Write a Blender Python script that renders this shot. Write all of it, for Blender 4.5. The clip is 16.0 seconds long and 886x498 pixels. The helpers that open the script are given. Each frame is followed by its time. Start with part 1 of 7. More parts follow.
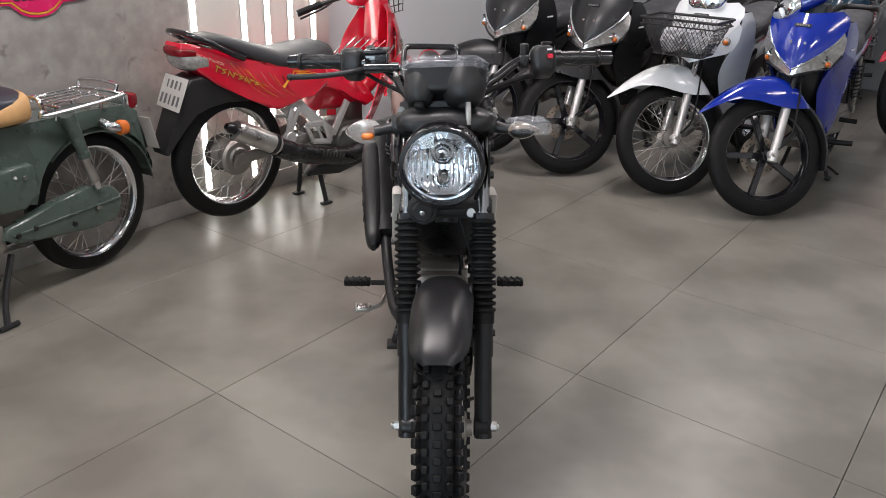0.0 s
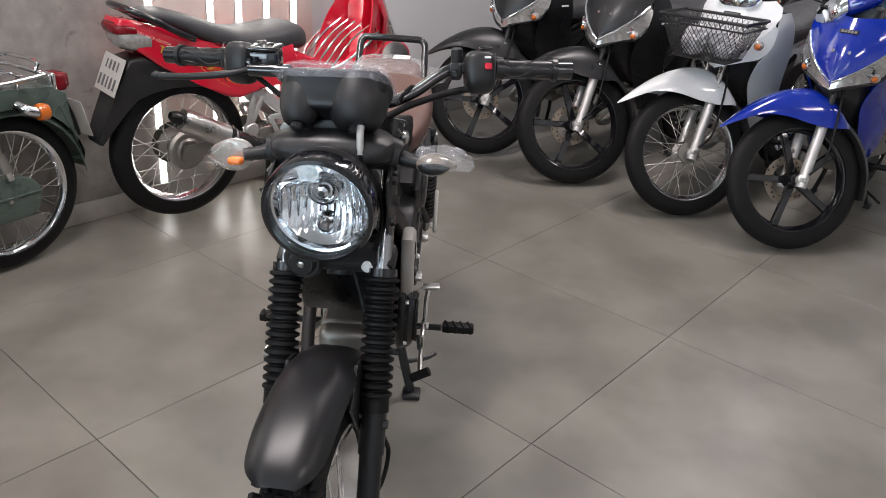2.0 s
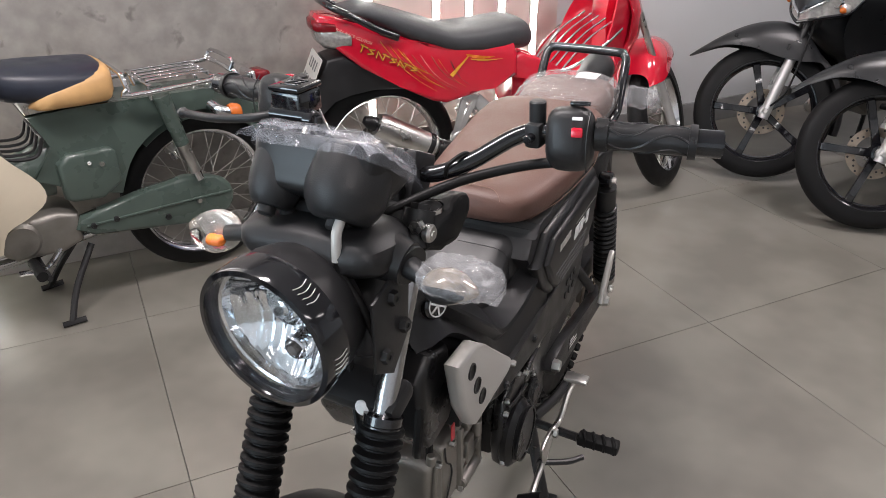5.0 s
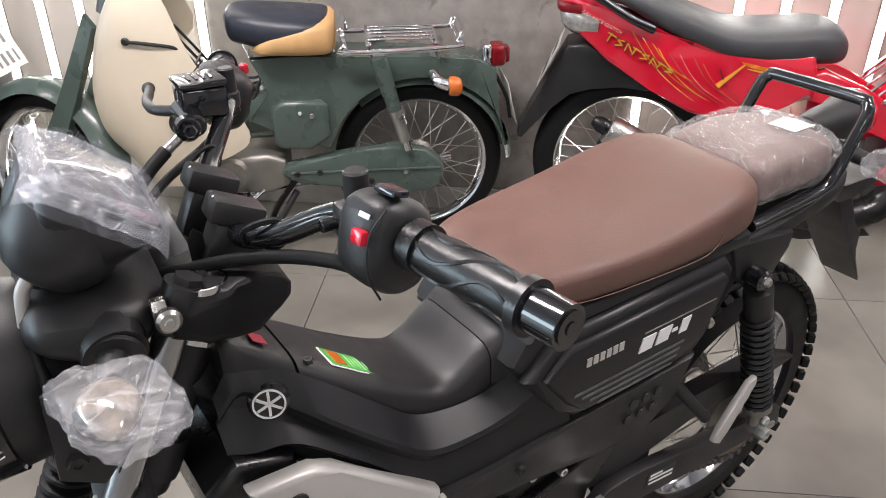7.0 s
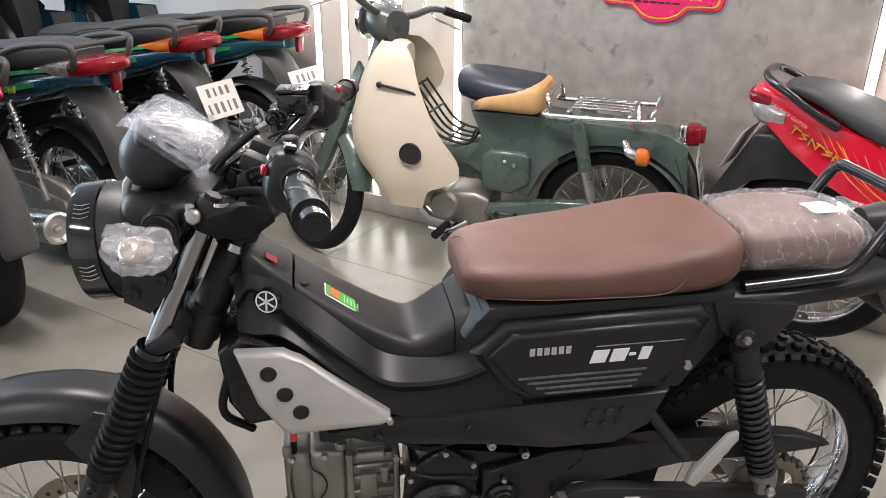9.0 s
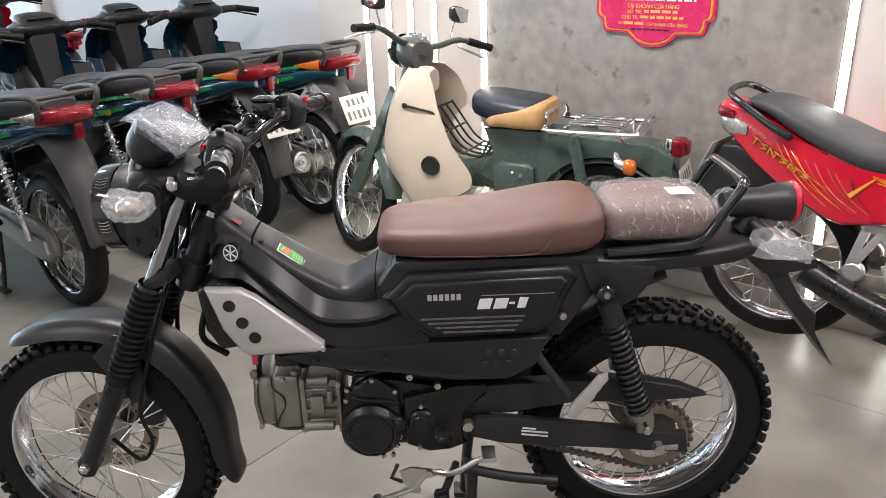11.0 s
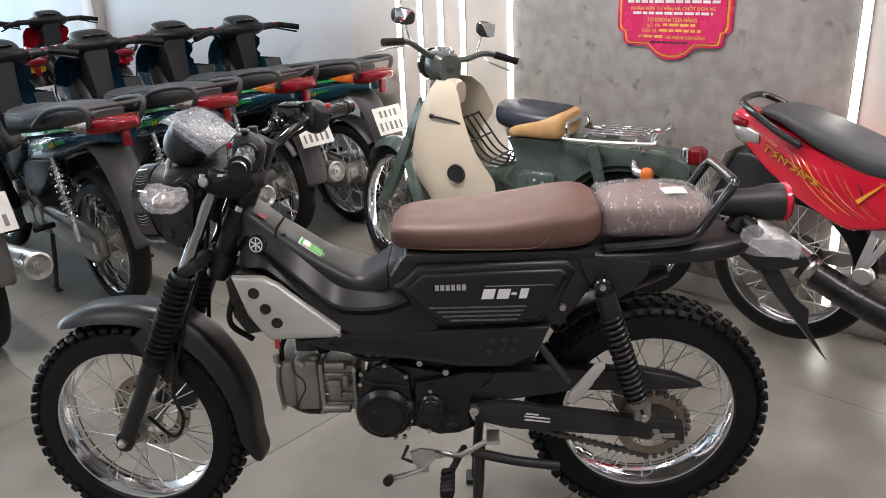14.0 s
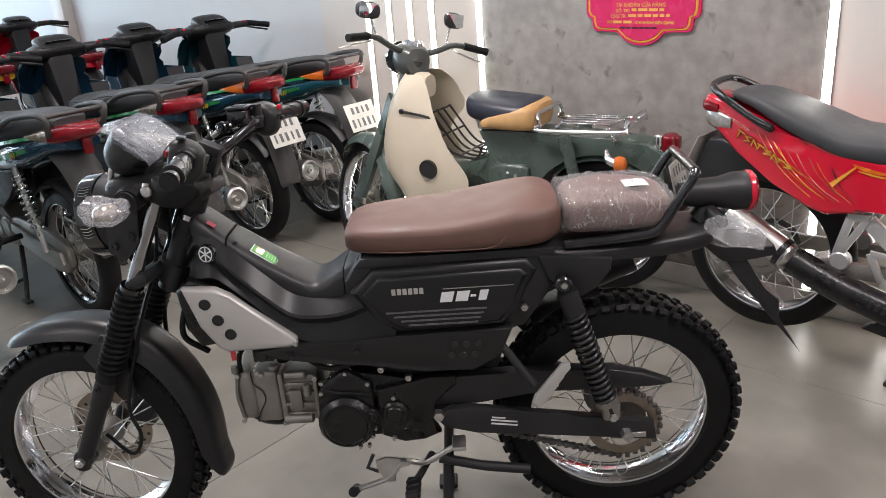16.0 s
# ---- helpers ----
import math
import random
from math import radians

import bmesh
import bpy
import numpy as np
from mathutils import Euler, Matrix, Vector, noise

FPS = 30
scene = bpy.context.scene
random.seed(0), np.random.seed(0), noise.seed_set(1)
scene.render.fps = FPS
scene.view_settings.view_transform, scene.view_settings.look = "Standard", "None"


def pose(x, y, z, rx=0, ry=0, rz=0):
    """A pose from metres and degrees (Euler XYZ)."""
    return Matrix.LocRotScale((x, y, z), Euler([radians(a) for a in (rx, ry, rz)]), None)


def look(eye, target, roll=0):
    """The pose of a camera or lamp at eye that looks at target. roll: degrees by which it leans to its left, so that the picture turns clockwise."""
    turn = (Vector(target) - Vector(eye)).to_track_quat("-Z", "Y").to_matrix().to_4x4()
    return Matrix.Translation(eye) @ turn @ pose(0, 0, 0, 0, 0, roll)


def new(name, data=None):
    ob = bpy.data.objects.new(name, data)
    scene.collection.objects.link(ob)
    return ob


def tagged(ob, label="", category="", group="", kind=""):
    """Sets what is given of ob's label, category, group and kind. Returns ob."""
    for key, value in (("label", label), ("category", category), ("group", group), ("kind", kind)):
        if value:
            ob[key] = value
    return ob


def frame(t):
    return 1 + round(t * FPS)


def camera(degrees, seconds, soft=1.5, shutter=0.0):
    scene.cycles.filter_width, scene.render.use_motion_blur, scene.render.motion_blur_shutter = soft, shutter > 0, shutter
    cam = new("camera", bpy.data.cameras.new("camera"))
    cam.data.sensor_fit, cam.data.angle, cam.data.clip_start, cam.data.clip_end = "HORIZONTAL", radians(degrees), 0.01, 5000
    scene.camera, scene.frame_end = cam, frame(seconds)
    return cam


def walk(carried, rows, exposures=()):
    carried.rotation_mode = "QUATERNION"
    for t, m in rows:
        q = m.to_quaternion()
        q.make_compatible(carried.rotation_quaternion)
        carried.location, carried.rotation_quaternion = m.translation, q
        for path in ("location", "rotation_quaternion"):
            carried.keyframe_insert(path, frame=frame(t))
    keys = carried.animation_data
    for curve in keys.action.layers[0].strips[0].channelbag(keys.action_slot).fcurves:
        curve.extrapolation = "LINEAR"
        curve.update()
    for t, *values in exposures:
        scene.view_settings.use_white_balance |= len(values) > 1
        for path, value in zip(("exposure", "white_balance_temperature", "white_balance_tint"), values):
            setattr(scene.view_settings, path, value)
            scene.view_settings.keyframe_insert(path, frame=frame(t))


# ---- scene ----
cam = camera(58.7, 16.0, 0.85)
PATH = [
    (0, (-0.101, -1.48, 1.384), (0.009, 0.349, 0.582), 1.6),
    (0.5, (-0.059, -1.422, 1.379), (0.063, 0.407, 0.578), 1.5),
    (1, (0.063, -1.305, 1.384), (0.193, 0.521, 0.578), 1.4),
    (1.5, (0.136, -1.203, 1.369), (0.252, 0.614, 0.54), 2.2),
    (2, (0.181, -1.036, 1.364), (0.2, 0.774, 0.513), 4.0),
    (2.5, (0.255, -0.94, 1.372), (0.163, 0.858, 0.501), 2.9),
    (3, (0.416, -0.876, 1.372), (0.146, 0.898, 0.489), 2.2),
    (3.5, (0.518, -0.846, 1.369), (0.064, 0.884, 0.473), 0.5),
    (4, (0.53, -0.798, 1.365), (-0.027, 0.896, 0.46), -0.9),
    (4.5, (0.488, -0.638, 1.365), (-0.131, 1.032, 0.454), 0.2),
    (4.7, (0.469, -0.568, 1.371), (-0.186, 1.083, 0.453), 0.1),
    (6.8, (0.662, 0.115, 1.336), (-0.681, 1.21, 0.337), 0.2),
    (7, (0.697, 0.17, 1.337), (-0.718, 1.166, 0.334), -0.0),
    (7.5, (0.842, 0.305, 1.345), (-0.772, 1.006, 0.395), -0.1),
    (8, (0.969, 0.337, 1.351), (-0.756, 0.907, 0.513), -0.5),
    (8.5, (1.089, 0.358, 1.357), (-0.665, 0.821, 0.516), 0.3),
    (8.7, (1.12, 0.403, 1.359), (-0.652, 0.798, 0.52), 0.5),
    (10.8, (1.555, 0.747, 1.394), (-0.296, 0.777, 0.64), -1.8),
    (11, (1.591, 0.799, 1.392), (-0.263, 0.821, 0.643), -1.9),
    (11.5, (1.663, 0.9, 1.379), (-0.194, 0.897, 0.638), -2.2),
    (12, (1.693, 0.922, 1.378), (-0.17, 0.899, 0.652), -2.4),
    (12.5, (1.708, 0.923, 1.38), (-0.161, 0.886, 0.668), -2.6),
    (13, (1.706, 0.925, 1.379), (-0.165, 0.878, 0.675), -2.6),
    (13.5, (1.703, 0.924, 1.375), (-0.168, 0.868, 0.671), -2.6),
    (14, (1.724, 0.875, 1.389), (-0.145, 0.789, 0.683), -2.5),
    (14.5, (1.759, 0.764, 1.394), (-0.109, 0.661, 0.688), -3.0),
    (15, (1.753, 0.727, 1.374), (-0.114, 0.642, 0.662), -5.2),
    (15.5, (1.7, 0.83, 1.382), (-0.165, 0.756, 0.664), -5.4),
    (16, (1.661, 0.958, 1.385), (-0.201, 0.883, 0.658), -4.5),
]
EXPOSURES = [(0, 0.32), (4.7, 0.5), (6.8, 0.75), (8.7, 0.82), (10.8, 0.8), (12.0, 0.64), (12.6, 0.5), (16, 0.5)]
walk(cam, [(t, look(eye, target, roll)) for t, eye, target, roll in PATH], EXPOSURES)

# ---- room frame: u runs along the panel wall, w towards it ----
ROOM = pose(0, 0, 0, 0, 0, 49.7)


def room(u, w, z=0.0, rz=0.0):
    return ROOM @ pose(u, w, z, 0, 0, rz)


# ---- world, lights ----
world = bpy.data.worlds.new("sky")
world.use_nodes = True
scene.world = world
sky = world.node_tree.nodes.new("ShaderNodeTexSky")
sky.sky_type, sky.sun_disc, sky.sun_elevation, sky.sun_rotation = "NISHITA", False, radians(50), radians(200)
world.node_tree.links.new(sky.outputs[0], world.node_tree.nodes["Background"].inputs[0])
world.node_tree.nodes["Background"].inputs[1].default_value = 0.12


def area(name, m, sx, sy, power, colour):
    d = bpy.data.lights.new(name, "AREA")
    d.shape, d.size, d.size_y, d.energy, d.color = "RECTANGLE", sx, sy, power, colour
    ob = new(name, d)
    ob.matrix_world = m
    return ob


U0, U1, W0, W1, HIGH = -8.6, 6.5, -4.2, 2.42, 3.1
area("daylight", ROOM @ look((U0 + 0.1, -0.8, 1.6), (0, -0.8, 1.2)), 5.6, 2.6, 250, (0.68, 0.86, 1.0))
for lu, near_wall, far_side in ((-6.6, 14, 10), (-3.6, 13, 10), (-0.4, 54, 27), (2.4, 40, 13), (5.0, 17, 6)):
    for lw, watts in ((0.6, near_wall), (-2.6, far_side)):
        area("ceiling_tube", ROOM @ pose(lu, lw, HIGH - 0.09), 1.2, 0.25, watts, (1.0, 0.912, 0.915))


# ---- materials ----
def lin(h):
    c = [int(h[i:i + 2], 16) / 255 for i in (0, 2, 4)]
    return tuple(x / 12.92 if x < 0.04045 else ((x + 0.055) / 1.055) ** 2.4 for x in c)


def pm(name, rgb, rough=0.5, metal=0.0, var=0.1, scale=18.0, bump=0.0, bscale=300.0, coat=0.0, rvar=0.08, spec=0.5, island=0.0):
    """A painted, plastic, rubber or metal surface with fine grain and larger wear."""
    if isinstance(rgb, str):
        rgb = lin(rgb)
    m = bpy.data.materials.new(name)
    m.use_nodes = True
    nt = m.node_tree
    b = nt.nodes["Principled BSDF"]
    tc = nt.nodes.new("ShaderNodeTexCoord")
    n1, n2 = nt.nodes.new("ShaderNodeTexNoise"), nt.nodes.new("ShaderNodeTexNoise")
    n1.inputs["Scale"].default_value, n1.inputs["Detail"].default_value = scale, 6
    n2.inputs["Scale"].default_value, n2.inputs["Detail"].default_value = bscale, 3
    for n in (n1, n2):
        nt.links.new(tc.outputs["Object"], n.inputs["Vector"])
    ramp = nt.nodes.new("ShaderNodeMapRange")
    ramp.inputs["From Min"].default_value, ramp.inputs["From Max"].default_value = 0.3, 0.7
    ramp.inputs["To Min"].default_value, ramp.inputs["To Max"].default_value = 1 - var, 1 + var
    nt.links.new(n1.outputs["Fac"], ramp.inputs["Value"])
    mul = nt.nodes.new("ShaderNodeVectorMath")
    mul.operation = "SCALE"
    mul.inputs[0].default_value = rgb
    nt.links.new(ramp.outputs[0], mul.inputs["Scale"])
    nt.links.new(mul.outputs[0], b.inputs["Base Color"])
    rr = nt.nodes.new("ShaderNodeMapRange")
    rr.inputs["From Min"].default_value, rr.inputs["From Max"].default_value = 0.3, 0.7
    rr.inputs["To Min"].default_value, rr.inputs["To Max"].default_value = max(0.02, rough - rvar), min(1, rough + rvar)
    nt.links.new(n1.outputs["Fac"], rr.inputs["Value"])
    nt.links.new(rr.outputs[0], b.inputs["Roughness"])
    b.inputs["Metallic"].default_value = metal
    b.inputs["Coat Weight"].default_value, b.inputs["Coat Roughness"].default_value = coat, 0.06
    b.inputs["Specular IOR Level"].default_value = spec
    if bump:
        bp = nt.nodes.new("ShaderNodeBump")
        bp.inputs["Strength"].default_value, bp.inputs["Distance"].default_value = bump, 0.001
        nt.links.new(n2.outputs["Fac"], bp.inputs["Height"])
        nt.links.new(bp.outputs[0], b.inputs["Normal"])
    return m


def glow(name, rgb, strength):
    m = bpy.data.materials.new(name)
    m.use_nodes = True
    b = m.node_tree.nodes["Principled BSDF"]
    b.inputs["Base Color"].default_value = (0.8, 0.8, 0.8, 1)
    b.inputs["Emission Color"].default_value, b.inputs["Emission Strength"].default_value = (*rgb, 1), strength
    return m


def clear(name, rgb, rough=0.05, ior=1.45, wrinkle=0.0, weight=1.0):
    m = bpy.data.materials.new(name)
    m.use_nodes = True
    nt = m.node_tree
    b = nt.nodes["Principled BSDF"]
    b.inputs["Base Color"].default_value = (*rgb, 1)
    b.inputs["Roughness"].default_value, b.inputs["IOR"].default_value = rough, ior
    b.inputs["Transmission Weight"].default_value = weight
    if wrinkle:
        n = nt.nodes.new("ShaderNodeTexNoise")
        n.inputs["Scale"].default_value, n.inputs["Detail"].default_value, n.inputs["Distortion"].default_value = 45, 5, 1.5
        tc = nt.nodes.new("ShaderNodeTexCoord")
        bp = nt.nodes.new("ShaderNodeBump")
        bp.inputs["Strength"].default_value, bp.inputs["Distance"].default_value = wrinkle, 0.01
        nt.links.new(tc.outputs["Object"], n.inputs["Vector"])
        nt.links.new(n.outputs["Fac"], bp.inputs["Height"])
        nt.links.new(bp.outputs[0], b.inputs["Normal"])
    return m


def slab(name, lo, hi, rough, scale, patches=0.5, spots=0.0, spot_rgb=(0, 0, 0), shade=0.0, bump=0.05):
    """Concrete-like surface: soft clouds, fine speckle, darker trowel spots; shade varies it from piece to piece."""
    m = bpy.data.materials.new(name)
    m.use_nodes = True
    nt = m.node_tree
    b = nt.nodes["Principled BSDF"]
    tc = nt.nodes.new("ShaderNodeNewGeometry")
    off = nt.nodes.new("ShaderNodeVectorMath")
    off.inputs[1].default_value = (0.313, 0.171, 0.237)
    nt.links.new(tc.outputs["Position"], off.inputs[0])
    big, mid, fine = (nt.nodes.new("ShaderNodeTexNoise") for _ in range(3))
    for n, sc, dt in ((big, scale, 3), (mid, scale * 5, 6 if spots else 3), (fine, scale * 90, 2)):
        n.inputs["Scale"].default_value, n.inputs["Detail"].default_value = sc, dt
        nt.links.new(off.outputs[0], n.inputs["Vector"])
    add = nt.nodes.new("ShaderNodeMath")
    add.operation = "MULTIPLY_ADD"
    add.inputs[1].default_value = patches
    nt.links.new(big.outputs["Fac"], add.inputs[0])
    half = nt.nodes.new("ShaderNodeMath")
    half.operation = "MULTIPLY"
    half.inputs[1].default_value = 1 - patches
    nt.links.new(mid.outputs["Fac"], half.inputs[0])
    nt.links.new(half.outputs[0], add.inputs[2])
    ramp = nt.nodes.new("ShaderNodeValToRGB")
    ramp.color_ramp.elements[0].position, ramp.color_ramp.elements[1].position = 0.36, 0.64
    ramp.color_ramp.elements[0].color, ramp.color_ramp.elements[1].color = (*lo, 1), (*hi, 1)
    nt.links.new(add.outputs[0], ramp.inputs["Fac"])
    out = ramp.outputs["Color"]
    if spots:
        sp = nt.nodes.new("ShaderNodeTexNoise")
        sp.inputs["Scale"].default_value, sp.inputs["Detail"].default_value, sp.inputs["Distortion"].default_value = scale * 3.2, 9, 0.6
        nt.links.new(off.outputs[0], sp.inputs["Vector"])
        cut = nt.nodes.new("ShaderNodeMapRange")
        cut.inputs["From Min"].default_value, cut.inputs["From Max"].default_value = 0.6, 0.7
        cut.inputs["To Max"].default_value = spots
        nt.links.new(sp.outputs["Fac"], cut.inputs["Value"])
        mx = nt.nodes.new("ShaderNodeMix")
        mx.data_type = "RGBA"
        mx.inputs["B"].default_value = (*spot_rgb, 1)
        nt.links.new(cut.outputs[0], mx.inputs["Factor"])
        nt.links.new(out, mx.inputs["A"])
        out = mx.outputs["Result"]
    if shade:
        oi = nt.nodes.new("ShaderNodeObjectInfo")
        mr = nt.nodes.new("ShaderNodeMapRange")
        mr.inputs["To Min"].default_value, mr.inputs["To Max"].default_value = 1 - shade, 1 + shade
        nt.links.new(oi.outputs["Random"], mr.inputs["Value"])
        sc = nt.nodes.new("ShaderNodeVectorMath")
        sc.operation = "SCALE"
        nt.links.new(out, sc.inputs[0])
        nt.links.new(mr.outputs[0], sc.inputs["Scale"])
        out = sc.outputs[0]
    nt.links.new(out, b.inputs["Base Color"])
    rm = nt.nodes.new("ShaderNodeMapRange")
    rm.inputs["From Min"].default_value, rm.inputs["From Max"].default_value = 0.3, 0.7
    rm.inputs["To Min"].default_value, rm.inputs["To Max"].default_value = rough - 0.07, rough + 0.09
    nt.links.new(big.outputs["Fac"], rm.inputs["Value"])
    b.inputs["Roughness"].default_value = rough
    if not bump:
        return m
    nt.links.new(rm.outputs[0], b.inputs["Roughness"])
    bp = nt.nodes.new("ShaderNodeBump")
    bp.inputs["Strength"].default_value, bp.inputs["Distance"].default_value = bump, 0.002
    nt.links.new(fine.outputs["Fac"], bp.inputs["Height"])
    nt.links.new(bp.outputs[0], b.inputs["Normal"])
    return m


TILE = slab("floor_tile", (0.148, 0.140, 0.121), (0.215, 0.205, 0.179), 0.33, 3.4, 1.0, 0.0, (0, 0, 0), 0.06, 0.0)
GROUT = pm("grout", (0.14, 0.13, 0.12), 0.8)
CONCRETE = slab("concrete_paint", (0.25, 0.236, 0.22), (0.37, 0.352, 0.328), 0.5, 3.4, 0.4, 0.8, (0.15, 0.142, 0.132), 0, 0.1)
CREAM = pm("cream_panel", (0.62, 0.585, 0.54), 0.35, var=0.03, scale=3)
WHITE = pm("white_wall", (0.6, 0.61, 0.62), 0.6, var=0.03, scale=2, bump=0.05)
SKIRT = pm("grey_skirting", (0.22, 0.22, 0.22), 0.4)
SKIRT_PALE = pm("pale_skirting", (0.45, 0.43, 0.40), 0.4)
LED = glow("led_strip", (1.0, 0.97, 0.92), 9.0)
BLACK = pm("black_plastic", (0.0155, 0.0155, 0.0165), 0.42, bump=0.22, bscale=700, spec=0.42)
SATIN = pm("satin_black_paint", (0.0105, 0.0105, 0.0115), 0.37, coat=0.0, var=0.03, rvar=0.02, spec=0.42)
GLOSS = pm("gloss_black", (0.008, 0.008, 0.01), 0.12, coat=0.6, var=0.05)
RUBBER = pm("rubber", (0.0075, 0.0075, 0.0078), 0.52, bump=0.25, bscale=240, spec=0.2)
CHROME = pm("chrome", (0.78, 0.78, 0.8), 0.12, 1.0, var=0.05)
STEEL = pm("steel", (0.55, 0.54, 0.52), 0.32, 1.0, var=0.12)
ALLOY = pm("cast_alloy", (0.30, 0.285, 0.262), 0.48, 0.85, var=0.15, bump=0.4, bscale=200)
ALLOY_DARK = pm("dark_alloy", (0.12, 0.115, 0.11), 0.5, 0.7, var=0.2, bump=0.3)
SILVER = pm("silver_paint", (0.50, 0.485, 0.46), 0.42, 0.4, var=0.04, bump=0.1)
BROWN = pm("brown_leatherette", (0.118, 0.06, 0.046), 0.5, var=0.08, bump=0.5, bscale=420)
SEATBLACK = pm("black_leatherette", (0.034, 0.034, 0.037), 0.55, bump=0.5, bscale=420)
GLASS = clear("clear_lens", (1, 1, 1), 0.02)
MIRROR = pm("reflector", (0.9, 0.93, 0.96), 0.1, 1.0, var=0.02)
SMOKE_GLASS = pm("smoked_bulb_glass", (0.12, 0.11, 0.11), 0.08, 0.2, var=0.1, coat=0.8)
GREEN = pm("grey_green_paint", (0.066, 0.093, 0.08), 0.3, coat=0.3, var=0.12, scale=9)
IVORY = pm("ivory_plastic", (0.60, 0.53, 0.41), 0.38, var=0.06, scale=7)
TAN = pm("tan_vinyl", (0.55, 0.33, 0.14), 0.5, bump=0.3)
RED = pm("red_paint", (0.58, 0.010, 0.032), 0.16, coat=0.8, var=0.05)
REDLENS = pm("red_lens", (0.17, 0.004, 0.009), 0.16, coat=0.0, var=0.25, scale=60)
AMBER = pm("amber_lens", (0.55, 0.13, 0.016), 0.15, coat=0.8)
BLUE = pm("blue_paint", (0.003, 0.02, 0.27), 0.14, coat=0.9, var=0.05)
PEARL = pm("white_paint", (0.76, 0.78, 0.79), 0.18, coat=0.7, var=0.02)
MATT = pm("matt_charcoal", (0.014, 0.0145, 0.016), 0.34, 0.1, var=0.05)
NAVY = pm("dark_teal_paint", (0.009, 0.04, 0.075), 0.18, coat=0.8)
PLATE = pm("plate_white", (0.5, 0.485, 0.45), 0.4, var=0.08)
INK = pm("ink_black", (0.015, 0.015, 0.015), 0.5)
PRINT = pm("white_print", (0.72, 0.72, 0.72), 0.4)
MAGENTA = pm("magenta_acrylic", (0.62, 0.012, 0.11), 0.25, coat=0.4, var=0.03)
GOLD = pm("gold_acrylic", (0.72, 0.33, 0.04), 0.3, var=0.05)


# ---- mesh helpers ----
def shell(bm, name, mat, m=None, angle=38, extra=()):
    if m is not None:
        bm.transform(m)
    bmesh.ops.recalc_face_normals(bm, faces=bm.faces)
    me = bpy.data.meshes.new(name)
    bm.to_mesh(me)
    bm.free()
    for q in me.polygons:
        q.use_smooth = True
    me.set_sharp_from_angle(angle=radians(angle))
    for k in (mat, *extra):
        me.materials.append(k)
    return me


def part(name, bm, mat, parent, label="", m=None, angle=38, extra=()):
    ob = new(name, shell(bm, name, mat, m, angle, extra))
    ob.parent = parent
    return tagged(ob, label)


def thing(name, m, label, category, group="", kind=""):
    ob = new(name)
    ob.matrix_world = m
    ob.empty_display_size = 0.1
    return tagged(ob, label, category, group, kind)


def solid(name, bm, mat, m, label, category="", group="", kind="", extra=()):
    ob = new(name, shell(bm, name, mat, None, 38, extra))
    ob.matrix_world = m
    return tagged(ob, label, category, group, kind)


def box(sx, sy, sz, c=(0, 0, 0), bevel=0.0, seg=2, rot=None):
    bm = bmesh.new()
    bmesh.ops.create_cube(bm, size=1)
    bm.transform(Matrix.Diagonal((sx, sy, sz, 1)))
    if bevel:
        bmesh.ops.bevel(bm, geom=bm.edges[:], offset=bevel, segments=seg, affect="EDGES", profile=0.5)
    if rot:
        bm.transform(pose(0, 0, 0, *rot))
    bm.transform(Matrix.Translation(c))
    return bm


def join(*bms):
    out = bmesh.new()
    for b in bms:
        me = bpy.data.meshes.new("tmp")
        b.to_mesh(me)
        b.free()
        out.from_mesh(me)
        bpy.data.meshes.remove(me)
    return out


def smooth(points, n=5):
    """Points on a Catmull-Rom curve through the given ones."""
    p = [Vector(q) for q in points]
    if len(p) < 3:
        return p
    p = [2 * p[0] - p[1], *p, 2 * p[-1] - p[-2]]
    out = []
    for i in range(1, len(p) - 2):
        a, b, c, d = p[i - 1:i + 3]
        for k in range(n):
            t = k / n
            out.append(0.5 * (2 * b + (c - a) * t + (2 * a - 5 * b + 4 * c - d) * t * t + (3 * b - a - 3 * c + d) * t ** 3))
    out.append(p[-2])
    return out


def tube(points, r, seg=10, n=5, cap=True, r1=None):
    """A round bar along a smooth curve; n=1 keeps the corners."""
    p = smooth(points, n) if n > 1 else [Vector(q) for q in points]
    bm = bmesh.new()
    rings = []
    side = None
    for i, q in enumerate(p):
        d = (p[min(i + 1, len(p) - 1)] - p[max(i - 1, 0)]).normalized()
        if side is None:
            side = d.orthogonal().normalized()
        side = (side - d * side.dot(d)).normalized()
        up = d.cross(side)
        rad = r if r1 is None else r + (r1 - r) * i / (len(p) - 1)
        rings.append([bm.verts.new(q + rad * (math.cos(a) * side + math.sin(a) * up)) for a in (2 * math.pi * k / seg for k in range(seg))])
    for a, b in zip(rings, rings[1:]):
        for k in range(seg):
            bm.faces.new((a[k], a[(k + 1) % seg], b[(k + 1) % seg], b[k]))
    if cap:
        bm.faces.new(rings[0][::-1])
        bm.faces.new(rings[-1])
    return bm


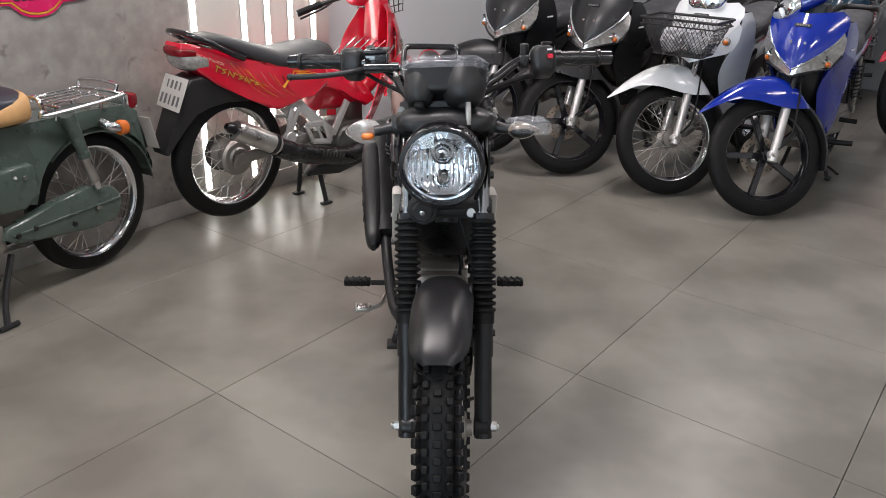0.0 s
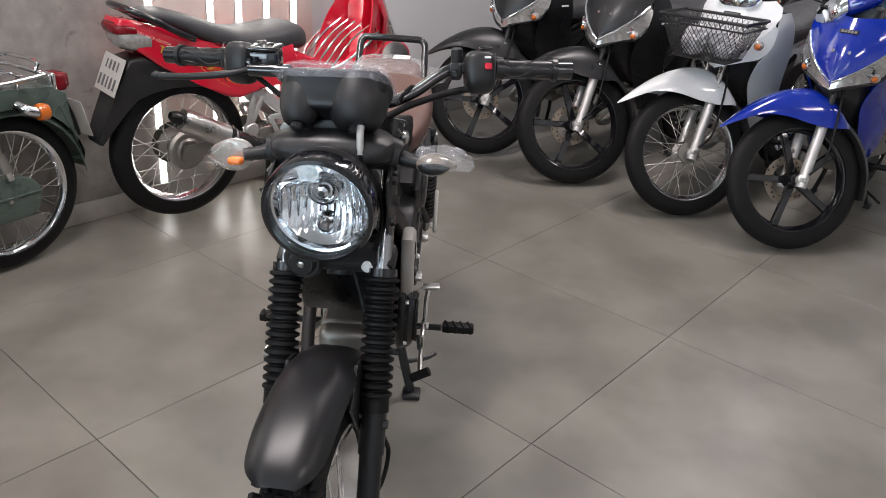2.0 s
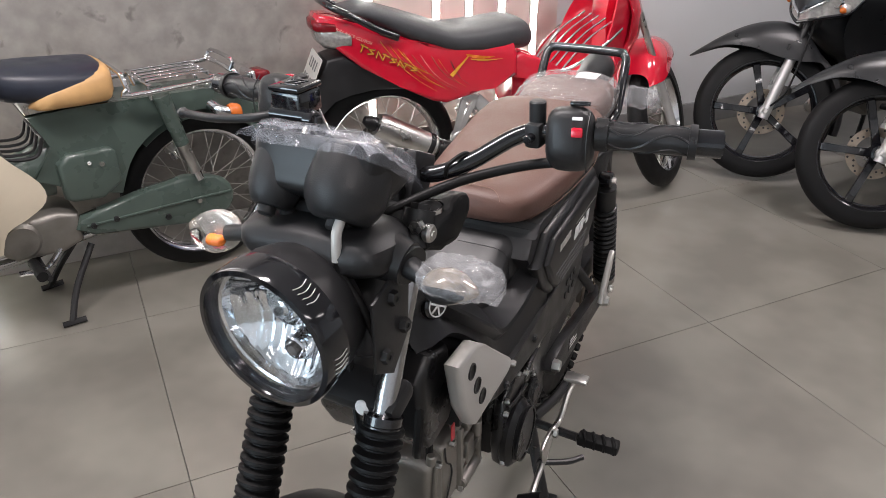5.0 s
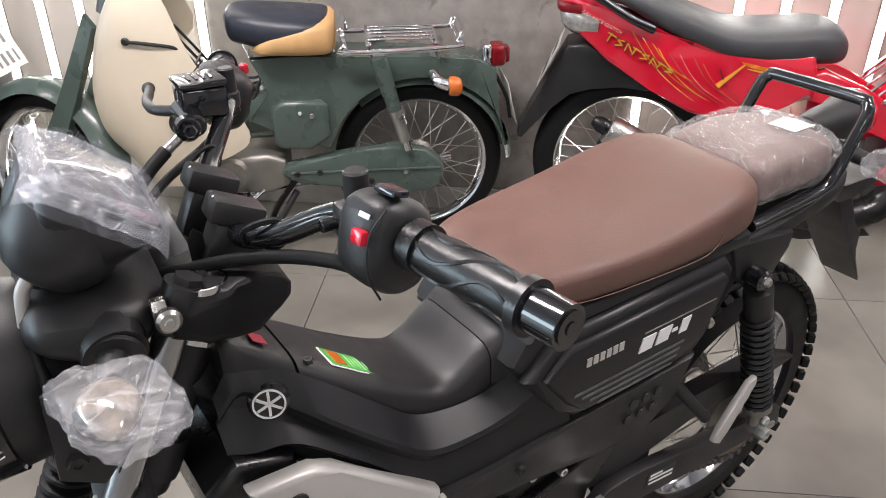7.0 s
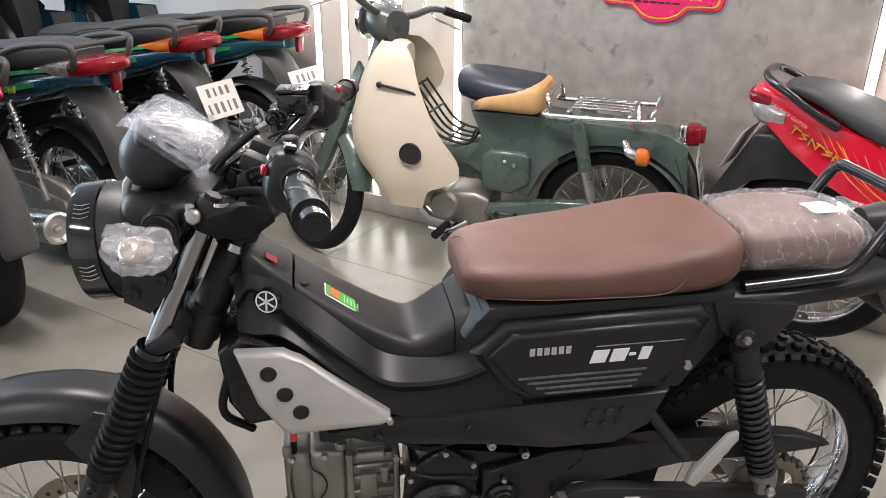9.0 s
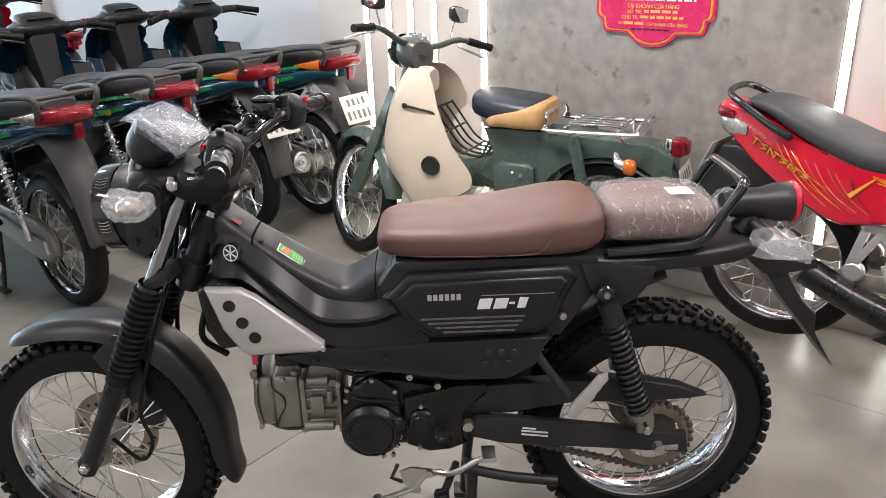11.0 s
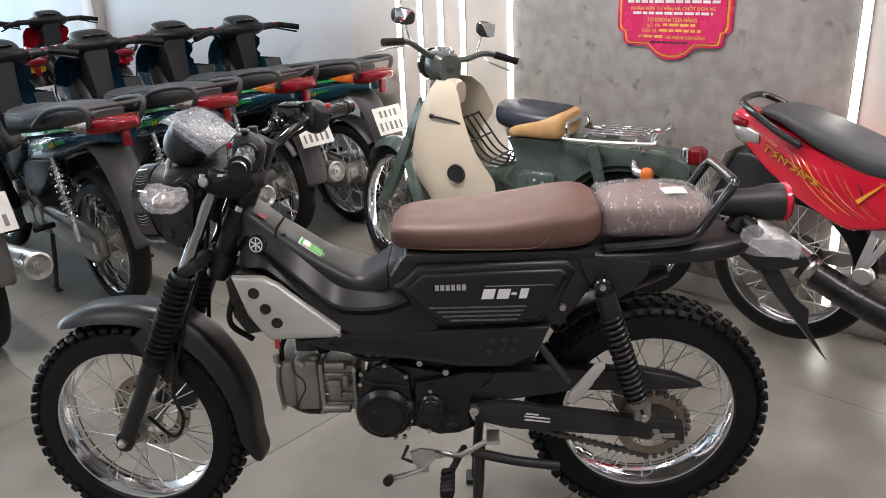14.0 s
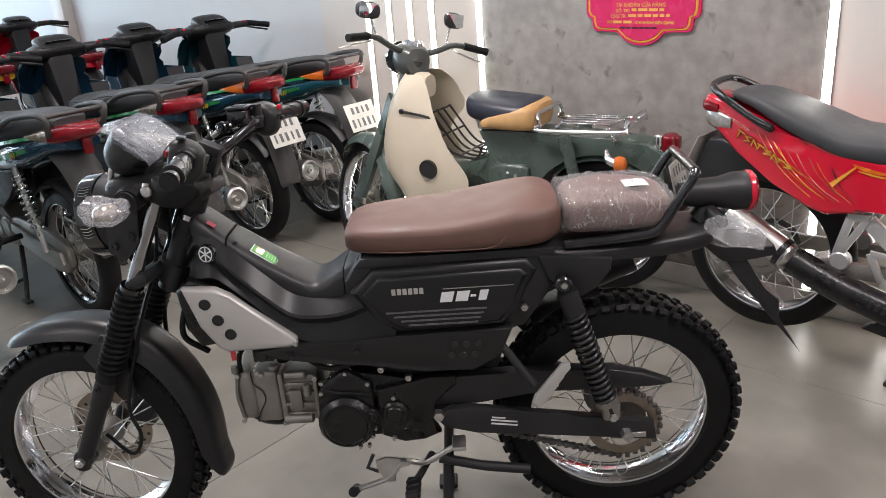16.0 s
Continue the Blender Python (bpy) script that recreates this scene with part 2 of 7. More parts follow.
def lathe(profile, seg=32, closed=False, c=(0, 0, 0), axis="x", arc=(0, 360)):
    """Turns a profile of (radius, along) round an axis."""
    bm = bmesh.new()
    full = arc[1] - arc[0] == 360
    steps = seg if full else seg + 1
    rings = []
    for k in range(steps):
        a = radians(arc[0] + (arc[1] - arc[0]) * k / seg)
        rings.append([bm.verts.new((h, r * math.cos(a), r * math.sin(a))) for r, h in profile])
    n = len(profile)
    for k in range(seg):
        a, b = rings[k], rings[(k + 1) % steps]
        for i in range(n if closed else n - 1):
            vs = (a[i], a[(i + 1) % n], b[(i + 1) % n], b[i])
            bm.faces.new(vs)
    bmesh.ops.remove_doubles(bm, verts=bm.verts[:], dist=1e-6)
    if axis == "z":
        bm.transform(pose(0, 0, 0, 0, -90, 0))
    elif axis == "y":
        bm.transform(pose(0, 0, 0, 0, 0, 90))
    bm.transform(Matrix.Translation(c))
    return bm


def drum(r, h, c=(0, 0, 0), axis="x", bevel=0.002, seg=24):
    b = min(bevel, r * 0.45, h * 0.45)
    return lathe([(0, -h / 2), (r - b, -h / 2), (r, -h / 2 + b), (r, h / 2 - b), (r - b, h / 2), (0, h / 2)], seg, False, c, axis)


def prism(outline, x0, x1, bevel=0.006, seg=2, taper=None):
    """An outline of (y, z) drawn out along x, its rims rounded."""
    bm = bmesh.new()
    a = [bm.verts.new((x0, y, z)) for y, z in outline]
    b = [bm.verts.new((x1, y, z)) for y, z in outline]
    n = len(outline)
    bm.faces.new(a)
    bm.faces.new(b[::-1])
    for i in range(n):
        bm.faces.new((a[i], b[i], b[(i + 1) % n], a[(i + 1) % n]))
    if bevel:
        rims = [e for e in bm.edges if abs(e.verts[0].co.x - e.verts[1].co.x) < 1e-6]
        bmesh.ops.bevel(bm, geom=rims, offset=bevel, segments=seg, affect="EDGES", profile=0.5, clamp_overlap=True)
    if taper:
        for v in bm.verts:
            v.co.x *= taper(v.co.y, v.co.z)
    return bm


def loft(sections, seg=20, power=2.6, caps=True, n=4, trap=0.0):
    """Skin over sections along y: (y, z of the middle, half width, half height[, x])."""
    s = [tuple(q) for q in smooth5(sections, n)]
    bm = bmesh.new()
    rings = []
    for y, z, hw, hh in s:
        ring = []
        for k in range(seg):
            a = 2 * math.pi * k / seg
            ca, sa = math.cos(a), math.sin(a)
            ring.append(bm.verts.new((hw * (1 - trap * sa) * math.copysign(abs(ca) ** (2 / power), ca), y, z + hh * math.copysign(abs(sa) ** (2 / power), sa))))
        rings.append(ring)
    for a, b in zip(rings, rings[1:]):
        for k in range(seg):
            bm.faces.new((a[k], a[(k + 1) % seg], b[(k + 1) % seg], b[k]))
    if caps:
        bm.faces.new(rings[0][::-1])
        bm.faces.new(rings[-1])
    return bm


def smooth5(rows, n):
    """Catmull-Rom through rows of any width."""
    p = [np.array(q, float) for q in rows]
    if len(p) < 3 or n < 2:
        return p
    p = [2 * p[0] - p[1], *p, 2 * p[-1] - p[-2]]
    out = []
    for i in range(1, len(p) - 2):
        a, b, c, d = p[i - 1:i + 3]
        for k in range(n):
            t = k / n
            out.append(0.5 * (2 * b + (c - a) * t + (2 * a - 5 * b + 4 * c - d) * t * t + (3 * b - a - 3 * c + d) * t ** 3))
    out.append(p[-2])
    return out


def sheet(rows, thick=0.003):
    """A curved plate from a grid of points, given a thickness."""
    bm = bmesh.new()
    g = [[bm.verts.new(q) for q in r] for r in rows]
    for a, b in zip(g, g[1:]):
        for i in range(len(a) - 1):
            bm.faces.new((a[i], a[i + 1], b[i + 1], b[i]))
    bmesh.ops.recalc_face_normals(bm, faces=bm.faces)
    bmesh.ops.solidify(bm, geom=bm.faces[:], thickness=thick)
    return bm


def arch(c, r, a0, a1, half, drop, n=22, k=8, thick=0.003, flare=0.0, power=2.5):
    """A mudguard: an arc round c in the y-z plane from a0 to a1 degrees (0 points back), with rounded cross-section."""
    rows = []
    for i in range(n + 1):
        a = radians(a0 + (a1 - a0) * i / n)
        end = min(i, n - i) / n
        hw = half * (1 - flare * max(0, 0.12 - end) / 0.12)
        row = []
        for j in range(k + 1):
            s = -1 + 2 * j / k
            rr = r - drop * abs(s) ** power
            row.append((hw * math.copysign(min(1, abs(s) ** 0.8), s), c[0] + rr * math.cos(a), c[1] + rr * math.sin(a)))
        rows.append(row)
    return sheet(rows, thick)


# ---- wheels ----
def tyre_mesh(r, rim, half, knobs=0):
    pro = []
    for k in range(17):
        a = math.pi * k / 16
        x = -half * math.cos(a)
        h = math.sin(a)
        pro.append((rim - 0.004 + (r - rim + 0.004) * h ** 0.62, x))
    pro += [(rim - 0.006, half * 0.72), (rim - 0.006, -half * 0.72)]
    bm = lathe(pro, 56, True)
    return bm


def tread(w, r, half, knobs):
    """Tread blocks round the tyre, alike ones on one mesh."""
    for col, (x, sx, tilt, long) in enumerate(((-0.93, 0.30, -46, 0.64), (-0.5, 0.30, -17, 0.5), (0.0, 0.40, 0, 0.46), (0.5, 0.30, 17, 0.5), (0.93, 0.30, 46, 0.64))):
        rr = r - 0.002 - half * (1 - math.cos(radians(tilt))) * 0.82
        blk = box(sx * half, 2 * math.pi * r / knobs * long, 0.016, bevel=0.0022, seg=1)
        blk.transform(pose(x * half, 0, rr - 0.001, 0, tilt, 0))
        me = shell(blk, "tread_block", RUBBER)
        for k in range(knobs):
            ob = new("tread_block", me)
            ob.parent = w
            ob.matrix_local = pose(0, 0, 0, 360 * (k + (0.5 if col % 2 else 0)) / knobs, 0, 0)


def rim_mesh(rim, half):
    w = half * 0.75
    return lathe([(rim + 0.006, -w), (rim + 0.002, -w - 0.003), (rim - 0.01, -w), (rim - 0.018, -w * 0.62), (rim - 0.026, 0), (rim - 0.018, w * 0.62), (rim - 0.01, w), (rim + 0.002, w + 0.003), (rim + 0.006, w),
                  (rim - 0.004, w * 0.6), (rim - 0.008, 0), (rim - 0.004, -w * 0.6)], 64, True)


SPOKE = {}
# Chrome toned down; the dark surroundings it mirrors are put into its colour.
FORKCHROME = pm("fork_chrome", (0.40, 0.40, 0.41), 0.16, 1.0, var=0.06)
ENGBLACK = pm("engine_black", (0.006, 0.006, 0.0066), 0.3, var=0.08, bump=0.2, bscale=260, spec=0.45)
DISC = pm("brake_disc_steel", (0.30, 0.25, 0.20), 0.42, 0.8, var=0.2, scale=30)


def wheel(parent, name, c, r, rim=0.213, half=0.042, kind="spoke", hub=0.045, hubw=0.1, knobs=0, m=None, disc=0.0, rim_mat=None, hub_mat=None, drumcover=0.0):
    """A wheel as a part, with tyre, rim, hub and spokes below it. Its hub is the part itself."""
    pm_ = (m or Matrix()) @ Matrix.Translation(c)
    hubm = join(lathe([(0.0, -hubw / 2 - 0.012), (0.018, -hubw / 2 - 0.012), (0.02, -hubw / 2), (hub, -hubw / 2 + 0.002), (hub, -hubw / 2 + 0.008), (hub * 0.62, -hubw / 4), (hub * 0.62, hubw / 4), (hub, hubw / 2 - 0.008), (hub, hubw / 2 - 0.002), (0.02, hubw / 2), (0.018, hubw / 2 + 0.012), (0, hubw / 2 + 0.012)], 28))
    w = part(name, hubm, hub_mat or ALLOY, parent, "", None)
    w.matrix_local = pm_
    t = part("tyre", tyre_mesh(r, rim, half, knobs), RUBBER, w)
    if knobs:
        tread(w, r, half, knobs)
    ri = part("rim", rim_mesh(rim, half), rim_mat or CHROME, w)
    if kind == "spoke":
        key = (rim, hub, hubw)
        if key not in SPOKE:
            SPOKE[key] = [shell(tube([(s * hubw * 0.42, hub * 0.93 * math.sin(radians(q * 38)), hub * 0.93 * math.cos(radians(q * 38))), (0, 0, rim - 0.014)], 0.0017, 5, 1), "spoke", STEEL)
                          for s in (-1, 1) for q in (-1, 1)]
        for k in range(36):
            ob = new("spoke", SPOKE[key][k % 4])
            ob.parent = w
            ob.matrix_local = pose(0, 0, 0, k * 10, 0, 0)
    elif kind == "cast":
        for k in range(5):
            sp = prism([(-0.017, hub * 0.7), (0.017, hub * 0.7), (0.013, rim * 0.55), (0.017, rim - 0.012), (-0.017, rim - 0.012), (-0.013, rim * 0.55)], -0.012, 0.012, 0.005)
            sp.transform(pose(0, 0, 0, k * 72 + 8, 0, 0))
            part("spoke", sp, rim_mat or GLOSS, w)
    if disc:
        side_, disc = math.copysign(1, disc), abs(disc)
        dm = join(lathe([(disc * 0.66, side_ * (hubw / 2 + 0.004)), (disc, side_ * (hubw / 2 + 0.004)), (disc, side_ * (hubw / 2 + 0.008)), (disc * 0.66, side_ * (hubw / 2 + 0.008))], 40, True),
                  *[box(0.003, 0.012, disc * 0.45, (side_ * (hubw / 2 + 0.006), 0, disc * 0.5), rot=None) for _ in range(1)])
        part("brake_disc", dm, DISC, w, "drilled steel brake disc")
        # Dark discs stand in for the shade inside the drilled holes.
        hole = shell(drum(disc * 0.045, 0.0055, (side_ * (hubw / 2 + 0.006), 0, 0), "x", 0.0003, 8), "disc_hole", INK)
        for k in range(27):
            ob = new("disc_hole", hole)
            ob.parent = w
            a, q = radians(k * 360 / 27), disc * (0.74, 0.83, 0.92)[k % 3]
            ob.matrix_local = Matrix.Translation((0, q * math.cos(a), q * math.sin(a)))
    return w


SIGNALGLASS = clear("signal_glass", (1, 0.98, 0.95), 0.03, 1.25, 0.12)
LABEL = pm("green_label", (0.06, 0.30, 0.05), 0.4)
PALEGREEN = pm("pale_green_print", (0.35, 0.6, 0.3), 0.5)
THREAD = pm("tan_thread", (0.24, 0.14, 0.105), 0.7)
TAG = pm("red_tag", (0.55, 0.05, 0.06), 0.5)
SEATNAVY = pm("navy_vinyl", (0.018, 0.022, 0.035), 0.4, bump=0.3)
DARKGREY = pm("grey_green_dark", (0.05, 0.056, 0.052), 0.35, coat=0.2)


def film(name, low, high, rough, stretch=(1, 1, 1), rgb=(0.86, 0.86, 0.88)):
    """Thin crinkled plastic: clear between sharp whitish creases."""
    m = bpy.data.materials.new(name)
    m.use_nodes = True
    nt = m.node_tree
    p, out = nt.nodes["Principled BSDF"], nt.nodes["Material Output"]
    p.inputs["Base Color"].default_value, p.inputs["Roughness"].default_value = (*rgb, 1), rough
    p.inputs["Specular IOR Level"].default_value = 0.9
    tr, mx, tc, mp, bp = (nt.nodes.new(k) for k in ("ShaderNodeBsdfTransparent", "ShaderNodeMixShader", "ShaderNodeTexCoord", "ShaderNodeMapping", "ShaderNodeBump"))
    mp.inputs["Scale"].default_value = stretch
    nt.links.new(tc.outputs["Object"], mp.inputs["Vector"])
    ridges = []
    warp, mixed = nt.nodes.new("ShaderNodeTexNoise"), nt.nodes.new("ShaderNodeMix")
    warp.inputs["Scale"].default_value, warp.inputs["Detail"].default_value = 14, 3
    mixed.data_type, mixed.blend_type = "RGBA", "LINEAR_LIGHT"
    mixed.inputs["Factor"].default_value = 0.05
    nt.links.new(mp.outputs[0], warp.inputs["Vector"])
    nt.links.new(mp.outputs[0], mixed.inputs["A"])
    nt.links.new(warp.outputs["Color"], mixed.inputs["B"])
    for scale, wide in ((13, 0.05), (34, 0.09)):
        n, r = nt.nodes.new("ShaderNodeTexVoronoi"), nt.nodes.new("ShaderNodeMapRange")
        n.feature = "DISTANCE_TO_EDGE"
        n.inputs["Scale"].default_value = scale
        r.inputs["From Max"].default_value, r.inputs["To Min"].default_value, r.inputs["To Max"].default_value = wide, 1.0 if scale < 20 else 0.6, 0.0
        nt.links.new(mixed.outputs["Result"], n.inputs["Vector"])
        nt.links.new(n.outputs["Distance"], r.inputs["Value"])
        ridges.append(r)
    mxm, mr = nt.nodes.new("ShaderNodeMath"), nt.nodes.new("ShaderNodeMapRange")
    mxm.operation = "MAXIMUM"
    nt.links.new(ridges[0].outputs[0], mxm.inputs[0])
    nt.links.new(ridges[1].outputs[0], mxm.inputs[1])
    mr.inputs["To Min"].default_value, mr.inputs["To Max"].default_value = low, high
    bp.inputs["Strength"].default_value, bp.inputs["Distance"].default_value = 0.6, 0.003
    nt.links.new(mxm.outputs[0], mr.inputs["Value"])
    nt.links.new(mxm.outputs[0], bp.inputs["Height"])
    nt.links.new(bp.outputs[0], p.inputs["Normal"])
    nt.links.new(mr.outputs[0], mx.inputs[0])
    nt.links.new(tr.outputs[0], mx.inputs[1])
    nt.links.new(p.outputs[0], mx.inputs[2])
    nt.links.new(mx.outputs[0], out.inputs[0])
    return m


PLASTIC_WRAP = film("clear_wrap", 0.12, 0.32, 0.12, (1.5, 0.8, 1.2), (0.78, 0.79, 0.82))
FILM = film("clear_film", 0.1, 0.3, 0.14, (1.6, 0.7, 1.0), (0.62, 0.65, 0.72))
PADFILM = film("pad_film", 0.12, 0.42, 0.12, (1.7, 4.2, 1.2), (0.8, 0.78, 0.78))
SIGCLEAR = pm("silvered_signal_lens", (0.4, 0.385, 0.365), 0.14, 0.45, var=0.3, scale=60, coat=0.8)
SMOKE = pm("smoked_signal_lens", (0.26, 0.22, 0.18), 0.14, 0.2, var=0.45, scale=70, coat=0.8)
GRIP = pm("grip_rubber", (0.012, 0.012, 0.013), 0.33, bump=0.3, bscale=150)
STICKER = pm("blue_red_sticker", (0.35, 0.03, 0.05), 0.35)
PAPER = pm("newspaper", (0.42, 0.42, 0.44), 0.7, var=0.35, scale=40)
PAPERTAN = pm("card_tag", (0.5, 0.4, 0.28), 0.7)
SILVERLEG = pm("silver_fork_paint", (0.52, 0.52, 0.51), 0.35, 0.6, var=0.06)
SEATGREY = pm("grey_leatherette", (0.045, 0.046, 0.05), 0.5, bump=0.5, bscale=420)
GREENFLASH = pm("green_decal", (0.02, 0.22, 0.06), 0.3, coat=0.5)
TEAL = pm("teal_paint", (0.008, 0.06, 0.085), 0.16, coat=0.9)
YELLOW = pm("yellow_paint", (0.6, 0.33, 0.02), 0.2, coat=0.6)
DUSTY = pm("dusty_grey_plastic", (0.042, 0.041, 0.04), 0.55, var=0.18, scale=14, bump=0.3)
BARGREY = pm("plate_bar_grey", (0.10, 0.10, 0.105), 0.5, var=0.3, scale=90)
ORANGE = pm("orange_decal", (0.62, 0.16, 0.012), 0.25, coat=0.5, var=0.2, scale=40)
PALEPINK = pm("pale_pink_decal", (0.75, 0.42, 0.36), 0.3, coat=0.4)
BRONZE = pm("bronze_decal", (0.28, 0.1, 0.04), 0.35)
INKRED = pm("dark_decal", (0.12, 0.02, 0.02), 0.35)
WOODTAN = pm("pine_board", (0.5, 0.28, 0.1), 0.5, var=0.25, scale=12)
BOTTLE = clear("blue_bottle", (0.35, 0.65, 0.95), 0.05, 1.3, 0.0, 0.85)


# ---- room ----
def setting(name, bm, mat, label, m=None):
    return solid(name, bm, mat, m or ROOM, label, "", "", "structure")


def block(u0, u1, w0, w1, z0, z1, bevel=0.0):
    return box(u1 - u0, w1 - w0, z1 - z0, ((u0 + u1) / 2, (w0 + w1) / 2, (z0 + z1) / 2), bevel)


setting("ground", block(-60, 60, -60, 60, -0.3, -0.014), GROUT, "dark grout bed and ground under the showroom floor")
setting("wall_main", block(U0, U1, W1, W1 + 0.15, 0, HIGH), WHITE, "smooth white painted side wall of the showroom")
setting("wall_back", block(U1, U1 + 0.15, W0 - 0.15, W1 + 0.15, 0, HIGH), WHITE, "plain white painted end wall")
setting("wall_side", block(U0, U1, W0 - 0.15, W0, 0, HIGH), WHITE, "plain white painted wall facing the panel wall")
setting("wall_front", join(block(U0 - 0.15, U0, W0, W0 + 0.5, 0, HIGH), block(U0 - 0.15, U0, W1 - 0.4, W1, 0, HIGH), block(U0 - 0.15, U0, W0 + 0.5, W1 - 0.4, 2.9, HIGH)), WHITE, "white shop front wall round a wide open doorway")
setting("ceiling", block(U0 - 0.15, U1 + 0.15, W0 - 0.15, W1 + 0.15, HIGH, HIGH + 0.15), WHITE, "plain white ceiling")
PW = 2.19
setting("wall_pilaster", block(-5.1, -4.9, 2.33, W1, 0, HIGH, 0.004), CREAM, "narrow cream pilaster on the white wall")
PA, PB, PC, PD = -1.55, -0.46, 0.988, 1.85
setting("wall_panel_cream_1", block(PA, PB, PW + 0.006, W1, 0, HIGH, 0.002), CREAM, "glossy cream wall panel with vertical light strips")
setting("wall_panel_cream_2", block(PC, PD, PW + 0.006, W1, 0, HIGH, 0.002), CREAM, "glossy cream wall panel with vertical light strips")
setting("wall_panel_concrete", block(PB + 0.002, PC - 0.002, PW, W1, 0, HIGH, 0.002), CONCRETE, "grey mottled concrete-effect wall panel")
setting("baseboard_pale", block(PA, PD, PW - 0.014, PW - 0.001, 0, 0.085, 0.003), SKIRT_PALE, "pale grey baseboard along the panel wall")
setting("baseboard_grey_1", block(PD + 0.002, U1, W1 - 0.018, W1, 0, 0.12, 0.003), SKIRT, "grey baseboard along the white wall")
setting("baseboard_grey_2", block(U0, PA - 0.002, W1 - 0.018, W1, 0, 0.12, 0.003), SKIRT, "grey baseboard along the white wall")
for su in (-1.19, -1.04, -0.9, -0.76, -0.476, 1.004, 1.285, 1.428, 1.577, 1.73):
    lamp = thing("light_strip", room(su, PW), "vertical white LED light strip set in the wall panel", "lamp", "wall light strips")
    part("channel", block(-0.017, 0.017, -0.001, 0.0055, 0.09, HIGH - 0.02), STEEL, lamp)
    part("diffuser", block(-0.014, 0.014, -0.004, -0.001, 0.09, HIGH - 0.02), LED, lamp)

for lu in (-6.6, -3.6, -0.4, 2.4, 5.0):
    for lw in (-2.6, 0.6):
        lamp = thing("ceiling_light", room(lu, lw, HIGH), "white ceiling light fitting", "lamp", "ceiling lights")
        part("housing", block(-0.63, 0.63, -0.15, 0.15, -0.07, 0, 0.01), PEARL, lamp)


# ---- signboard ----
sign = thing("wall_sign", room(0.318, PW, 0.938), "magenta shop sign with gold border and rows of print", "sign")


def plaque(k, lift):
    half = [(0, 0.016), (0.035, 0.02), (0.065, 0.033), (0.085, 0.052), (0.1, 0.068), (0.19, 0.068), (0.203, 0.074), (0.21, 0.09), (0.21, 0.118), (0.23, 0.122), (0.238, 0.14), (0.238, 0.34), (0.215, 0.375), (0.18, 0.385), (0.175, 0.42), (0.1, 0.44), (0, 0.47)]
    pts = [(x * k, 0.235 + (z - 0.235) * k) for x, z in half] + [(-x * k, 0.235 + (z - 0.235) * k) for x, z in half[-2:0:-1]]
    bm = prism(pts, -lift, 0, 0.002, 1)
    bm.transform(pose(0, 0, 0, 0, 0, 90))
    return bm


part("board", plaque(1.0, 0.012), MAGENTA, sign)
part("border", plaque(0.955, 0.0145), GOLD, sign, "gold border line")
part("face", plaque(0.915, 0.017), MAGENTA, sign)


def words(body, width, height, x, z, mat, parent):
    """Raised lettering, drawn to a given width and height round a middle."""
    cu = bpy.data.curves.new("words", "FONT")
    cu.body, cu.extrude, cu.resolution_u, cu.offset = body, 0.02, 2, 0.012
    tmp = new("words", cu)
    me = bpy.data.meshes.new_from_object(tmp)
    bpy.data.objects.remove(tmp)
    bm = bmesh.new()
    bm.from_mesh(me)
    bpy.data.meshes.remove(me)
    xs, ys = [v.co.x for v in bm.verts], [v.co.y for v in bm.verts]
    for v in bm.verts:
        v.co = ((v.co.x - (min(xs) + max(xs)) / 2) * width / (max(xs) - min(xs)) + x, -0.0182 - v.co.z * 0.02, (v.co.y - (min(ys) + max(ys)) / 2) * height / (max(ys) - min(ys)) + z)
    return part("lettering", bm, mat, parent)


rs = random.Random(4)
SIGNGOLD = pm("sign_gold_print", (0.78, 0.42, 0.10), 0.4, var=0.03)
words("NHÂN VIÊN TƯ VẤN VÀ CHỐT ĐƠN XE", 0.348, 0.021, 0.0, 0.214, SIGNGOLD, sign)
words("TÀI KHOẢN CỬA HÀNG", 0.206, 0.021, 0.0, 0.171, SIGNGOLD, sign)
words("SỐ TK:", 0.06, 0.019, -0.072, 0.150, SIGNGOLD, sign)
words("CHỦ TK:", 0.066, 0.019, -0.09, 0.129, SIGNGOLD, sign)
words("NH", 0.018, 0.012, -0.13, 0.105, SIGNGOLD, sign)
words("- CHI NHÁNH KIÊN GIANG", 0.168, 0.016, 0.056, 0.105, SIGNGOLD, sign)
for z, x0, x1, mat in ((0.084, -0.085, 0.075, INK), (0.105, -0.115, -0.035, SIGNGOLD), (0.129, -0.05, 0.122, SIGNGOLD), (0.150, -0.035, 0.098, SIGNGOLD), (0.193, -0.165, 0.165, PRINT), (0.236, -0.19, 0.19, PRINT), (0.26, -0.18, 0.18, PRINT), (0.29, -0.16, 0.16, SIGNGOLD), (0.33, -0.13, 0.13, PRINT)):
    x = x0
    while x < x1 - 0.008:
        l = min(rs.uniform(0.014, 0.04), x1 - x)
        part("print_bar", box(l, 0.0015, 0.010 if mat is not INK else 0.006, (x + l / 2, -0.0182, z)), mat, sign)
        x += l + 0.007


# ---- floor tiles ----
TS = 0.803
tile_me = shell(box(TS - 0.0018, TS - 0.0018, 0.02, (0, 0, -0.01), 0.0008, 1), "tile", TILE)
floor = thing("floor", ROOM, "grey concrete-look square floor tiles with thin joints", "floor", "", "structure")
for i in range(-12, 8):
    for j in range(-6, 4):
        ob = new("tile", tile_me)
        ob.parent = floor
        ob.matrix_local = pose(0.817 + TS * (i + 0.5), 0.072 + TS * (j + 0.5), 0, 0, 0, 90 * ((i * 7 + j * 3) % 4))


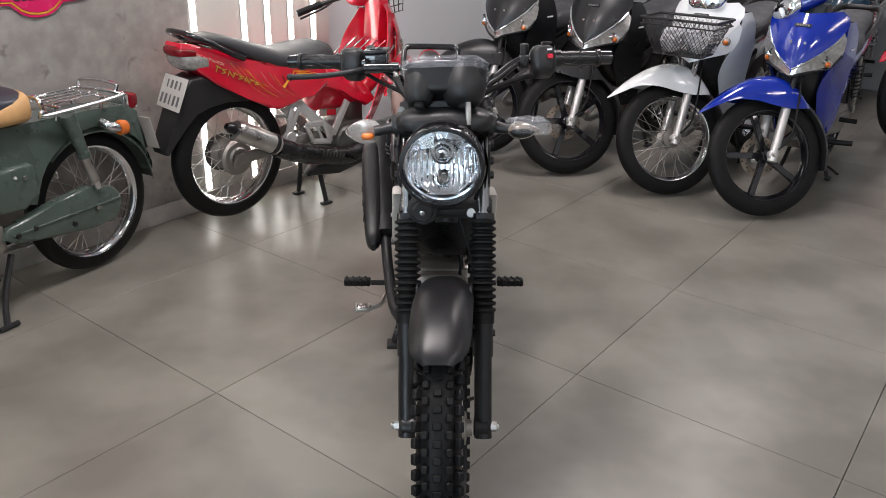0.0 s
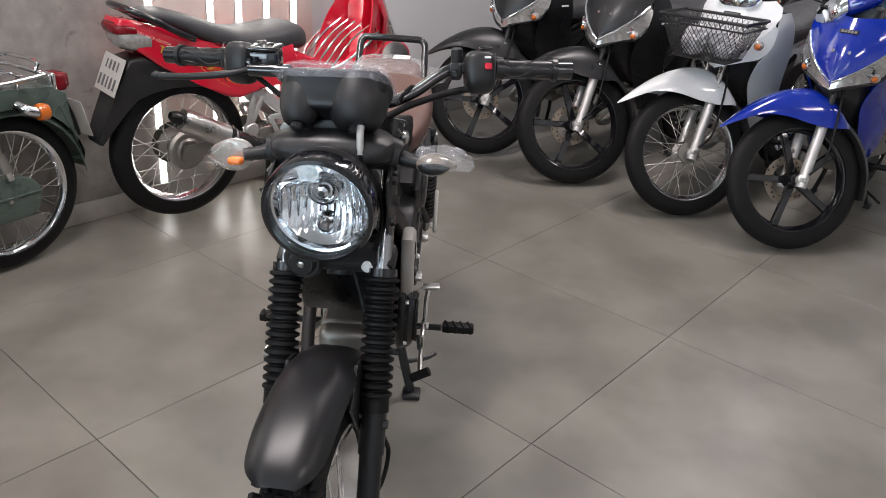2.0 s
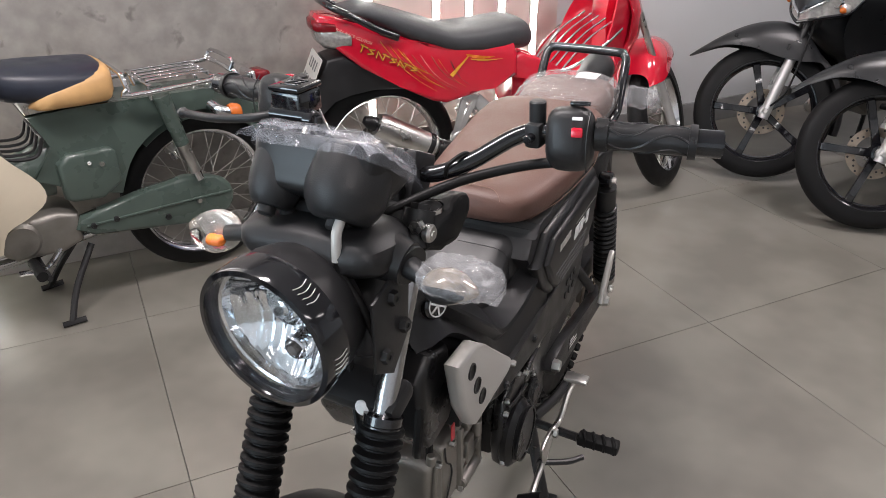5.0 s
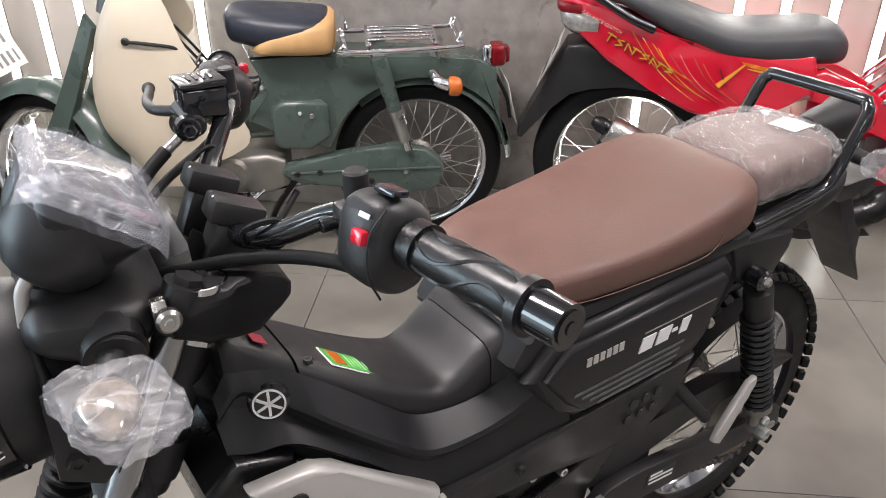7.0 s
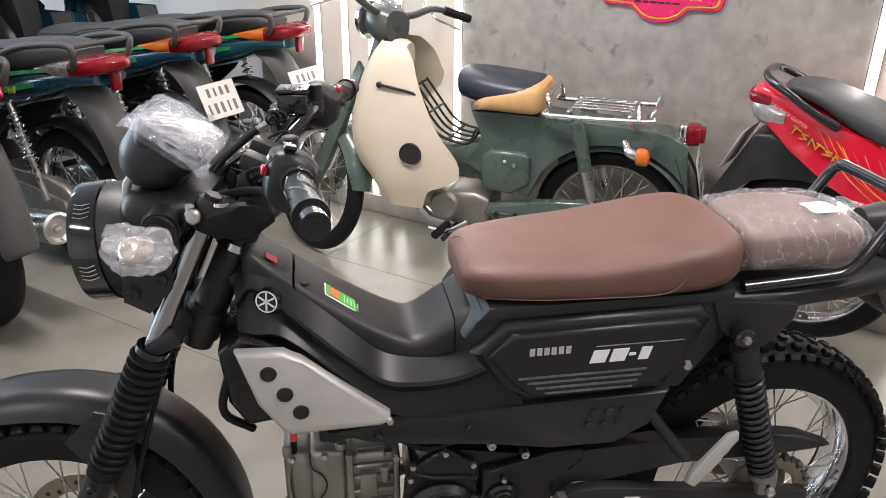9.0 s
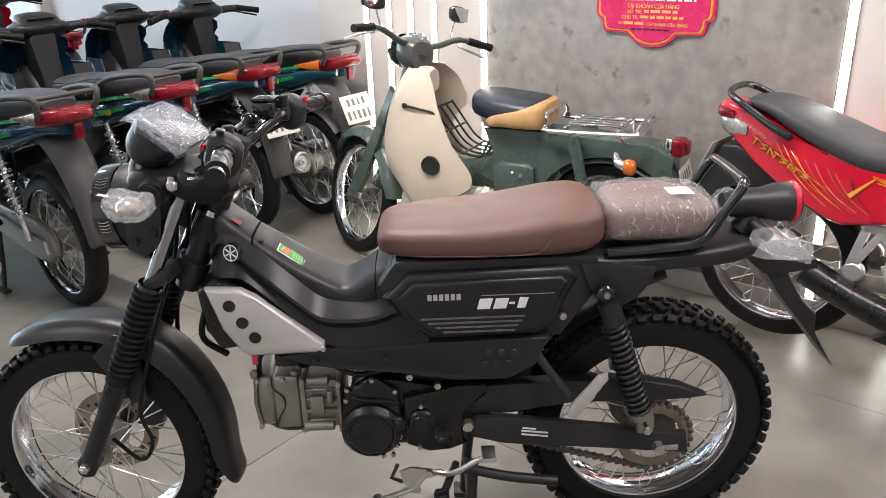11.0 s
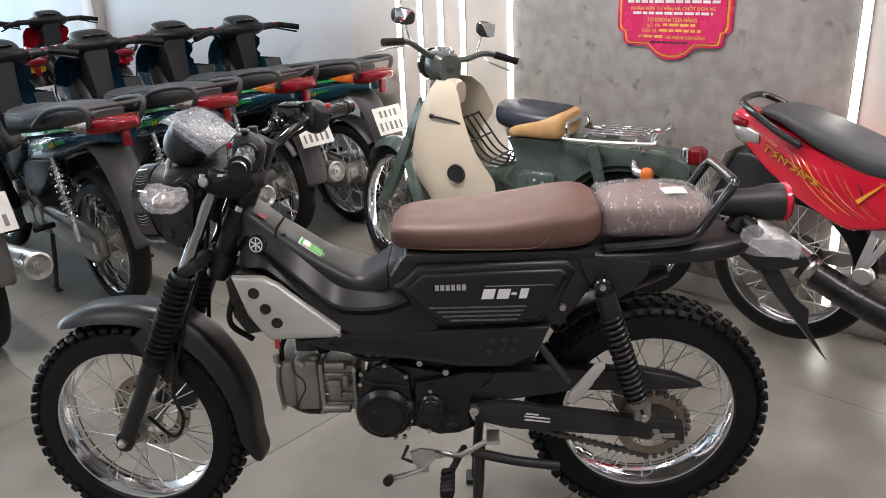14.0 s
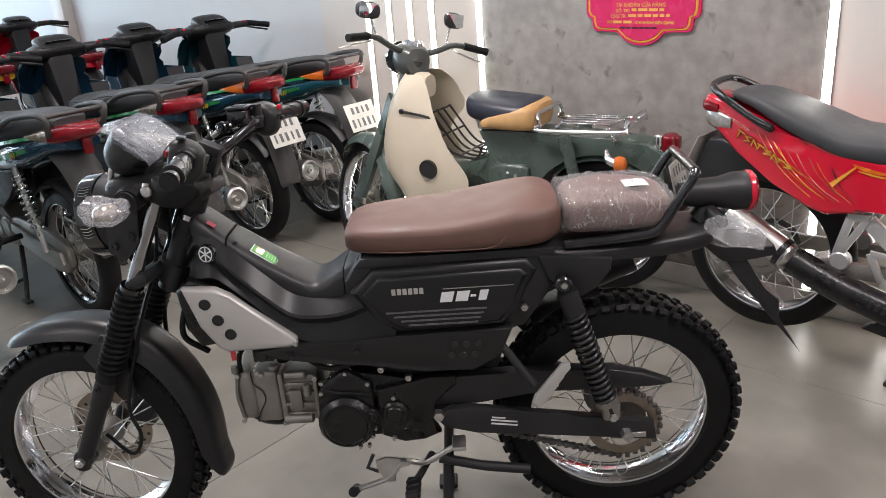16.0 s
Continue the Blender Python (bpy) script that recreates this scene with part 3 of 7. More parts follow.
# ---- the black trail moped ----
def flip(bm):
    bm.transform(Matrix.Diagonal((-1, 1, 1, 1)))
    return bm


def twin(name, make, mat, parent, label=""):
    """The same part on both sides."""
    return part(name, make(), mat, parent, label), part(name, flip(make()), mat, parent, label)


def bolt(parent, c, r=0.007, mat=None, axis="x", h=0.008):
    return part("bolt", lathe([(0, -h / 2), (r, -h / 2), (r, 0), (r * 0.85, h / 2), (r * 0.4, h / 2), (r * 0.35, h * 0.3), (0, h * 0.3)], 6, False, c, axis), mat or STEEL, parent)


def grommet(points, r, rings, depth, seg=18):
    """A bellows along a straight line."""
    a, b = Vector(points[0]), Vector(points[1])
    h = (b - a).length
    pro = [(0, 0), (r * 0.9, 0)]
    for k in range(rings):
        z0, z1 = h * k / rings, h * (k + 1) / rings
        pro += [(r - depth, z0 + 0.001), (r, z0 + (z1 - z0) * 0.35), (r, z0 + (z1 - z0) * 0.65), (r - depth, z1 - 0.001)]
    pro += [(r * 0.9, h), (0, h)]
    bm = lathe(pro, seg, False, (0, 0, 0), "z")
    bm.transform(Matrix.Translation(a) @ (b - a).to_track_quat("Z", "Y").to_matrix().to_4x4())
    return bm


def spring(a, b, r, wire, turns, seg=7):
    a, b = Vector(a), Vector(b)
    q = (b - a).to_track_quat("Z", "Y").to_matrix()
    n = turns * 12
    pts = [a + q @ Vector((r * math.cos(2 * math.pi * k / 12), r * math.sin(2 * math.pi * k / 12), (b - a).length * k / n)) for k in range(n + 1)]
    return tube(pts, wire, seg, 1)


def crumple(bm, amount, scale, seed):
    for v in bm.verts:
        o = noise.noise_vector(v.co * scale + Vector((seed, 0, 0)))
        v.co += o * amount
    return bm


def bag(sx, sy, sz, amount, seed):
    """A crumpled plastic bag or wrap round something."""
    bm = bmesh.new()
    bmesh.ops.create_icosphere(bm, subdivisions=4, radius=1)
    for v in bm.verts:
        v.co = Vector([math.copysign(abs(q) ** 0.75, q) for q in v.co])
    bm.transform(Matrix.Diagonal((sx, sy, sz, 1)))
    crumple(bm, amount, 38, seed)
    return crumple(bm, amount * 0.5, 110, seed + 5)


def pouch(sx, sy, sz, amount, seed):
    """A flat clear bag with pointed corners, pulled over something and creased."""
    n = 22
    rows = []
    for side in (1, -1):
        face = []
        for j in range(n + 1):
            line = []
            for i in range(n + 1):
                a, b = -1 + 2 * i / n, -1 + 2 * j / n
                puff = (max(0, 1 - a * a) * max(0, 1 - b * b)) ** 0.3
                line.append(Vector((sx * a * (1 - 0.16 * b * b), sy * b * (1 - 0.14 * a * a), side * sz * puff)))
            face.append(line)
        rows.append(face)
    bm = bmesh.new()
    for face in rows:
        g = [[bm.verts.new(q) for q in line] for line in face]
        for a, b in zip(g, g[1:]):
            for i in range(n):
                bm.faces.new((a[i], a[i + 1], b[i + 1], b[i]))
    bmesh.ops.remove_doubles(bm, verts=bm.verts[:], dist=1e-5)
    crumple(bm, amount, 30, seed)
    return crumple(bm, amount * 0.5, 85, seed + 3)


def wrapped_pad():
    """A loose clear wrap with fine creases round a pad."""
    bm = loft([(-0.118, 0, 0.06, 0.025), (-0.108, 0, 0.093, 0.045), (-0.06, 0.003, 0.1, 0.051), (0.0, 0.003, 0.102, 0.052), (0.06, 0.002, 0.1, 0.05), (0.1, -0.002, 0.09, 0.042), (0.116, -0.004, 0.06, 0.022)], 64, 3.4, True, 9)
    for v in bm.verts:
        c = v.co
        v.co += noise.noise_vector(Vector((c.x * 20, c.y * 60, c.z * 20))) * 0.0035 + noise.noise_vector(Vector((c.x * 60, c.y * 170, c.z * 40))) * 0.004
    return bm


hero = thing("motorcycle", pose(0.01, 0, 0), "new black trail-style motorbike with a brown seat on its centre stand", "motorcycle")
AXF, AXR = Vector((0, 0.0, 0.29)), Vector((0, 1.28, 0.312))
FD = Vector((0, 0.435, 0.9)).normalized()


def fk(s, x=0.0, off=0.0):
    """A point on the fork, s metres up it from the axle, off metres in front of it."""
    return Vector((x, 0.006, 0.29)) + FD * s + Vector((0, -0.905, 0.426)) * off


# the whole front end is turned a little to the rider's right
PIVOT = fk(0.6, 0, -0.052)
STEER = Matrix.Translation(PIVOT) @ Matrix.Rotation(radians(-6.4), 4, FD) @ Matrix.Translation(-PIVOT)
fw = wheel(hero, "front_wheel", AXF, 0.2835, 0.2145, 0.046, "spoke", 0.038, 0.1, 54, m=STEER, disc=-0.105)
rw = wheel(hero, "rear_wheel", AXR, 0.2915, 0.2145, 0.05, "spoke", 0.06, 0.13, 54, disc=0.0)
part("sprocket", lathe([(0.06, 0.088), (0.084, 0.088), (0.084, 0.091), (0.06, 0.091)], 40, True), DISC, rw, "bronze-toned steel sprocket")
part("brake_hub", drum(0.07, 0.05, (-0.06, 0, 0), "x", 0.01), ALLOY_DARK, rw)
for s in (1, -1):
    x = 0.087 * s
    leg = part("fork_leg", join(tube([fk(-0.025, x), fk(0.05, x), fk(0.26, x)], 0.0205, 18, 1), tube([fk(0.16, x), fk(0.262, x)], 0.0235, 18, 1), drum(0.024, 0.036, fk(0, x * 0.96), "x", 0.004)), SATIN, hero, "satin black lower fork leg")
    part("axle_nut", join(drum(0.0115, 0.03, fk(0, 0.104 * s), "x", 0.002, 6), drum(0.006, 0.02, fk(0, 0.114 * s))), STEEL, leg, "zinc axle nut")
    part("boot", grommet((fk(0.258, x), fk(0.475, x)), 0.0305, 14, 0.0085), RUBBER, leg, "ribbed rubber fork boot")
    part("boot_collar", tube([fk(0.235, x), fk(0.262, x)], 0.0265, 18, 1), RUBBER, leg)
    part("boot_ring", tube([fk(0.47, x), fk(0.487, x)], 0.0255, 18, 1), GLOSS, leg)
    part("fork_tube", tube([fk(0.48, x), fk(0.7, x)], 0.0152, 18, 1), FORKCHROME, leg, "polished chrome fork tube")
    part("fork_cap", join(tube([fk(0.7, x), fk(0.745, x)], 0.02, 18, 1), tube([fk(0.745, x), fk(0.752, x)], 0.013, 6, 1)), BLACK, leg)
part("lower_clamp", join(box(0.215, 0.055, 0.03, fk(0.505, 0, -0.012), 0.01, 2, (25, 0, 0)), tube([fk(0.49, 0, -0.05), fk(0.54, 0, -0.05)], 0.034, 16, 1)), BLACK, hero)
up = part("upper_clamp", join(box(0.205, 0.05, 0.022, fk(0.725, 0, -0.014), 0.008, 2, (25, 0, 0)), box(0.09, 0.09, 0.03, fk(0.72, 0, -0.06), 0.012, 2, (25, 0, 0))), BLACK, hero)
for s in (1, -1):
    bolt(up, fk(0.725, 0.1 * s, 0.022), 0.009, STEEL, "y", 0.012)
part("steering_head", tube([fk(0.47, 0, -0.052), fk(0.72, 0, -0.052)], 0.027, 16, 1), BLACK, hero)
part("steering_ring", tube([fk(0.655, 0, -0.052), fk(0.667, 0, -0.052)], 0.034, 20, 1), CHROME, hero)
cloth = prism([(0.303, 0.943), (0.33, 0.954), (0.385, 0.959), (0.412, 0.954), (0.413, 0.93), (0.385, 0.903), (0.335, 0.904), (0.306, 0.918)], 0.01, 0.112, 0.01, 3)
bmesh.ops.subdivide_edges(cloth, edges=cloth.edges[:], cuts=3, use_grid_fill=True)
part("key_cover", crumple(crumple(cloth, 0.007, 26, 4), 0.003, 70, 9), RUBBER, hero, "black cloth cover over the ignition lock")
part("key_lock", join(lathe([(0.0205, -0.003), (0.0205, 0.003), (0.018, 0.003), (0.018, -0.003)], 28, True, (0.088, 0.345, 0.957), "z")), CHROME, hero, "chrome ring of the ignition lock")
part("clamp_nut", join(drum(0.0115, 0.012, (0.113, 0.306, 0.944), "x", 0.003, 20), drum(0.005, 0.014, (0.1135, 0.306, 0.944), "x", 0.001, 6)), STEEL, hero, "zinc clamp nut")
part("reflector_nut", drum(0.011, 0.016, (0.06, 0.214, 0.733), "y", 0.004, 20), PRINT, hero, "white capped nut")

def trail_fender():
    """A long mudguard whose ends kick out a little."""
    rows = []
    for a, r, hw, drop in smooth5([(-15, 0.336, 0.034, 0.006), (-12, 0.336, 0.05, 0.018), (-6, 0.325, 0.056, 0.03), (2, 0.32, 0.06, 0.036), (25, 0.331, 0.066, 0.042), (53, 0.346, 0.068, 0.045), (75, 0.342, 0.067, 0.042), (92, 0.335, 0.067, 0.038), (108, 0.332, 0.064, 0.032), (117, 0.329, 0.054, 0.02), (122, 0.322, 0.03, 0.006)], 5):
        q = radians(a)
        rows.append([(hw * math.copysign(abs(k / 8) ** 0.8, k), AXF.y + (r - drop * abs(k / 8) ** 3.2) * math.cos(q), AXF.z + (r - drop * abs(k / 8) ** 3.2) * math.sin(q)) for k in range(-8, 9)])
    return sheet(rows, 0.003)


part("front_fender", trail_fender(), SATIN, hero, "satin black front mudguard")
for s in (1, -1):
    st = part("fender_stay", prism([(0.045, 0.545), (0.12, 0.43), (0.155, 0.44), (0.15, 0.52), (0.16, 0.585), (0.1, 0.6)], 0.057 * s, 0.064 * s, 0.002), BLACK, hero)
    bolt(st, (0.108 * s, 0.095, 0.485), 0.009, BLACK, "x", 0.014)
    part("stay_arm", tube([(0.06 * s, 0.1, 0.5), (0.105 * s, 0.095, 0.485)], 0.008, 8, 1), BLACK, st)

# brake caliper and hose
cal = part("brake_caliper", join(box(0.045, 0.07, 0.09, (-0.06, 0.1, 0.345), 0.014, 3, (-20, 0, 0)), box(0.02, 0.03, 0.13, (-0.078, 0.055, 0.38), 0.006, 2, (-25, 0, 0))), BLACK, hero, "black front brake caliper")
bolt(cal, (-0.086, 0.09, 0.375), 0.006)
part("brake_hose", tube([(-0.085, 0.12, 0.36), (-0.1, 0.17, 0.3), (-0.105, 0.19, 0.36), (-0.1, 0.17, 0.5), (-0.075, 0.2, 0.65), (-0.05, 0.25, 0.78), (-0.02, 0.28, 0.88), (-0.04, 0.285, 0.94)], 0.0055, 8), RUBBER, hero)
part("speed_cable", tube([(0.05, 0.05, 0.33), (0.085, 0.13, 0.3), (0.1, 0.17, 0.36), (0.09, 0.15, 0.44), (0.06, 0.2, 0.62), (0.02, 0.245, 0.76), (0.02, 0.262, 0.85), (0.03, 0.262, 0.93)], 0.0045, 8), RUBBER, hero)

# headlight
hm = Matrix.Translation((0, 0.172, 0.872)) @ pose(0, 0, 0, 5, 0, 0)
hl = part("headlight", lathe([(0.0, 0.07), (0.05, 0.066), (0.078, 0.045), (0.088, 0.012), (0.089, -0.012)], 48, False, (0, 0, 0), "y"), BLACK, hero, "round headlight in a gloss black bezel", m=hm)
part("bezel", lathe([(0.0885, -0.01), (0.0925, -0.012), (0.0935, -0.045), (0.0915, -0.051), (0.085, -0.052), (0.082, -0.046), (0.081, -0.03), (0.0875, -0.012)], 48, True, (0, 0, 0), "y"), GLOSS, hl, "gloss black bezel", m=hm)
# Thin pale curved lines in two groups on the bezel.
for k in range(4):
    for a in (0.62, 1.62):
        q = a + 0.075 * k
        part("bezel_line", tube([(0.0938 * math.sin(q), -0.018, 0.0938 * math.cos(q)), (0.0944 * math.sin(q + 0.03), -0.03, 0.0944 * math.cos(q + 0.03)), (0.0942 * math.sin(q), -0.041, 0.0942 * math.cos(q))], 0.0007, 5), STEEL, hl, m=hm)


def reflector():
    """A mirror bowl with upright flutes at the sides and a fan of flutes above the bulb."""
    bm = bmesh.new()
    n, rows = 96, 28
    grid = []
    for j in range(rows + 1):
        line = []
        for i in range(n + 1):
            q = -1 + 2 * i / n
            z = -0.0805 + 0.161 * j / rows
            h = math.sqrt(max(0, 0.0808 ** 2 - z * z))
            x = q * h
            rr = (x * x + z * z) / 0.0808 ** 2
            if z > 0.02:
                wave = abs(math.sin(math.atan2(x, z - 0.02 + 1e-6) * 9)) * 0.5 + abs(math.sin(z * 190)) * 0.25
            else:
                wave = abs(math.sin(x * 250)) * (0.35 + 0.65 * abs(q)) + 0.35 * abs(math.sin(z * 120 + 2.0 * q))
            line.append(bm.verts.new((x, -0.02 + 0.044 * (1 - rr) + 0.0042 * wave * (1 - 0.6 * rr), z)))
        grid.append(line)
    for a, b in zip(grid, grid[1:]):
        for i in range(n):
            bm.faces.new((a[i], a[i + 1], b[i + 1], b[i]))
    bmesh.ops.remove_doubles(bm, verts=bm.verts[:], dist=1e-6)
    return bm


part("reflector", reflector(), MIRROR, hl, "fluted mirror reflector", m=hm, angle=24)
part("inner_ring", lathe([(0.0815, -0.03), (0.0775, -0.028), (0.0745, -0.018), (0.0775, -0.016), (0.0815, -0.02)], 48, True, (0, 0, 0), "y"), MIRROR, hl, m=hm)
part("bulb_shield", lathe([(0.027, 0.012), (0.0275, -0.004), (0.025, -0.006), (0.0225, 0.004), (0.0205, 0.004), (0.0195, -0.008), (0.017, -0.01), (0.0145, 0.0), (0.012, 0.0), (0.0105, -0.011), (0.005, -0.014), (0, -0.0145)], 36, False, (0, 0.0, 0.018), "y"), CHROME, hl, m=hm)
part("bulb", drum(0.0055, 0.012, (0, -0.014, 0.018), "y", 0.002), INK, hl, m=hm)
part("small_bulb", lathe([(0.0165, 0.016), (0.0165, -0.004), (0.0145, -0.006), (0.012, 0.004), (0.0, 0.006)], 28, False, (0, 0.0, -0.044), "y"), CHROME, hl, m=hm)
part("bulb_glass", lathe([(0.0075, 0.004), (0.0075, -0.01), (0.004, -0.014), (0, -0.015)], 20, False, (0, 0.0, -0.044), "y"), SMOKE_GLASS, hl, m=hm)
part("lens", lathe([(0, -0.057), (0.03, -0.0555), (0.06, -0.05), (0.0815, -0.042), (0.0815, -0.039), (0.06, -0.047), (0.03, -0.0525), (0, -0.054)], 48, False, (0, 0, 0), "y"), GLASS, hl, "clear glass lens", m=hm).visible_shadow = False
part("lamp_arch", loft([(0.195, 0.94, 0.075, 0.012), (0.21, 0.942, 0.098, 0.026), (0.245, 0.938, 0.108, 0.034), (0.285, 0.936, 0.1, 0.032), (0.315, 0.938, 0.075, 0.016)], 20, 3.0), BLACK, hl, "black plastic cowl over the lamp")
twin("signal_boss", lambda: join(tube([(0.07, 0.258, 0.934), (0.112, 0.26, 0.924)], 0.033, 18, 1, True, 0.027), tube([(0.112, 0.26, 0.924), (0.117, 0.259, 0.923)], 0.024, 18, 1)), BLACK, hl)
for s in (1, -1):
    br = part("lamp_bracket", prism([(0.195, 0.9), (0.25, 0.92), (0.272, 0.9), (0.262, 0.83), (0.225, 0.79), (0.19, 0.81)], 0.098 * s, 0.104 * s, 0.003), BLACK, hl)
    for y, z in ((0.232, 0.892), (0.25, 0.846), (0.208, 0.826)):
        bolt(br, (0.107 * s, y, z), 0.01, BLACK, "x", 0.009)
hn = part("horn", join(drum(0.036, 0.02, (-0.05, 0.2, 0.745), "y", 0.006), drum(0.024, 0.03, (-0.05, 0.195, 0.745), "y", 0.004)), BLACK, hero)
part("horn_dome", lathe([(0, -0.002), (0.006, 0), (0.007, 0.004)], 12, False, (-0.05, 0.178, 0.745), "y"), STEEL, hn)
part("hose_guide", tube([(0.056, 0.214, 0.988), (0.056, 0.204, 0.974), (0.057, 0.199, 0.944)], 0.0062, 12), SILVER, hero, "bare metal cable sleeve")
part("meter_cable", tube([(0.057, 0.199, 0.944), (0.064, 0.2, 0.92), (0.085, 0.205, 0.88), (0.088, 0.22, 0.82), (0.07, 0.23, 0.76)], 0.0055, 10), RUBBER, hero)

for s in (-1, 1):
    ind = part("turn_signal", tube([(0.112 * s, 0.257, 0.924), (0.135 * s, 0.25, 0.92), (0.16 * s, 0.243, 0.918)], 0.0145, 14, 3, True, 0.009), BLACK, hero)
    turn = pose(0.15 * s, 0.243, 0.918, 0, 4 * s, -90 * s) @ Matrix.Diagonal((1.22, 1.22, 1.22, 1))
    bowl = loft([(-0.004, 0, 0.006, 0.006), (0.004, 0, 0.016, 0.014), (0.02, 0, 0.021, 0.0185), (0.036, 0, 0.017, 0.015), (0.05, 0, 0.007, 0.006), (0.053, 0, 0.002, 0.002)], 20, 2.2)
    bowl.transform(Matrix.Translation((0.006, 0, 0)) if s > 0 else Matrix.Translation((0.011, 0, 0)) @ Matrix.Diagonal((0.55, 1, 1, 1)))
    if s > 0:
        turn = turn @ Matrix.Diagonal((0.8, 0.85, 0.7, 1))
    # Left signal takes dark materials to give the dim look inside its bag.
    part("signal_body", bowl, SIGCLEAR if s < 0 else BLACK, ind, "silvered signal bowl" if s < 0 else "signal body, colour darkened for the dim inside of its bag", m=turn)
    glass = loft([(-0.007, 0, 0.007, 0.007), (0.003, 0, 0.0205, 0.018), (0.02, 0, 0.026, 0.0222), (0.038, 0, 0.021, 0.018), (0.055, 0, 0.009, 0.008), (0.06, 0, 0.002, 0.002)], 20, 2.2)
    part("signal_lens", glass, SIGNALGLASS if s < 0 else SMOKE, ind, "clear signal lens with amber bulb", m=turn).visible_shadow = False
    if s < 0:
        part("signal_bulb", loft([(0.008, 0, 0.002, 0.002), (0.012, 0, 0.006, 0.005), (0.024, 0, 0.006, 0.005), (0.028, 0, 0.002, 0.002)], 12, 2.2), AMBER, ind, m=turn @ pose(-0.006, 0, -0.006))
part("bag", pouch(0.05, 0.046, 0.021, 0.009, 3), PLASTIC_WRAP, hero, "clear crumpled protective bag", m=pose(0.188, 0.252, 0.926, -12, 10, 14))

# meter and bars
mm = pose(0.005, 0.2594, 1.0119, -36, 0, 0)
up90 = pose(0, 0, 0, 90, 0, 0)
me_ = part("speedometer", loft([(-0.026, 0.006, 0.05, 0.022), (-0.022, 0.006, 0.07, 0.036), (0.0, 0.004, 0.084, 0.045), (0.024, 0.001, 0.09, 0.055), (0.036, 0, 0.09, 0.057), (0.0385, 0, 0.083, 0.05)], 40, 4.2), SATIN, hero, "black twin-pod speedometer housing", m=mm @ up90)
for sx, sy, w_ in ((-0.056, -0.017, 0.034), (0.04, -0.011, 0.049)):
    part("meter_pod", lathe([(0, -0.047), (w_ * 0.62, -0.046), (w_ * 0.74, -0.042), (w_ * 0.86, -0.033), (w_ * 0.97, -0.021), (w_, -0.01), (w_, 0.026), (w_ * 0.97, 0.031), (w_ * 0.9, 0.032)], 40, False, (sx, sy, 0), "z"), BLACK, me_, "round instrument pod", m=mm)
    part("pod_foot", drum(0.011, 0.014, (sx, sy - 0.004, -0.051), "z", 0.003, 16), BLACK, me_, m=mm)
part("wrap_skirt", crumple(loft([(0.02, 0, 0.095, 0.062), (0.03, 0, 0.0955, 0.0625), (0.046, 0, 0.0925, 0.0595), (0.0505, 0, 0.088, 0.055)], 64, 4.0, False, 4), 0.0022, 40, 8), FILM, me_, "clear film hanging over the rim", m=mm @ up90)
part("meter_glass", box(0.158, 0.092, 0.003, (0, 0.0, 0.0385), 0.0012), GLOSS, me_, "dark meter glass", m=mm)
part("wrap", crumple(crumple(sheet([[(-0.097 + 0.194 * i / 40, -0.066 + 0.124 * j / 30, 0.051 - 0.02 * abs(-1 + 2 * i / 40) ** 5 - 0.012 * abs(-1 + 2 * j / 30) ** 5) for i in range(41)] for j in range(31)], 0.0006), 0.0035, 24, 2), 0.0016, 70, 3), FILM, me_, "clear protective film", m=mm)
part("meter_stalk", join(box(0.1, 0.03, 0.03, (0, 0.262, 0.972), 0.008), drum(0.01, 0.03, (0.045, 0.24, 0.975), "z"), drum(0.01, 0.03, (-0.045, 0.24, 0.975), "z")), BLACK, me_)

GA, GB = Vector((0.268, 0.4735, 1.034)), Vector((0.368, 0.4975, 1.03))
GN = (GB - GA).normalized()


def grip_waves():
    """Raised wavy lines along a hand grip."""
    q = GN.to_track_quat("Z", "Y").to_matrix()
    bms = []
    for k in range(6):
        pts = []
        for i in range(15):
            t = i / 14
            a = radians(60 * k + 38 * math.sin(t * 5.5 + 0.4))
            pts.append(GA.lerp(GB, 0.04 + 0.9 * t) + q @ Vector((0.0172 * math.cos(a), 0.0172 * math.sin(a), 0)))
        bms.append(tube(pts, 0.0016, 5, 1))
    return join(*bms)


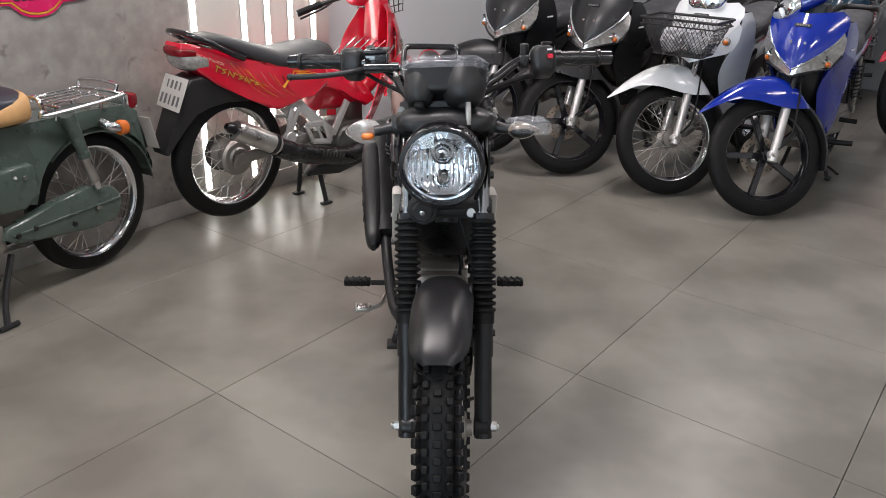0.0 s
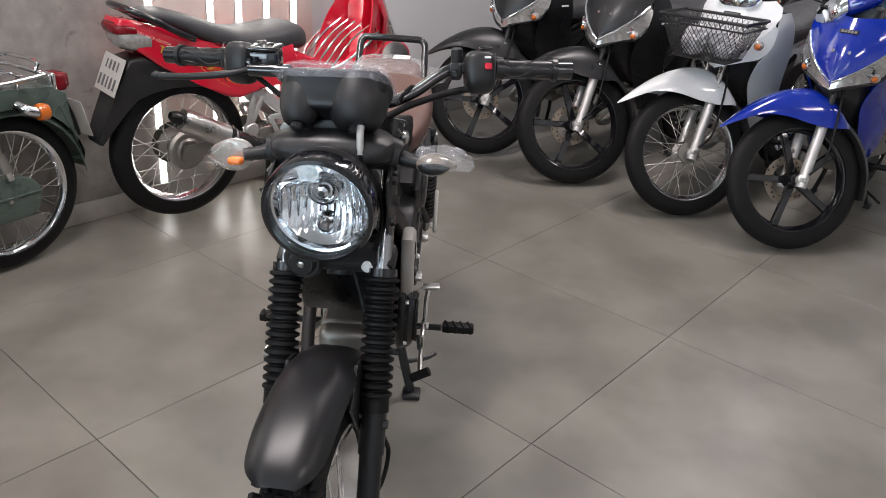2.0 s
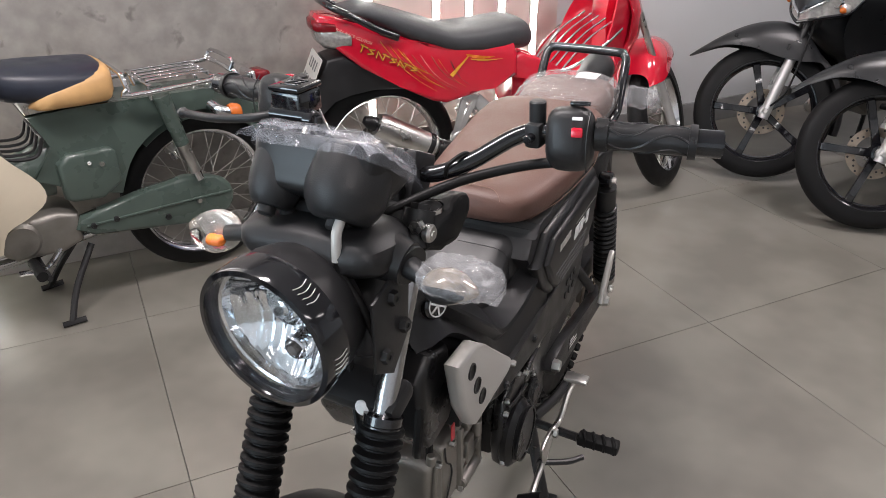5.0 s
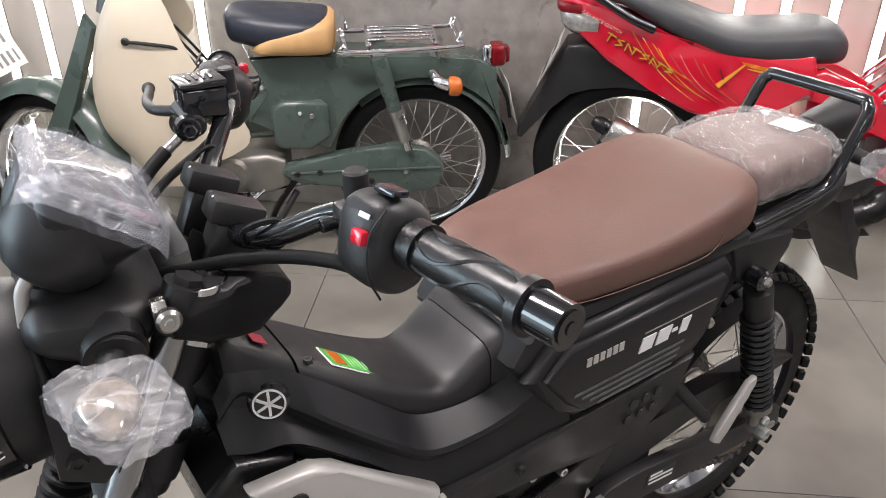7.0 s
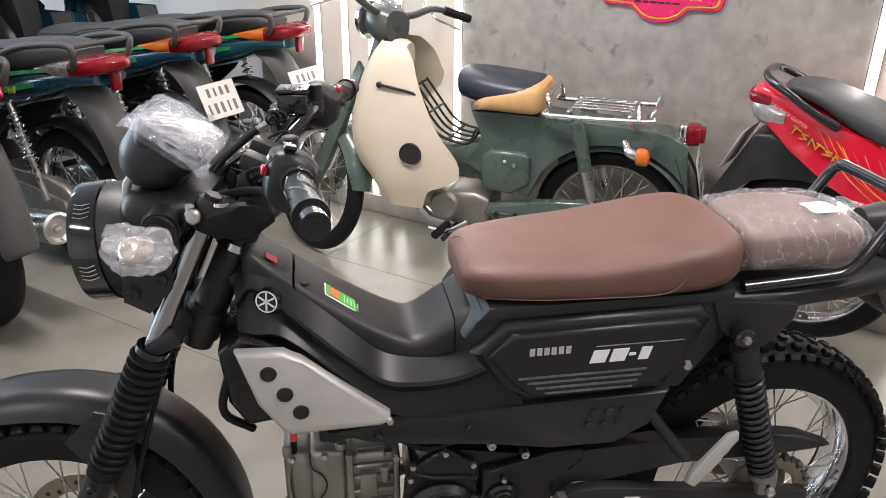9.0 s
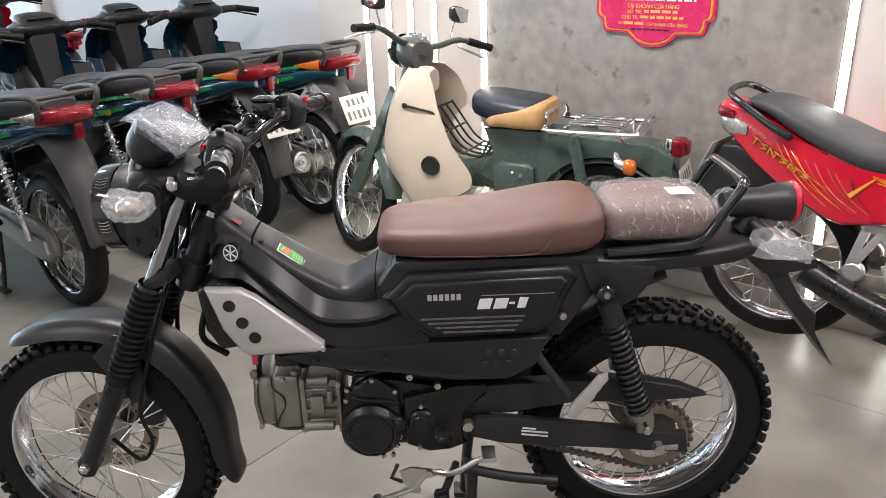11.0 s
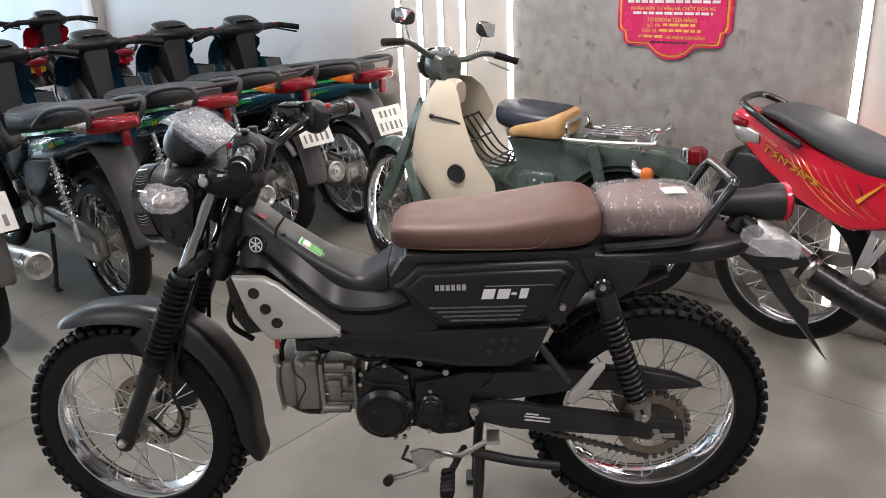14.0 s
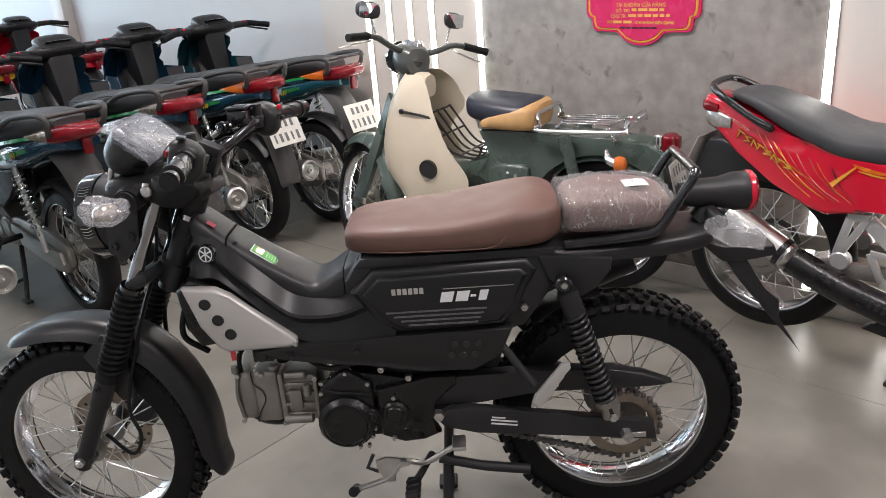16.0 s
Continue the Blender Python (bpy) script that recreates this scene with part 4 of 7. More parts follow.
bar = part("handlebar", tube([(-0.395, 0.504, 1.029), (-0.27, 0.474, 1.034), (-0.205, 0.459, 1.036), (-0.165, 0.446, 1.029), (-0.115, 0.412, 0.999), (-0.075, 0.391, 0.984), (-0.043, 0.388, 0.983), (0.043, 0.388, 0.983), (0.075, 0.391, 0.984), (0.115, 0.412, 0.999), (0.165, 0.446, 1.029), (0.205, 0.459, 1.036), (0.27, 0.474, 1.034), (0.395, 0.504, 1.029)], 0.011, 16), GLOSS, hero, "gloss black tubular handlebar")
for s in (-1, 1):
    q = Matrix.Diagonal((s, 1, 1, 1))
    gr = part("grip", join(tube([GA, GA.lerp(GB, 0.5), GB], 0.0172, 22, 1), tube([GB - GN * 0.006, GB + GN * 0.003], 0.021, 22, 1), tube([GA - GN * 0.012, GA + GN * 0.003], 0.0205, 22, 1)), GRIP, bar, "black rubber grip with wavy grooves", m=q)
    part("grip_ribs", grip_waves(), GRIP, gr, m=q)
    part("bar_end", join(tube([GB + GN * 0.003, GB + GN * 0.032], 0.0165, 22, 1), tube([GB + GN * 0.032, GB + GN * 0.0335], 0.0125, 18, 1), tube([GB + GN * 0.0335, GB + GN * 0.0345], 0.005, 12, 1)), GLOSS, bar, m=q)
    sb = loft([(-0.034, 0.002, 0.016, 0.02), (-0.027, 0.001, 0.026, 0.032), (-0.005, -0.003, 0.03, 0.04), (0.018, -0.005, 0.027, 0.034), (0.03, -0.003, 0.015, 0.02)], 24, 3.4)
    part("switch_box", sb, BLACK, bar, "matt black switch housing", m=q @ pose(0.228, 0.463, 1.031, -14, 0, 13))
    part("box_seam", tube([(0.257, 0.45, 1.068), (0.259, 0.434, 1.05), (0.259, 0.431, 1.02), (0.257, 0.44, 0.996)], 0.001, 5), INK, bar, m=q)
    part("bar_clamp", join(box(0.036, 0.052, 0.024, (0.043, 0.391, 0.998), 0.005, 2, (-25, 0, 0)), box(0.032, 0.046, 0.05, (0.043, 0.38, 0.964), 0.006, 2, (-25, 0, 0))), BLACK, bar, m=q)
    for y, z in ((0.3765, 1.0125), (0.4065, 0.9985)):
        part("bolt", lathe([(0, -0.004), (0.0068, -0.004), (0.0068, 0.003), (0.0055, 0.0045), (0.003, 0.0045), (0.0028, 0.002), (0, 0.002)], 10, False, (0, 0, 0), "z"), GLOSS, bar, m=pose(0.043 * s, y, z, -25, 0, 0))
    part("mirror_boss", join(drum(0.0105, 0.03, (0.186, 0.457, 1.058), "z"), drum(0.0135, 0.018, (0.186, 0.456, 1.036), "z")), BLACK, bar, m=q)
    part("lever_clamp", box(0.022, 0.03, 0.032, (0.186, 0.452, 1.032), 0.006), BLACK, bar, m=q)
    part("clamp_bolt", drum(0.006, 0.02, (0.186, 0.434, 1.032), "y", 0.001, 10), GLOSS, bar, m=q)
    part("cable_tie", tube([(0.092, 0.385, 0.985), (0.098, 0.385, 1.002), (0.11, 0.41, 1.01), (0.112, 0.418, 0.992), (0.1, 0.4, 0.975)], 0.003, 6), RUBBER, bar, m=q)
part("switch", box(0.014, 0.008, 0.012, (0.247, 0.4315, 1.047), 0.0025, 2, (-14, 0, 13)), RED, bar, "red horn button")
part("switch", box(0.024, 0.016, 0.006, (0.239, 0.463, 1.073), 0.002, 2, (-14, 0, 13)), GLOSS, bar, "black dip switch")
part("print_bar", box(0.012, 0.0008, 0.004, (0.245, 0.4375, 1.062), 0, 1, (-30, 0, 13)), PRINT, bar)
part("switch", box(0.014, 0.01, 0.012, (-0.238, 0.4925, 1.055), 0.003), RED, bar, "red stop switch")
part("switch", box(0.014, 0.012, 0.01, (-0.236, 0.4965, 1.03), 0.003), BLACK, bar)
rsv = part("reservoir", box(0.052, 0.05, 0.034, (-0.167, 0.421, 1.047), 0.005), GLOSS, bar, "black brake fluid reservoir")
part("reservoir_cap", join(box(0.055, 0.053, 0.008, (-0.167, 0.421, 1.068), 0.003), *[box(0.03, 0.003, 0.002, (-0.167, 0.409 + 0.008 * k, 1.0725), 0.0005, 1) for k in range(4)]), GLOSS, rsv)
part("master_cylinder", join(drum(0.0125, 0.075, (-0.16, 0.402, 1.03), "x", 0.003), box(0.04, 0.05, 0.028, (-0.185, 0.43, 1.034), 0.006)), GLOSS, rsv)
part("banjo_bolt", join(drum(0.0135, 0.016, (-0.12, 0.392, 1.031), "x", 0.002, 20), drum(0.008, 0.024, (-0.117, 0.392, 1.031), "x", 0.002, 6)), GLOSS, rsv)
part("hose_crimp", tube([(-0.122, 0.388, 1.026), (-0.116, 0.365, 1.012)], 0.006, 12, 1), STEEL, rsv, "zinc hose end")
part("brake_hose_top", tube([(-0.116, 0.365, 1.012), (-0.105, 0.34, 0.995), (-0.08, 0.31, 0.972), (-0.04, 0.285, 0.94)], 0.0075, 10), RUBBER, rsv)
part("brake_lever", tube([(-0.19, 0.4, 1.03), (-0.225, 0.378, 1.026), (-0.29, 0.38, 1.018), (-0.345, 0.392, 1.013), (-0.37, 0.397, 1.012)], 0.0065, 10), BLACK, bar)
part("lever_tip", lathe([(0, -0.009), (0.006, -0.0075), (0.009, 0), (0.006, 0.0075), (0, 0.009)], 14, False, (-0.375, 0.397, 1.012), "x"), BLACK, bar)
part("throttle_cable", tube([(-0.205, 0.452, 1.01), (-0.165, 0.42, 0.995), (-0.1, 0.35, 0.98), (-0.05, 0.3, 0.95), (0.0, 0.28, 0.93)], 0.005, 8), RUBBER, bar)
part("wire_loom", tube([(0.225, 0.447, 1.003), (0.18, 0.432, 0.996), (0.13, 0.408, 0.984), (0.09, 0.375, 0.972), (0.03, 0.32, 0.945)], 0.0065, 10), RUBBER, bar)
part("key_tag", prism([(0.345, 0.945), (0.36, 0.95), (0.358, 0.985), (0.35, 0.992), (0.343, 0.982)], 0.046, 0.0485, 0.001), RUBBER, bar, "dark key fob")
part("key_tag", prism([(0.362, 0.935), (0.378, 0.94), (0.374, 0.962), (0.366, 0.966)], 0.055, 0.057, 0.0008), SILVER, bar, "grey star-shaped key tag")

# turn all that steers
for ob in hero.children:
    if ob not in (fw, rw):
        ob.matrix_local = STEER

# body
main = part("body_cover", loft([(0.345, 0.77, 0.045, 0.05), (0.385, 0.755, 0.06, 0.06), (0.447, 0.71, 0.075, 0.06), (0.516, 0.66, 0.085, 0.054), (0.588, 0.628, 0.09, 0.04), (0.638, 0.626, 0.092, 0.04), (0.68, 0.638, 0.095, 0.05), (0.73, 0.65, 0.1, 0.06), (0.78, 0.655, 0.1, 0.07)], 28, 4.0, True, 4, 0.22), SATIN, hero, "satin black step-through body cover")
flank = smooth5([(0.333, 0.805, 0.785, 0.73, 0.048, 0.058, 0.066), (0.36, 0.84, 0.815, 0.728, 0.052, 0.066, 0.078), (0.4, 0.822, 0.785, 0.73, 0.06, 0.08, 0.092), (0.457, 0.777, 0.735, 0.685, 0.07, 0.1, 0.102), (0.51, 0.728, 0.69, 0.635, 0.074, 0.112, 0.108), (0.559, 0.687, 0.652, 0.585, 0.077, 0.114, 0.112), (0.62, 0.674, 0.645, 0.572, 0.08, 0.116, 0.116), (0.675, 0.68, 0.652, 0.568, 0.082, 0.118, 0.118), (0.73, 0.71, 0.672, 0.57, 0.084, 0.12, 0.12), (0.78, 0.73, 0.68, 0.585, 0.086, 0.121, 0.121)], 5)
for s in (1, -1):
    part("flank_panel", sheet([[(0.85 * a * s, y, z0 - 0.012), (a * s, y, z0), ((a + 0.92 * (b - a)) * s, y, z1 + 0.004), (b * s, y, z1 - 0.003), ((b - 0.012) * s, y, z1 - 0.02), (c * s, y, z2 + 0.01), (0.9 * c * s, y, z2)] for y, z0, z1, z2, a, b, c in flank], 0.004), SATIN, main, angle=24)
part("centre_cover", loft([(0.425, 0.764, 0.062, 0.052), (0.447, 0.744, 0.067, 0.056), (0.507, 0.706, 0.071, 0.05), (0.578, 0.667, 0.074, 0.046), (0.615, 0.659, 0.077, 0.045), (0.662, 0.68, 0.079, 0.052), (0.672, 0.686, 0.079, 0.052)], 28, 6.0, True, 4, 0.06), BLACK, main, "matt black centre cover")
part("rear_step_cover", loft([(0.674, 0.682, 0.079, 0.056), (0.69, 0.69, 0.084, 0.058), (0.72, 0.7, 0.09, 0.06)], 28, 6.0, True, 3, 0.06), BLACK, main)
part("neck_cover", loft([(0.348, 0.815, 0.05, 0.05), (0.36, 0.814, 0.058, 0.056), (0.385, 0.792, 0.062, 0.058), (0.421, 0.765, 0.063, 0.054)], 28, 6.0, True, 3, 0.06), BLACK, main)
bolt(main, (0.05, 0.44, 0.806), 0.006, INK, "z", 0.005)
part("label", box(0.04, 0.086, 0.0012, (0, 0, 0), 0.0003, 1), PRINT, main, "green and white instruction sticker", m=pose(0.026, 0.504, 0.7575, -37, 0, 0))
part("label_field", box(0.036, 0.082, 0.0012, (0, 0, 0.0007), 0.0003, 1), LABEL, main, m=pose(0.026, 0.504, 0.7575, -37, 0, 0))
part("label_mark", box(0.028, 0.018, 0.0008, (-0.001, -0.024, 0.0014)), AMBER, main, m=pose(0.026, 0.504, 0.7575, -37, 0, 0))
for k in range(7):
    part("label_bar", box(0.026 - 0.005 * (k % 3), 0.0016, 0.0006, (0, 0.033 - 0.0065 * k, 0.0014)), PALEGREEN, main, m=pose(0.026, 0.504, 0.7575, -37, 0, 0))
part("label", box(0.018, 0.02, 0.0012, (0, 0, 0), 0.0003, 1), STICKER, main, "small red and blue sticker", m=pose(0.036, 0.392, 0.8475, -38, 4, 0))
part("front_shield", prism([(0.3, 0.71), (0.335, 0.74), (0.4, 0.72), (0.42, 0.6), (0.4, 0.58), (0.335, 0.572), (0.308, 0.62)], -0.088, 0.088, 0.014, 3), ENGBLACK, hero)
twin("lower_cover", lambda: prism([(0.46, 0.574), (0.557, 0.586), (0.66, 0.584), (0.763, 0.592), (1.036, 0.6), (1.006, 0.531), (0.945, 0.496), (0.836, 0.502), (0.72, 0.524), (0.6, 0.538), (0.528, 0.548)], 0.085, 0.126, 0.006, 2), BLACK, hero, "matt black lower side cover")
for s in (1, -1):
    # Dimples are dark discs: their shade lies in the colour.
    for k in range(6):
        part("dimple", drum(0.0085, 0.003, (0.1272 * s, 0.905 + 0.026 * (k % 3) - 0.008 * (k // 3), 0.564 - 0.026 * (k // 3)), "x", 0.001, 14), INK, hero)
    for y, z in ((0.54, 0.56), (0.69, 0.56)):
        bolt(hero, (0.128 * s, y, z), 0.0075, BLACK)
    bolt(hero, (0.132 * s, 0.56, 0.592), 0.006, STEEL)
    bolt(hero, (0.122 * s, 1.061, 0.642), 0.009, STEEL)
twin("silver_cover", lambda: prism([(0.33, 0.736), (0.402, 0.732), (0.43, 0.712), (0.562, 0.602), (0.562, 0.588), (0.545, 0.581), (0.405, 0.579), (0.39, 0.59), (0.357, 0.642)], 0.104, 0.13, 0.009, 3), SILVER, hero, "matt silver side cover with three black holes")
for s in (1, -1):
    # Black discs colour in the shade of the cover's openings.
    for y, z in ((0.378, 0.698), (0.4, 0.659), (0.422, 0.624)):
        part("cover_hole", lathe([(0.0, 0.0), (0.0105, 0.0), (0.0105, 0.0022), (0.0125, 0.0022), (0.013, 0.0)], 18, False, (0.1302 * s, y, z), "x"), INK, hero)
    bd = part("badge", lathe([(0, 0.005), (0.019, 0.005), (0.022, 0.002), (0.0225, -0.006)], 28, False, (0, 0, 0), "x"), GLOSS, hero, "round maker badge")
    bd.matrix_local = pose(0.0715 * s, 0.383, 0.792, 0, 0, -20 * s) @ pose(0, 0, 0, 0, -8 if s > 0 else 188, 0)
    part("badge_ring", lathe([(0.0155, 0.0052), (0.0155, 0.0062), (0.0175, 0.0062), (0.0175, 0.0052)], 28, False), PRINT, bd)
    for k in range(3):
        part("badge_fork", box(0.0008, 0.003, 0.029, (0.0058, 0, 0), 0, 1, (60 * k, 0, 0)), PRINT, bd)
part("under_seat", prism([(0.68, 0.72), (0.71, 0.765), (1.13, 0.77), (1.14, 0.7), (1.06, 0.59), (0.78, 0.585)], -0.112, 0.112, 0.012), BLACK, hero)
twin("side_cover", lambda: prism([(0.689, 0.7), (0.741, 0.75), (1.07, 0.756), (1.092, 0.73), (1.042, 0.64), (1.016, 0.604), (0.783, 0.6), (0.747, 0.631)], 0.1, 0.128, 0.014, 3), SATIN, hero, "satin black side cover with white print")
twin("side_cover_face", lambda: prism([(0.715, 0.698), (0.753, 0.735), (1.055, 0.74), (1.07, 0.726), (1.028, 0.648), (1.006, 0.618), (0.79, 0.615), (0.76, 0.64)], 0.12, 0.138, 0.011, 3), SATIN, hero)
for s in (1, -1):
    X = 0.1386 * s
    for k in range(4):
        part("print_stripe", box(0.0008, 0.215 - 0.022 * k, 0.0042, (X, 0.873 + 0.004 * k, 0.655 - 0.0105 * k)), BARGREY, hero)
    part("print_line", box(0.0008, 0.15, 0.0018, (X, 0.965, 0.7045)), STEEL, hero)
    for k, wd in enumerate((0.029, 0.029, 0.012, 0.02)):
        y = (0.896, 0.929, 0.953, 0.973)[k]
        part("logo_bar", prism([(y - wd / 2, 0.674), (y - wd / 2 + 0.006, 0.697), (y + wd / 2 + 0.004, 0.697), (y + wd / 2 - 0.003, 0.674)] if k != 2 else [(y - wd / 2, 0.683), (y - wd / 2 + 0.001, 0.688), (y + wd / 2, 0.688), (y + wd / 2, 0.683)], X - 0.0006 * s, X + 0.0008 * s, 0), PRINT, hero, "white model mark")
    nb = part("name_frame", lathe([(0.0, 0.0), (0.5, 0.0), (0.52, -0.04), (0.5, -0.08)], 32, False, (0, 0, 0), "x"), GLOSS, hero, m=pose(X - 0.002 * s, 0.815, 0.704) @ Matrix.Diagonal((0.05, 0.09, 0.03, 1)))
    for k in range(6):
        part("name_bar", box(0.0012, 0.0085, 0.0135, (X + 0.0008 * s, 0.7855 + 0.0118 * k, 0.7035)), SILVER, nb)

# seat and tail
SEATROWS = ((0.681, 0.806, 0.788, 0.045), (0.688, 0.824, 0.778, 0.078), (0.712, 0.835, 0.771, 0.1), (0.76, 0.84, 0.768, 0.116), (0.83, 0.844, 0.768, 0.127), (0.9, 0.848, 0.768, 0.134), (0.98, 0.859, 0.768, 0.138), (1.05, 0.871, 0.768, 0.137), (1.105, 0.875, 0.771, 0.128), (1.138, 0.865, 0.783, 0.104), (1.15, 0.848, 0.797, 0.07))
seat = part("seat", loft([(y, (a + b) / 2, hw, (a - b) / 2) for y, a, b, hw in SEATROWS], 40, 3.3), BROWN, hero, "brown leatherette seat with stitched seam")
part("nose_seam", tube([(-0.05, 0.682, 0.795), (-0.052, 0.687, 0.82), (-0.035, 0.7, 0.8335), (0, 0.703, 0.8345), (0.035, 0.7, 0.8335), (0.052, 0.687, 0.82), (0.05, 0.682, 0.795)], 0.0006, 5), THREAD, seat)
for s in (1, -1):
    part("seam", tube([(0.099 * s, 0.714, 0.784), (0.1235 * s, 0.8, 0.787), (0.1335 * s, 0.88, 0.789), (0.138 * s, 0.97, 0.789), (0.1385 * s, 1.01, 0.796), (0.137 * s, 1.035, 0.822), (0.131 * s, 1.07, 0.842), (0.112 * s, 1.11, 0.857)], 0.0007, 5), THREAD, seat)
part("seat_base", prism([(0.7, 0.752), (0.72, 0.775), (1.13, 0.775), (1.13, 0.755)], -0.118, 0.118, 0.006), BLACK, hero)
part("pillion_pad", loft([(1.158, 0.822, 0.07, 0.03), (1.178, 0.825, 0.092, 0.043), (1.26, 0.828, 0.098, 0.046), (1.35, 0.824, 0.09, 0.04), (1.378, 0.822, 0.07, 0.03)], 24, 3.4), BROWN, hero)
part("pad_wrap", wrapped_pad(), PADFILM, hero, "brown pillion pad in crinkled clear wrap", m=pose(0, 1.27, 0.827) @ Matrix.Diagonal((1.02, 1.07, 0.97, 1)))
part("paper_label", crumple(sheet([[(0.01 + 0.05 * i / 8, 1.285 + 0.05 * j / 8, 0.878) for i in range(9)] for j in range(9)], 0.0008), 0.003, 30, 6), PRINT, hero, "white paper label")
part("rack", join(tube([(0.098, 1.152, 0.77), (0.1, 1.28, 0.779), (0.101, 1.33, 0.785), (0.102, 1.355, 0.803), (0.1, 1.385, 0.85), (0.098, 1.412, 0.893), (0.09, 1.42, 0.905), (0.075, 1.423, 0.91), (-0.075, 1.423, 0.91), (-0.09, 1.42, 0.905), (-0.098, 1.412, 0.893), (-0.1, 1.385, 0.85), (-0.102, 1.355, 0.803), (-0.101, 1.33, 0.785), (-0.1, 1.28, 0.779), (-0.098, 1.152, 0.77)], 0.0105, 12, 3)), GLOSS, hero, "glossy black grab rail")
part("tail_cover", loft([(1.1, 0.73, 0.112, 0.04), (1.16, 0.732, 0.11, 0.036), (1.26, 0.742, 0.104, 0.022), (1.39, 0.746, 0.09, 0.024), (1.46, 0.752, 0.072, 0.022), (1.49, 0.76, 0.045, 0.012)], 24, 4.5), BLACK, hero)
tl = part("tail_light", lathe([(0, -0.09), (0.024, -0.085), (0.032, -0.045), (0.034, 0.0), (0.042, 0.03), (0.0425, 0.062), (0.04, 0.066), (0, 0.066)], 32, False, (0, 1.5, 0.833), "y"), BLACK, hero, "round tail lamp in a black housing")
part("tail_lens", lathe([(0.0405, 0.0655), (0.039, 0.074), (0.025, 0.08), (0, 0.082)], 32, False, (0, 1.5, 0.833), "y"), REDLENS, tl)
part("lamp_ring", lathe([(0.0425, 0.058), (0.0445, 0.06), (0.0445, 0.068), (0.0405, 0.069)], 32, False, (0, 1.5, 0.833), "y"), RED, tl)
part("lamp_foot", tube([(0, 1.46, 0.77), (0, 1.49, 0.805)], 0.03, 14, 1), BLACK, tl)
for s in (1, -1):
    part("signal_stalk", tube([(0.03 * s, 1.475, 0.8), (0.085 * s, 1.485, 0.79)], 0.013, 12, 1), BLACK, hero)
    part("signal_bag", pouch(0.046, 0.056, 0.026, 0.009, 5 + s), PLASTIC_WRAP, hero, "clear crumpled protective bag", m=pose(0.125 * s, 1.5, 0.785, -18, 0, 12 * s))
part("plate_stay", join(prism([(1.44, 0.745), (1.5, 0.72), (1.61, 0.722), (1.62, 0.698), (1.545, 0.688), (1.5, 0.69)], -0.055, 0.055, 0.004), prism([(1.51, 0.69), (1.55, 0.7), (1.595, 0.615), (1.636, 0.585), (1.632, 0.545), (1.695, 0.445), (1.605, 0.56), (1.545, 0.635)], -0.045, 0.045, 0.004)), BLACK, hero, "black plastic plate holder and mudflap")
twin("tail_bracket", lambda: prism([(1.09, 0.762), (1.25, 0.74), (1.246, 0.712), (1.216, 0.674), (1.185, 0.655), (1.162, 0.662), (1.115, 0.7)], 0.088, 0.118, 0.007, 2), BLACK, hero)
part("inner_fender", arch((AXR.y, AXR.z), 0.33, 98, 128, 0.05, 0.012), BLACK, hero)

# engine, frame
part("frame_spine", tube([(0, 0.33, 0.82), (0, 0.5, 0.64), (0, 0.72, 0.55), (0, 0.88, 0.4)], 0.03, 12), BLACK, hero)
part("carburettor", join(box(0.07, 0.1, 0.07, (0.0, 0.52, 0.545), 0.012), drum(0.02, 0.12, (0, 0.55, 0.545), "x")), BLACK, hero)
eng = part("engine", prism([(0.6, 0.45), (0.65, 0.495), (0.72, 0.48), (0.82, 0.46), (0.845, 0.42), (0.825, 0.335), (0.74, 0.315), (0.66, 0.315), (0.6, 0.345)], -0.095, 0.09, 0.012), ENGBLACK, hero, "engine with black cases and grey cylinder")
part("crankcase_cover", prism([(0.58, 0.385), (0.586, 0.435), (0.596, 0.472), (0.655, 0.51), (0.709, 0.465), (0.714, 0.4), (0.706, 0.342), (0.69, 0.32), (0.655, 0.304), (0.615, 0.31), (0.59, 0.338)], 0.086, 0.11, 0.01, 3), ENGBLACK, eng)
part("clutch_cover", join(drum(0.066, 0.03, (0.112, 0.646, 0.373), "x", 0.01, 44), drum(0.053, 0.034, (0.118, 0.646, 0.376), "x", 0.006, 44), lathe([(0.0535, 0.0), (0.0535, 0.004), (0.05, 0.004), (0.05, 0.0)], 44, False, (0.1335, 0.646, 0.376))), ENGBLACK, eng)
part("cover_web", tube([(0.112, 0.6, 0.462), (0.114, 0.632, 0.452), (0.114, 0.675, 0.448), (0.112, 0.708, 0.44)], 0.004, 8), ENGBLACK, eng)
part("cover_boss", join(drum(0.02, 0.018, (0.114, 0.7, 0.39), "x", 0.004, 24), drum(0.012, 0.02, (0.116, 0.7, 0.39), "x", 0.003, 20)), ENGBLACK, eng)
part("sprocket_cover", prism([(0.717, 0.45), (0.84, 0.472), (0.905, 0.48), (0.905, 0.45), (0.845, 0.418), (0.834, 0.36), (0.86, 0.325), (0.82, 0.308), (0.772, 0.304), (0.722, 0.325), (0.719, 0.39)], 0.08, 0.106, 0.008, 3), ENGBLACK, eng)
part("drive_cap", join(drum(0.032, 0.014, (0.109, 0.757, 0.386), "x", 0.005, 36), drum(0.022, 0.018, (0.11, 0.757, 0.386), "x", 0.004, 32)), ENGBLACK, eng)
part("frame_plate", prism([(0.72, 0.5), (0.7, 0.56), (1.03, 0.56), (1.0, 0.47), (0.95, 0.4), (0.86, 0.33), (0.8, 0.34)], -0.066, 0.066, 0.008), BLACK, hero)
